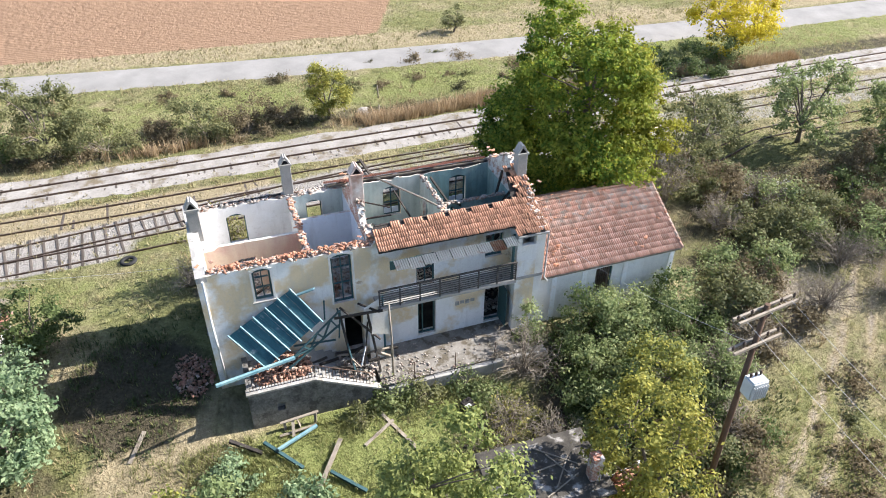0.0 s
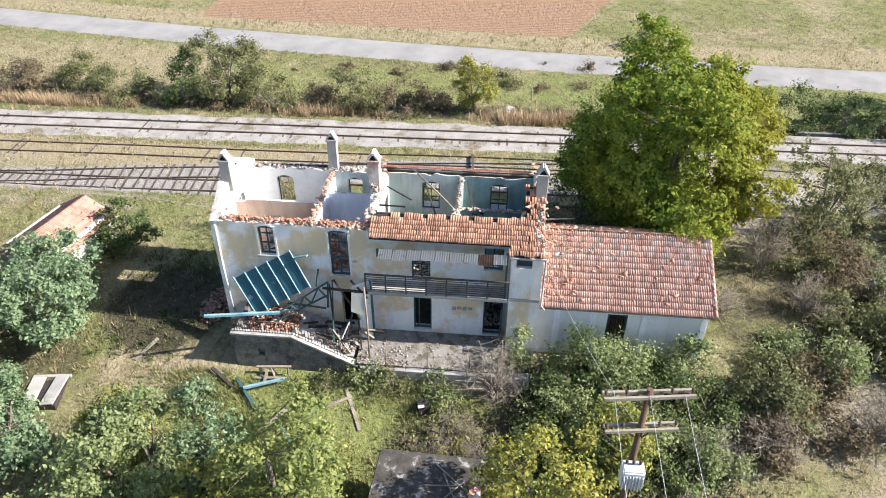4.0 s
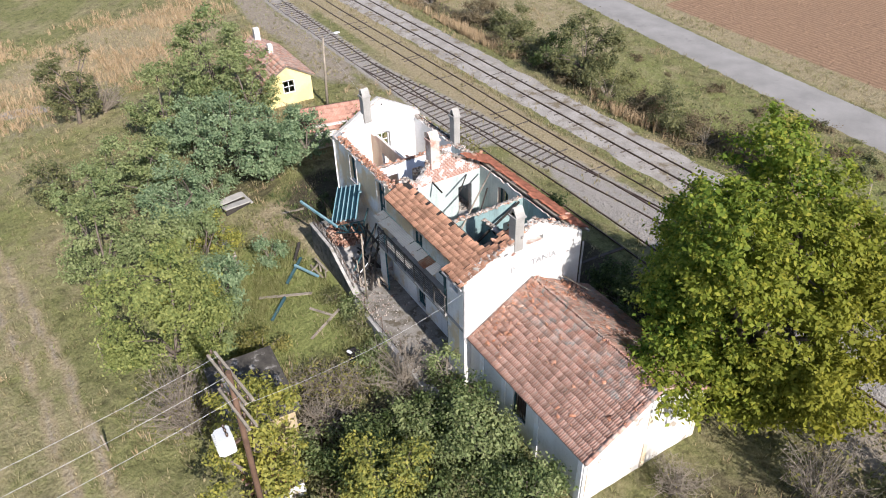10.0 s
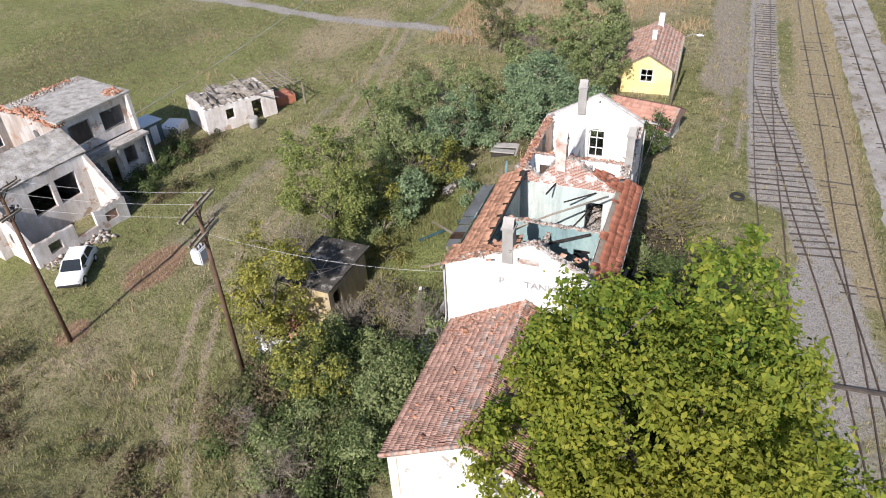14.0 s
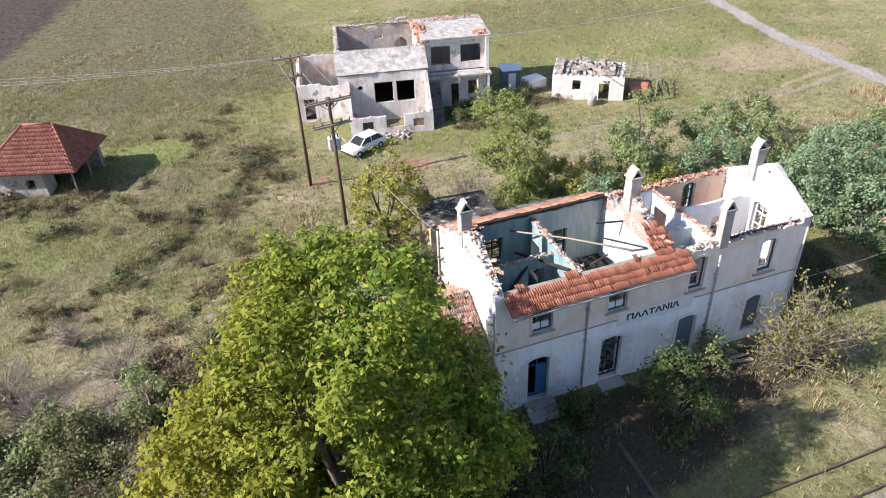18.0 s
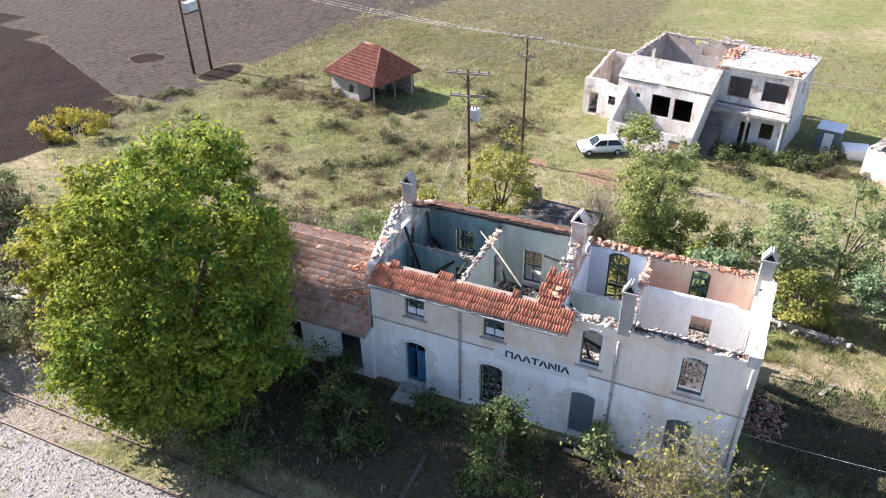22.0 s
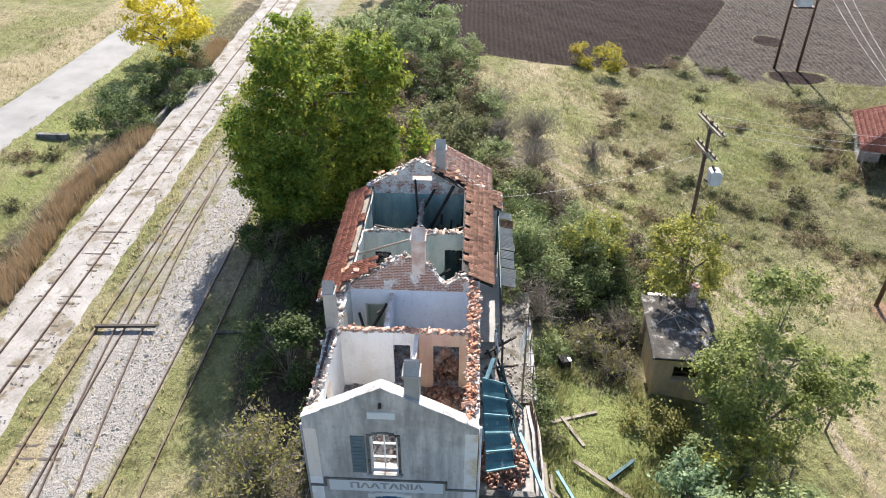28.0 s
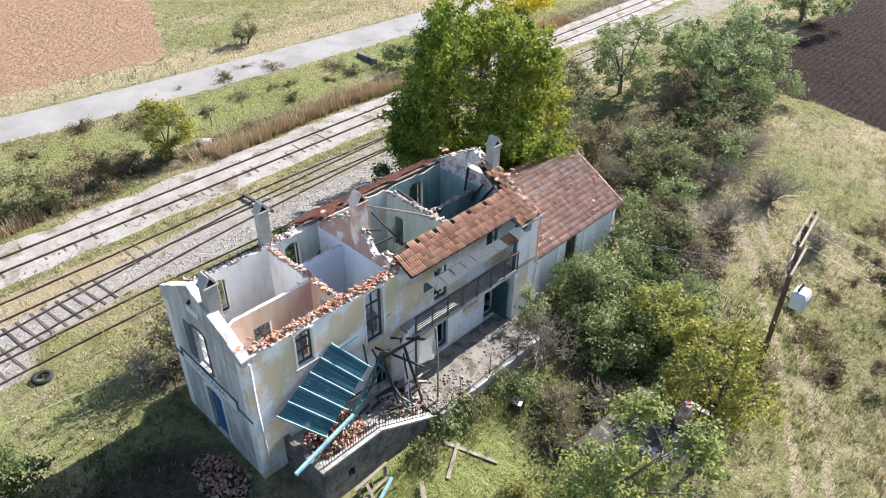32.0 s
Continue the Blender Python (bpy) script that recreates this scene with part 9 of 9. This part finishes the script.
tufts("tall_weeds", "tall dry brown weeds", scatter(9000, -44, 60, -52, 40, lambda x, y: free(x, y) & (wave(x, y, 0.33, 9.0) > 0.62)), 0.45, 0.35, 9, "reed", gr, 0.7, 0.022)

# weeds along the shaded strips; their dark colour deepens the shade there
tufts("shade_weeds", "dark green weeds, tinted darker to deepen the shade", scatter(13000, -9, 27, -13, 13, lambda x, y: (((x < -0.2) & (x > -7) & (y > -3) & (y < 6.5)) | ((y > 6.6) & (y < 7.6) & (x > 3)) | ((y < -1.6) & (x > 15) & (y > -11)) | ((y < -8) & (x < 4))) & (wave(x, y, 0.6, 3.0) + gr.normal(0, 0.4, len(x)) > 0.25)), 0.2, 0.25, 8, "shade_weed", gr, 0.9, 0.1)

tufts("garden_weeds", "rank yellow-green weeds in the old garden", scatter(4200, -6, 11, -11, -3.3, lambda x, y: free(x, y) & (wave(x, y, 0.55, 1.7) + gr.normal(0, 0.4, len(x)) > 0.35)), 0.28, 0.26, 14, "blade", gr, 0.8, 0.03)
tufts("brown_weeds", "tall brown weeds on the rough ground", scatter(5000, -60, -33, -22, 8, lambda x, y: wave(x, y, 0.3, 5.0) + gr.normal(0, 0.4, len(x)) > 0.0), 0.6, 0.35, 9, "reed", gr, 0.6, 0.03)

# low thorny scrub on the meadow, in rows along the old banks
def scrub_mesh(seed, leaf):
    r = np.random.default_rng(seed)
    pts, d = spray_points(r, 14, 0.75, -0.1, 0.95, seed * 0.7, 0.6, 1.8, 0.3)
    me = spray_mesh("scrub", pts, d, 950, 0.125, 0.16, r)
    me.materials.append(M[leaf])
    return me


SCRUB = [scrub_mesh(900 + k, lf) for k, lf in enumerate(("dry_leaf", "dry_leaf", "olive_leaf", "dark_scrub"))]
rows_ = [((39.3, -12.4), (32.5, -17.0), 9, 0.9), ((32.5, -17.0), (25, -27.2), 14, 1.2), ((25, -27.2), (21.1, -34.7), 12, 1.2), ((39.3, -24.4), (29.8, -24.1), 8, 1.0), ((47, -31), (36, -30.5), 12, 1.0),
         ((52, -32), (47, -31), 6, 0.8), ((-8, -32.6), (-2, -33.5), 10, 0.8), ((50, -14), (40, -12), 9, 1.4), ((-3, -27.8), (4, -31), 6, 0.8), ((58, -28), (64, -22), 7, 1.0), ((20, 29), (-35, 28.3), 26, 0.7), ((34, 33), (10, 36), 12, 2.0), ((-14, 36), (30, 39), 14, 1.5), ((26, -32), (24, -48), 9, 2.0), ((44, -20), (30, -10), 12, 2.5), ((60, -16), (48, -40), 16, 4.0), ((28, -12), (24, -20), 7, 1.5), ((30, -14), (20, -32), 14, 3.0), ((46, -16), (30, -30), 7, 5.0), ((22, -30), (30, -46), 9, 3.0), ((34, -38), (46, -33), 9, 1.2)]
r_ = np.random.default_rng(95)
for (a, b, n, wob) in rows_:
    for k in range(n):
        f = (k + r_.random()) / n
        x, y = a[0] + (b[0] - a[0]) * f + r_.normal(0, wob * 0.5), a[1] + (b[1] - a[1]) * f + r_.normal(0, wob * 0.6)
        o = new("scrub", SCRUB[r_.integers(0, 4)])
        s = 0.5 + 0.9 * r_.random() ** 1.5
        o.matrix_basis = pose(x, y, hz1(x, y) - 0.05, 0, 0, r_.random() * 360) @ Matrix.Diagonal((s * 1.2, s, s, 1))
        tagged(o, "low dry thorny scrub on the meadow", "shrub", "meadow scrub")
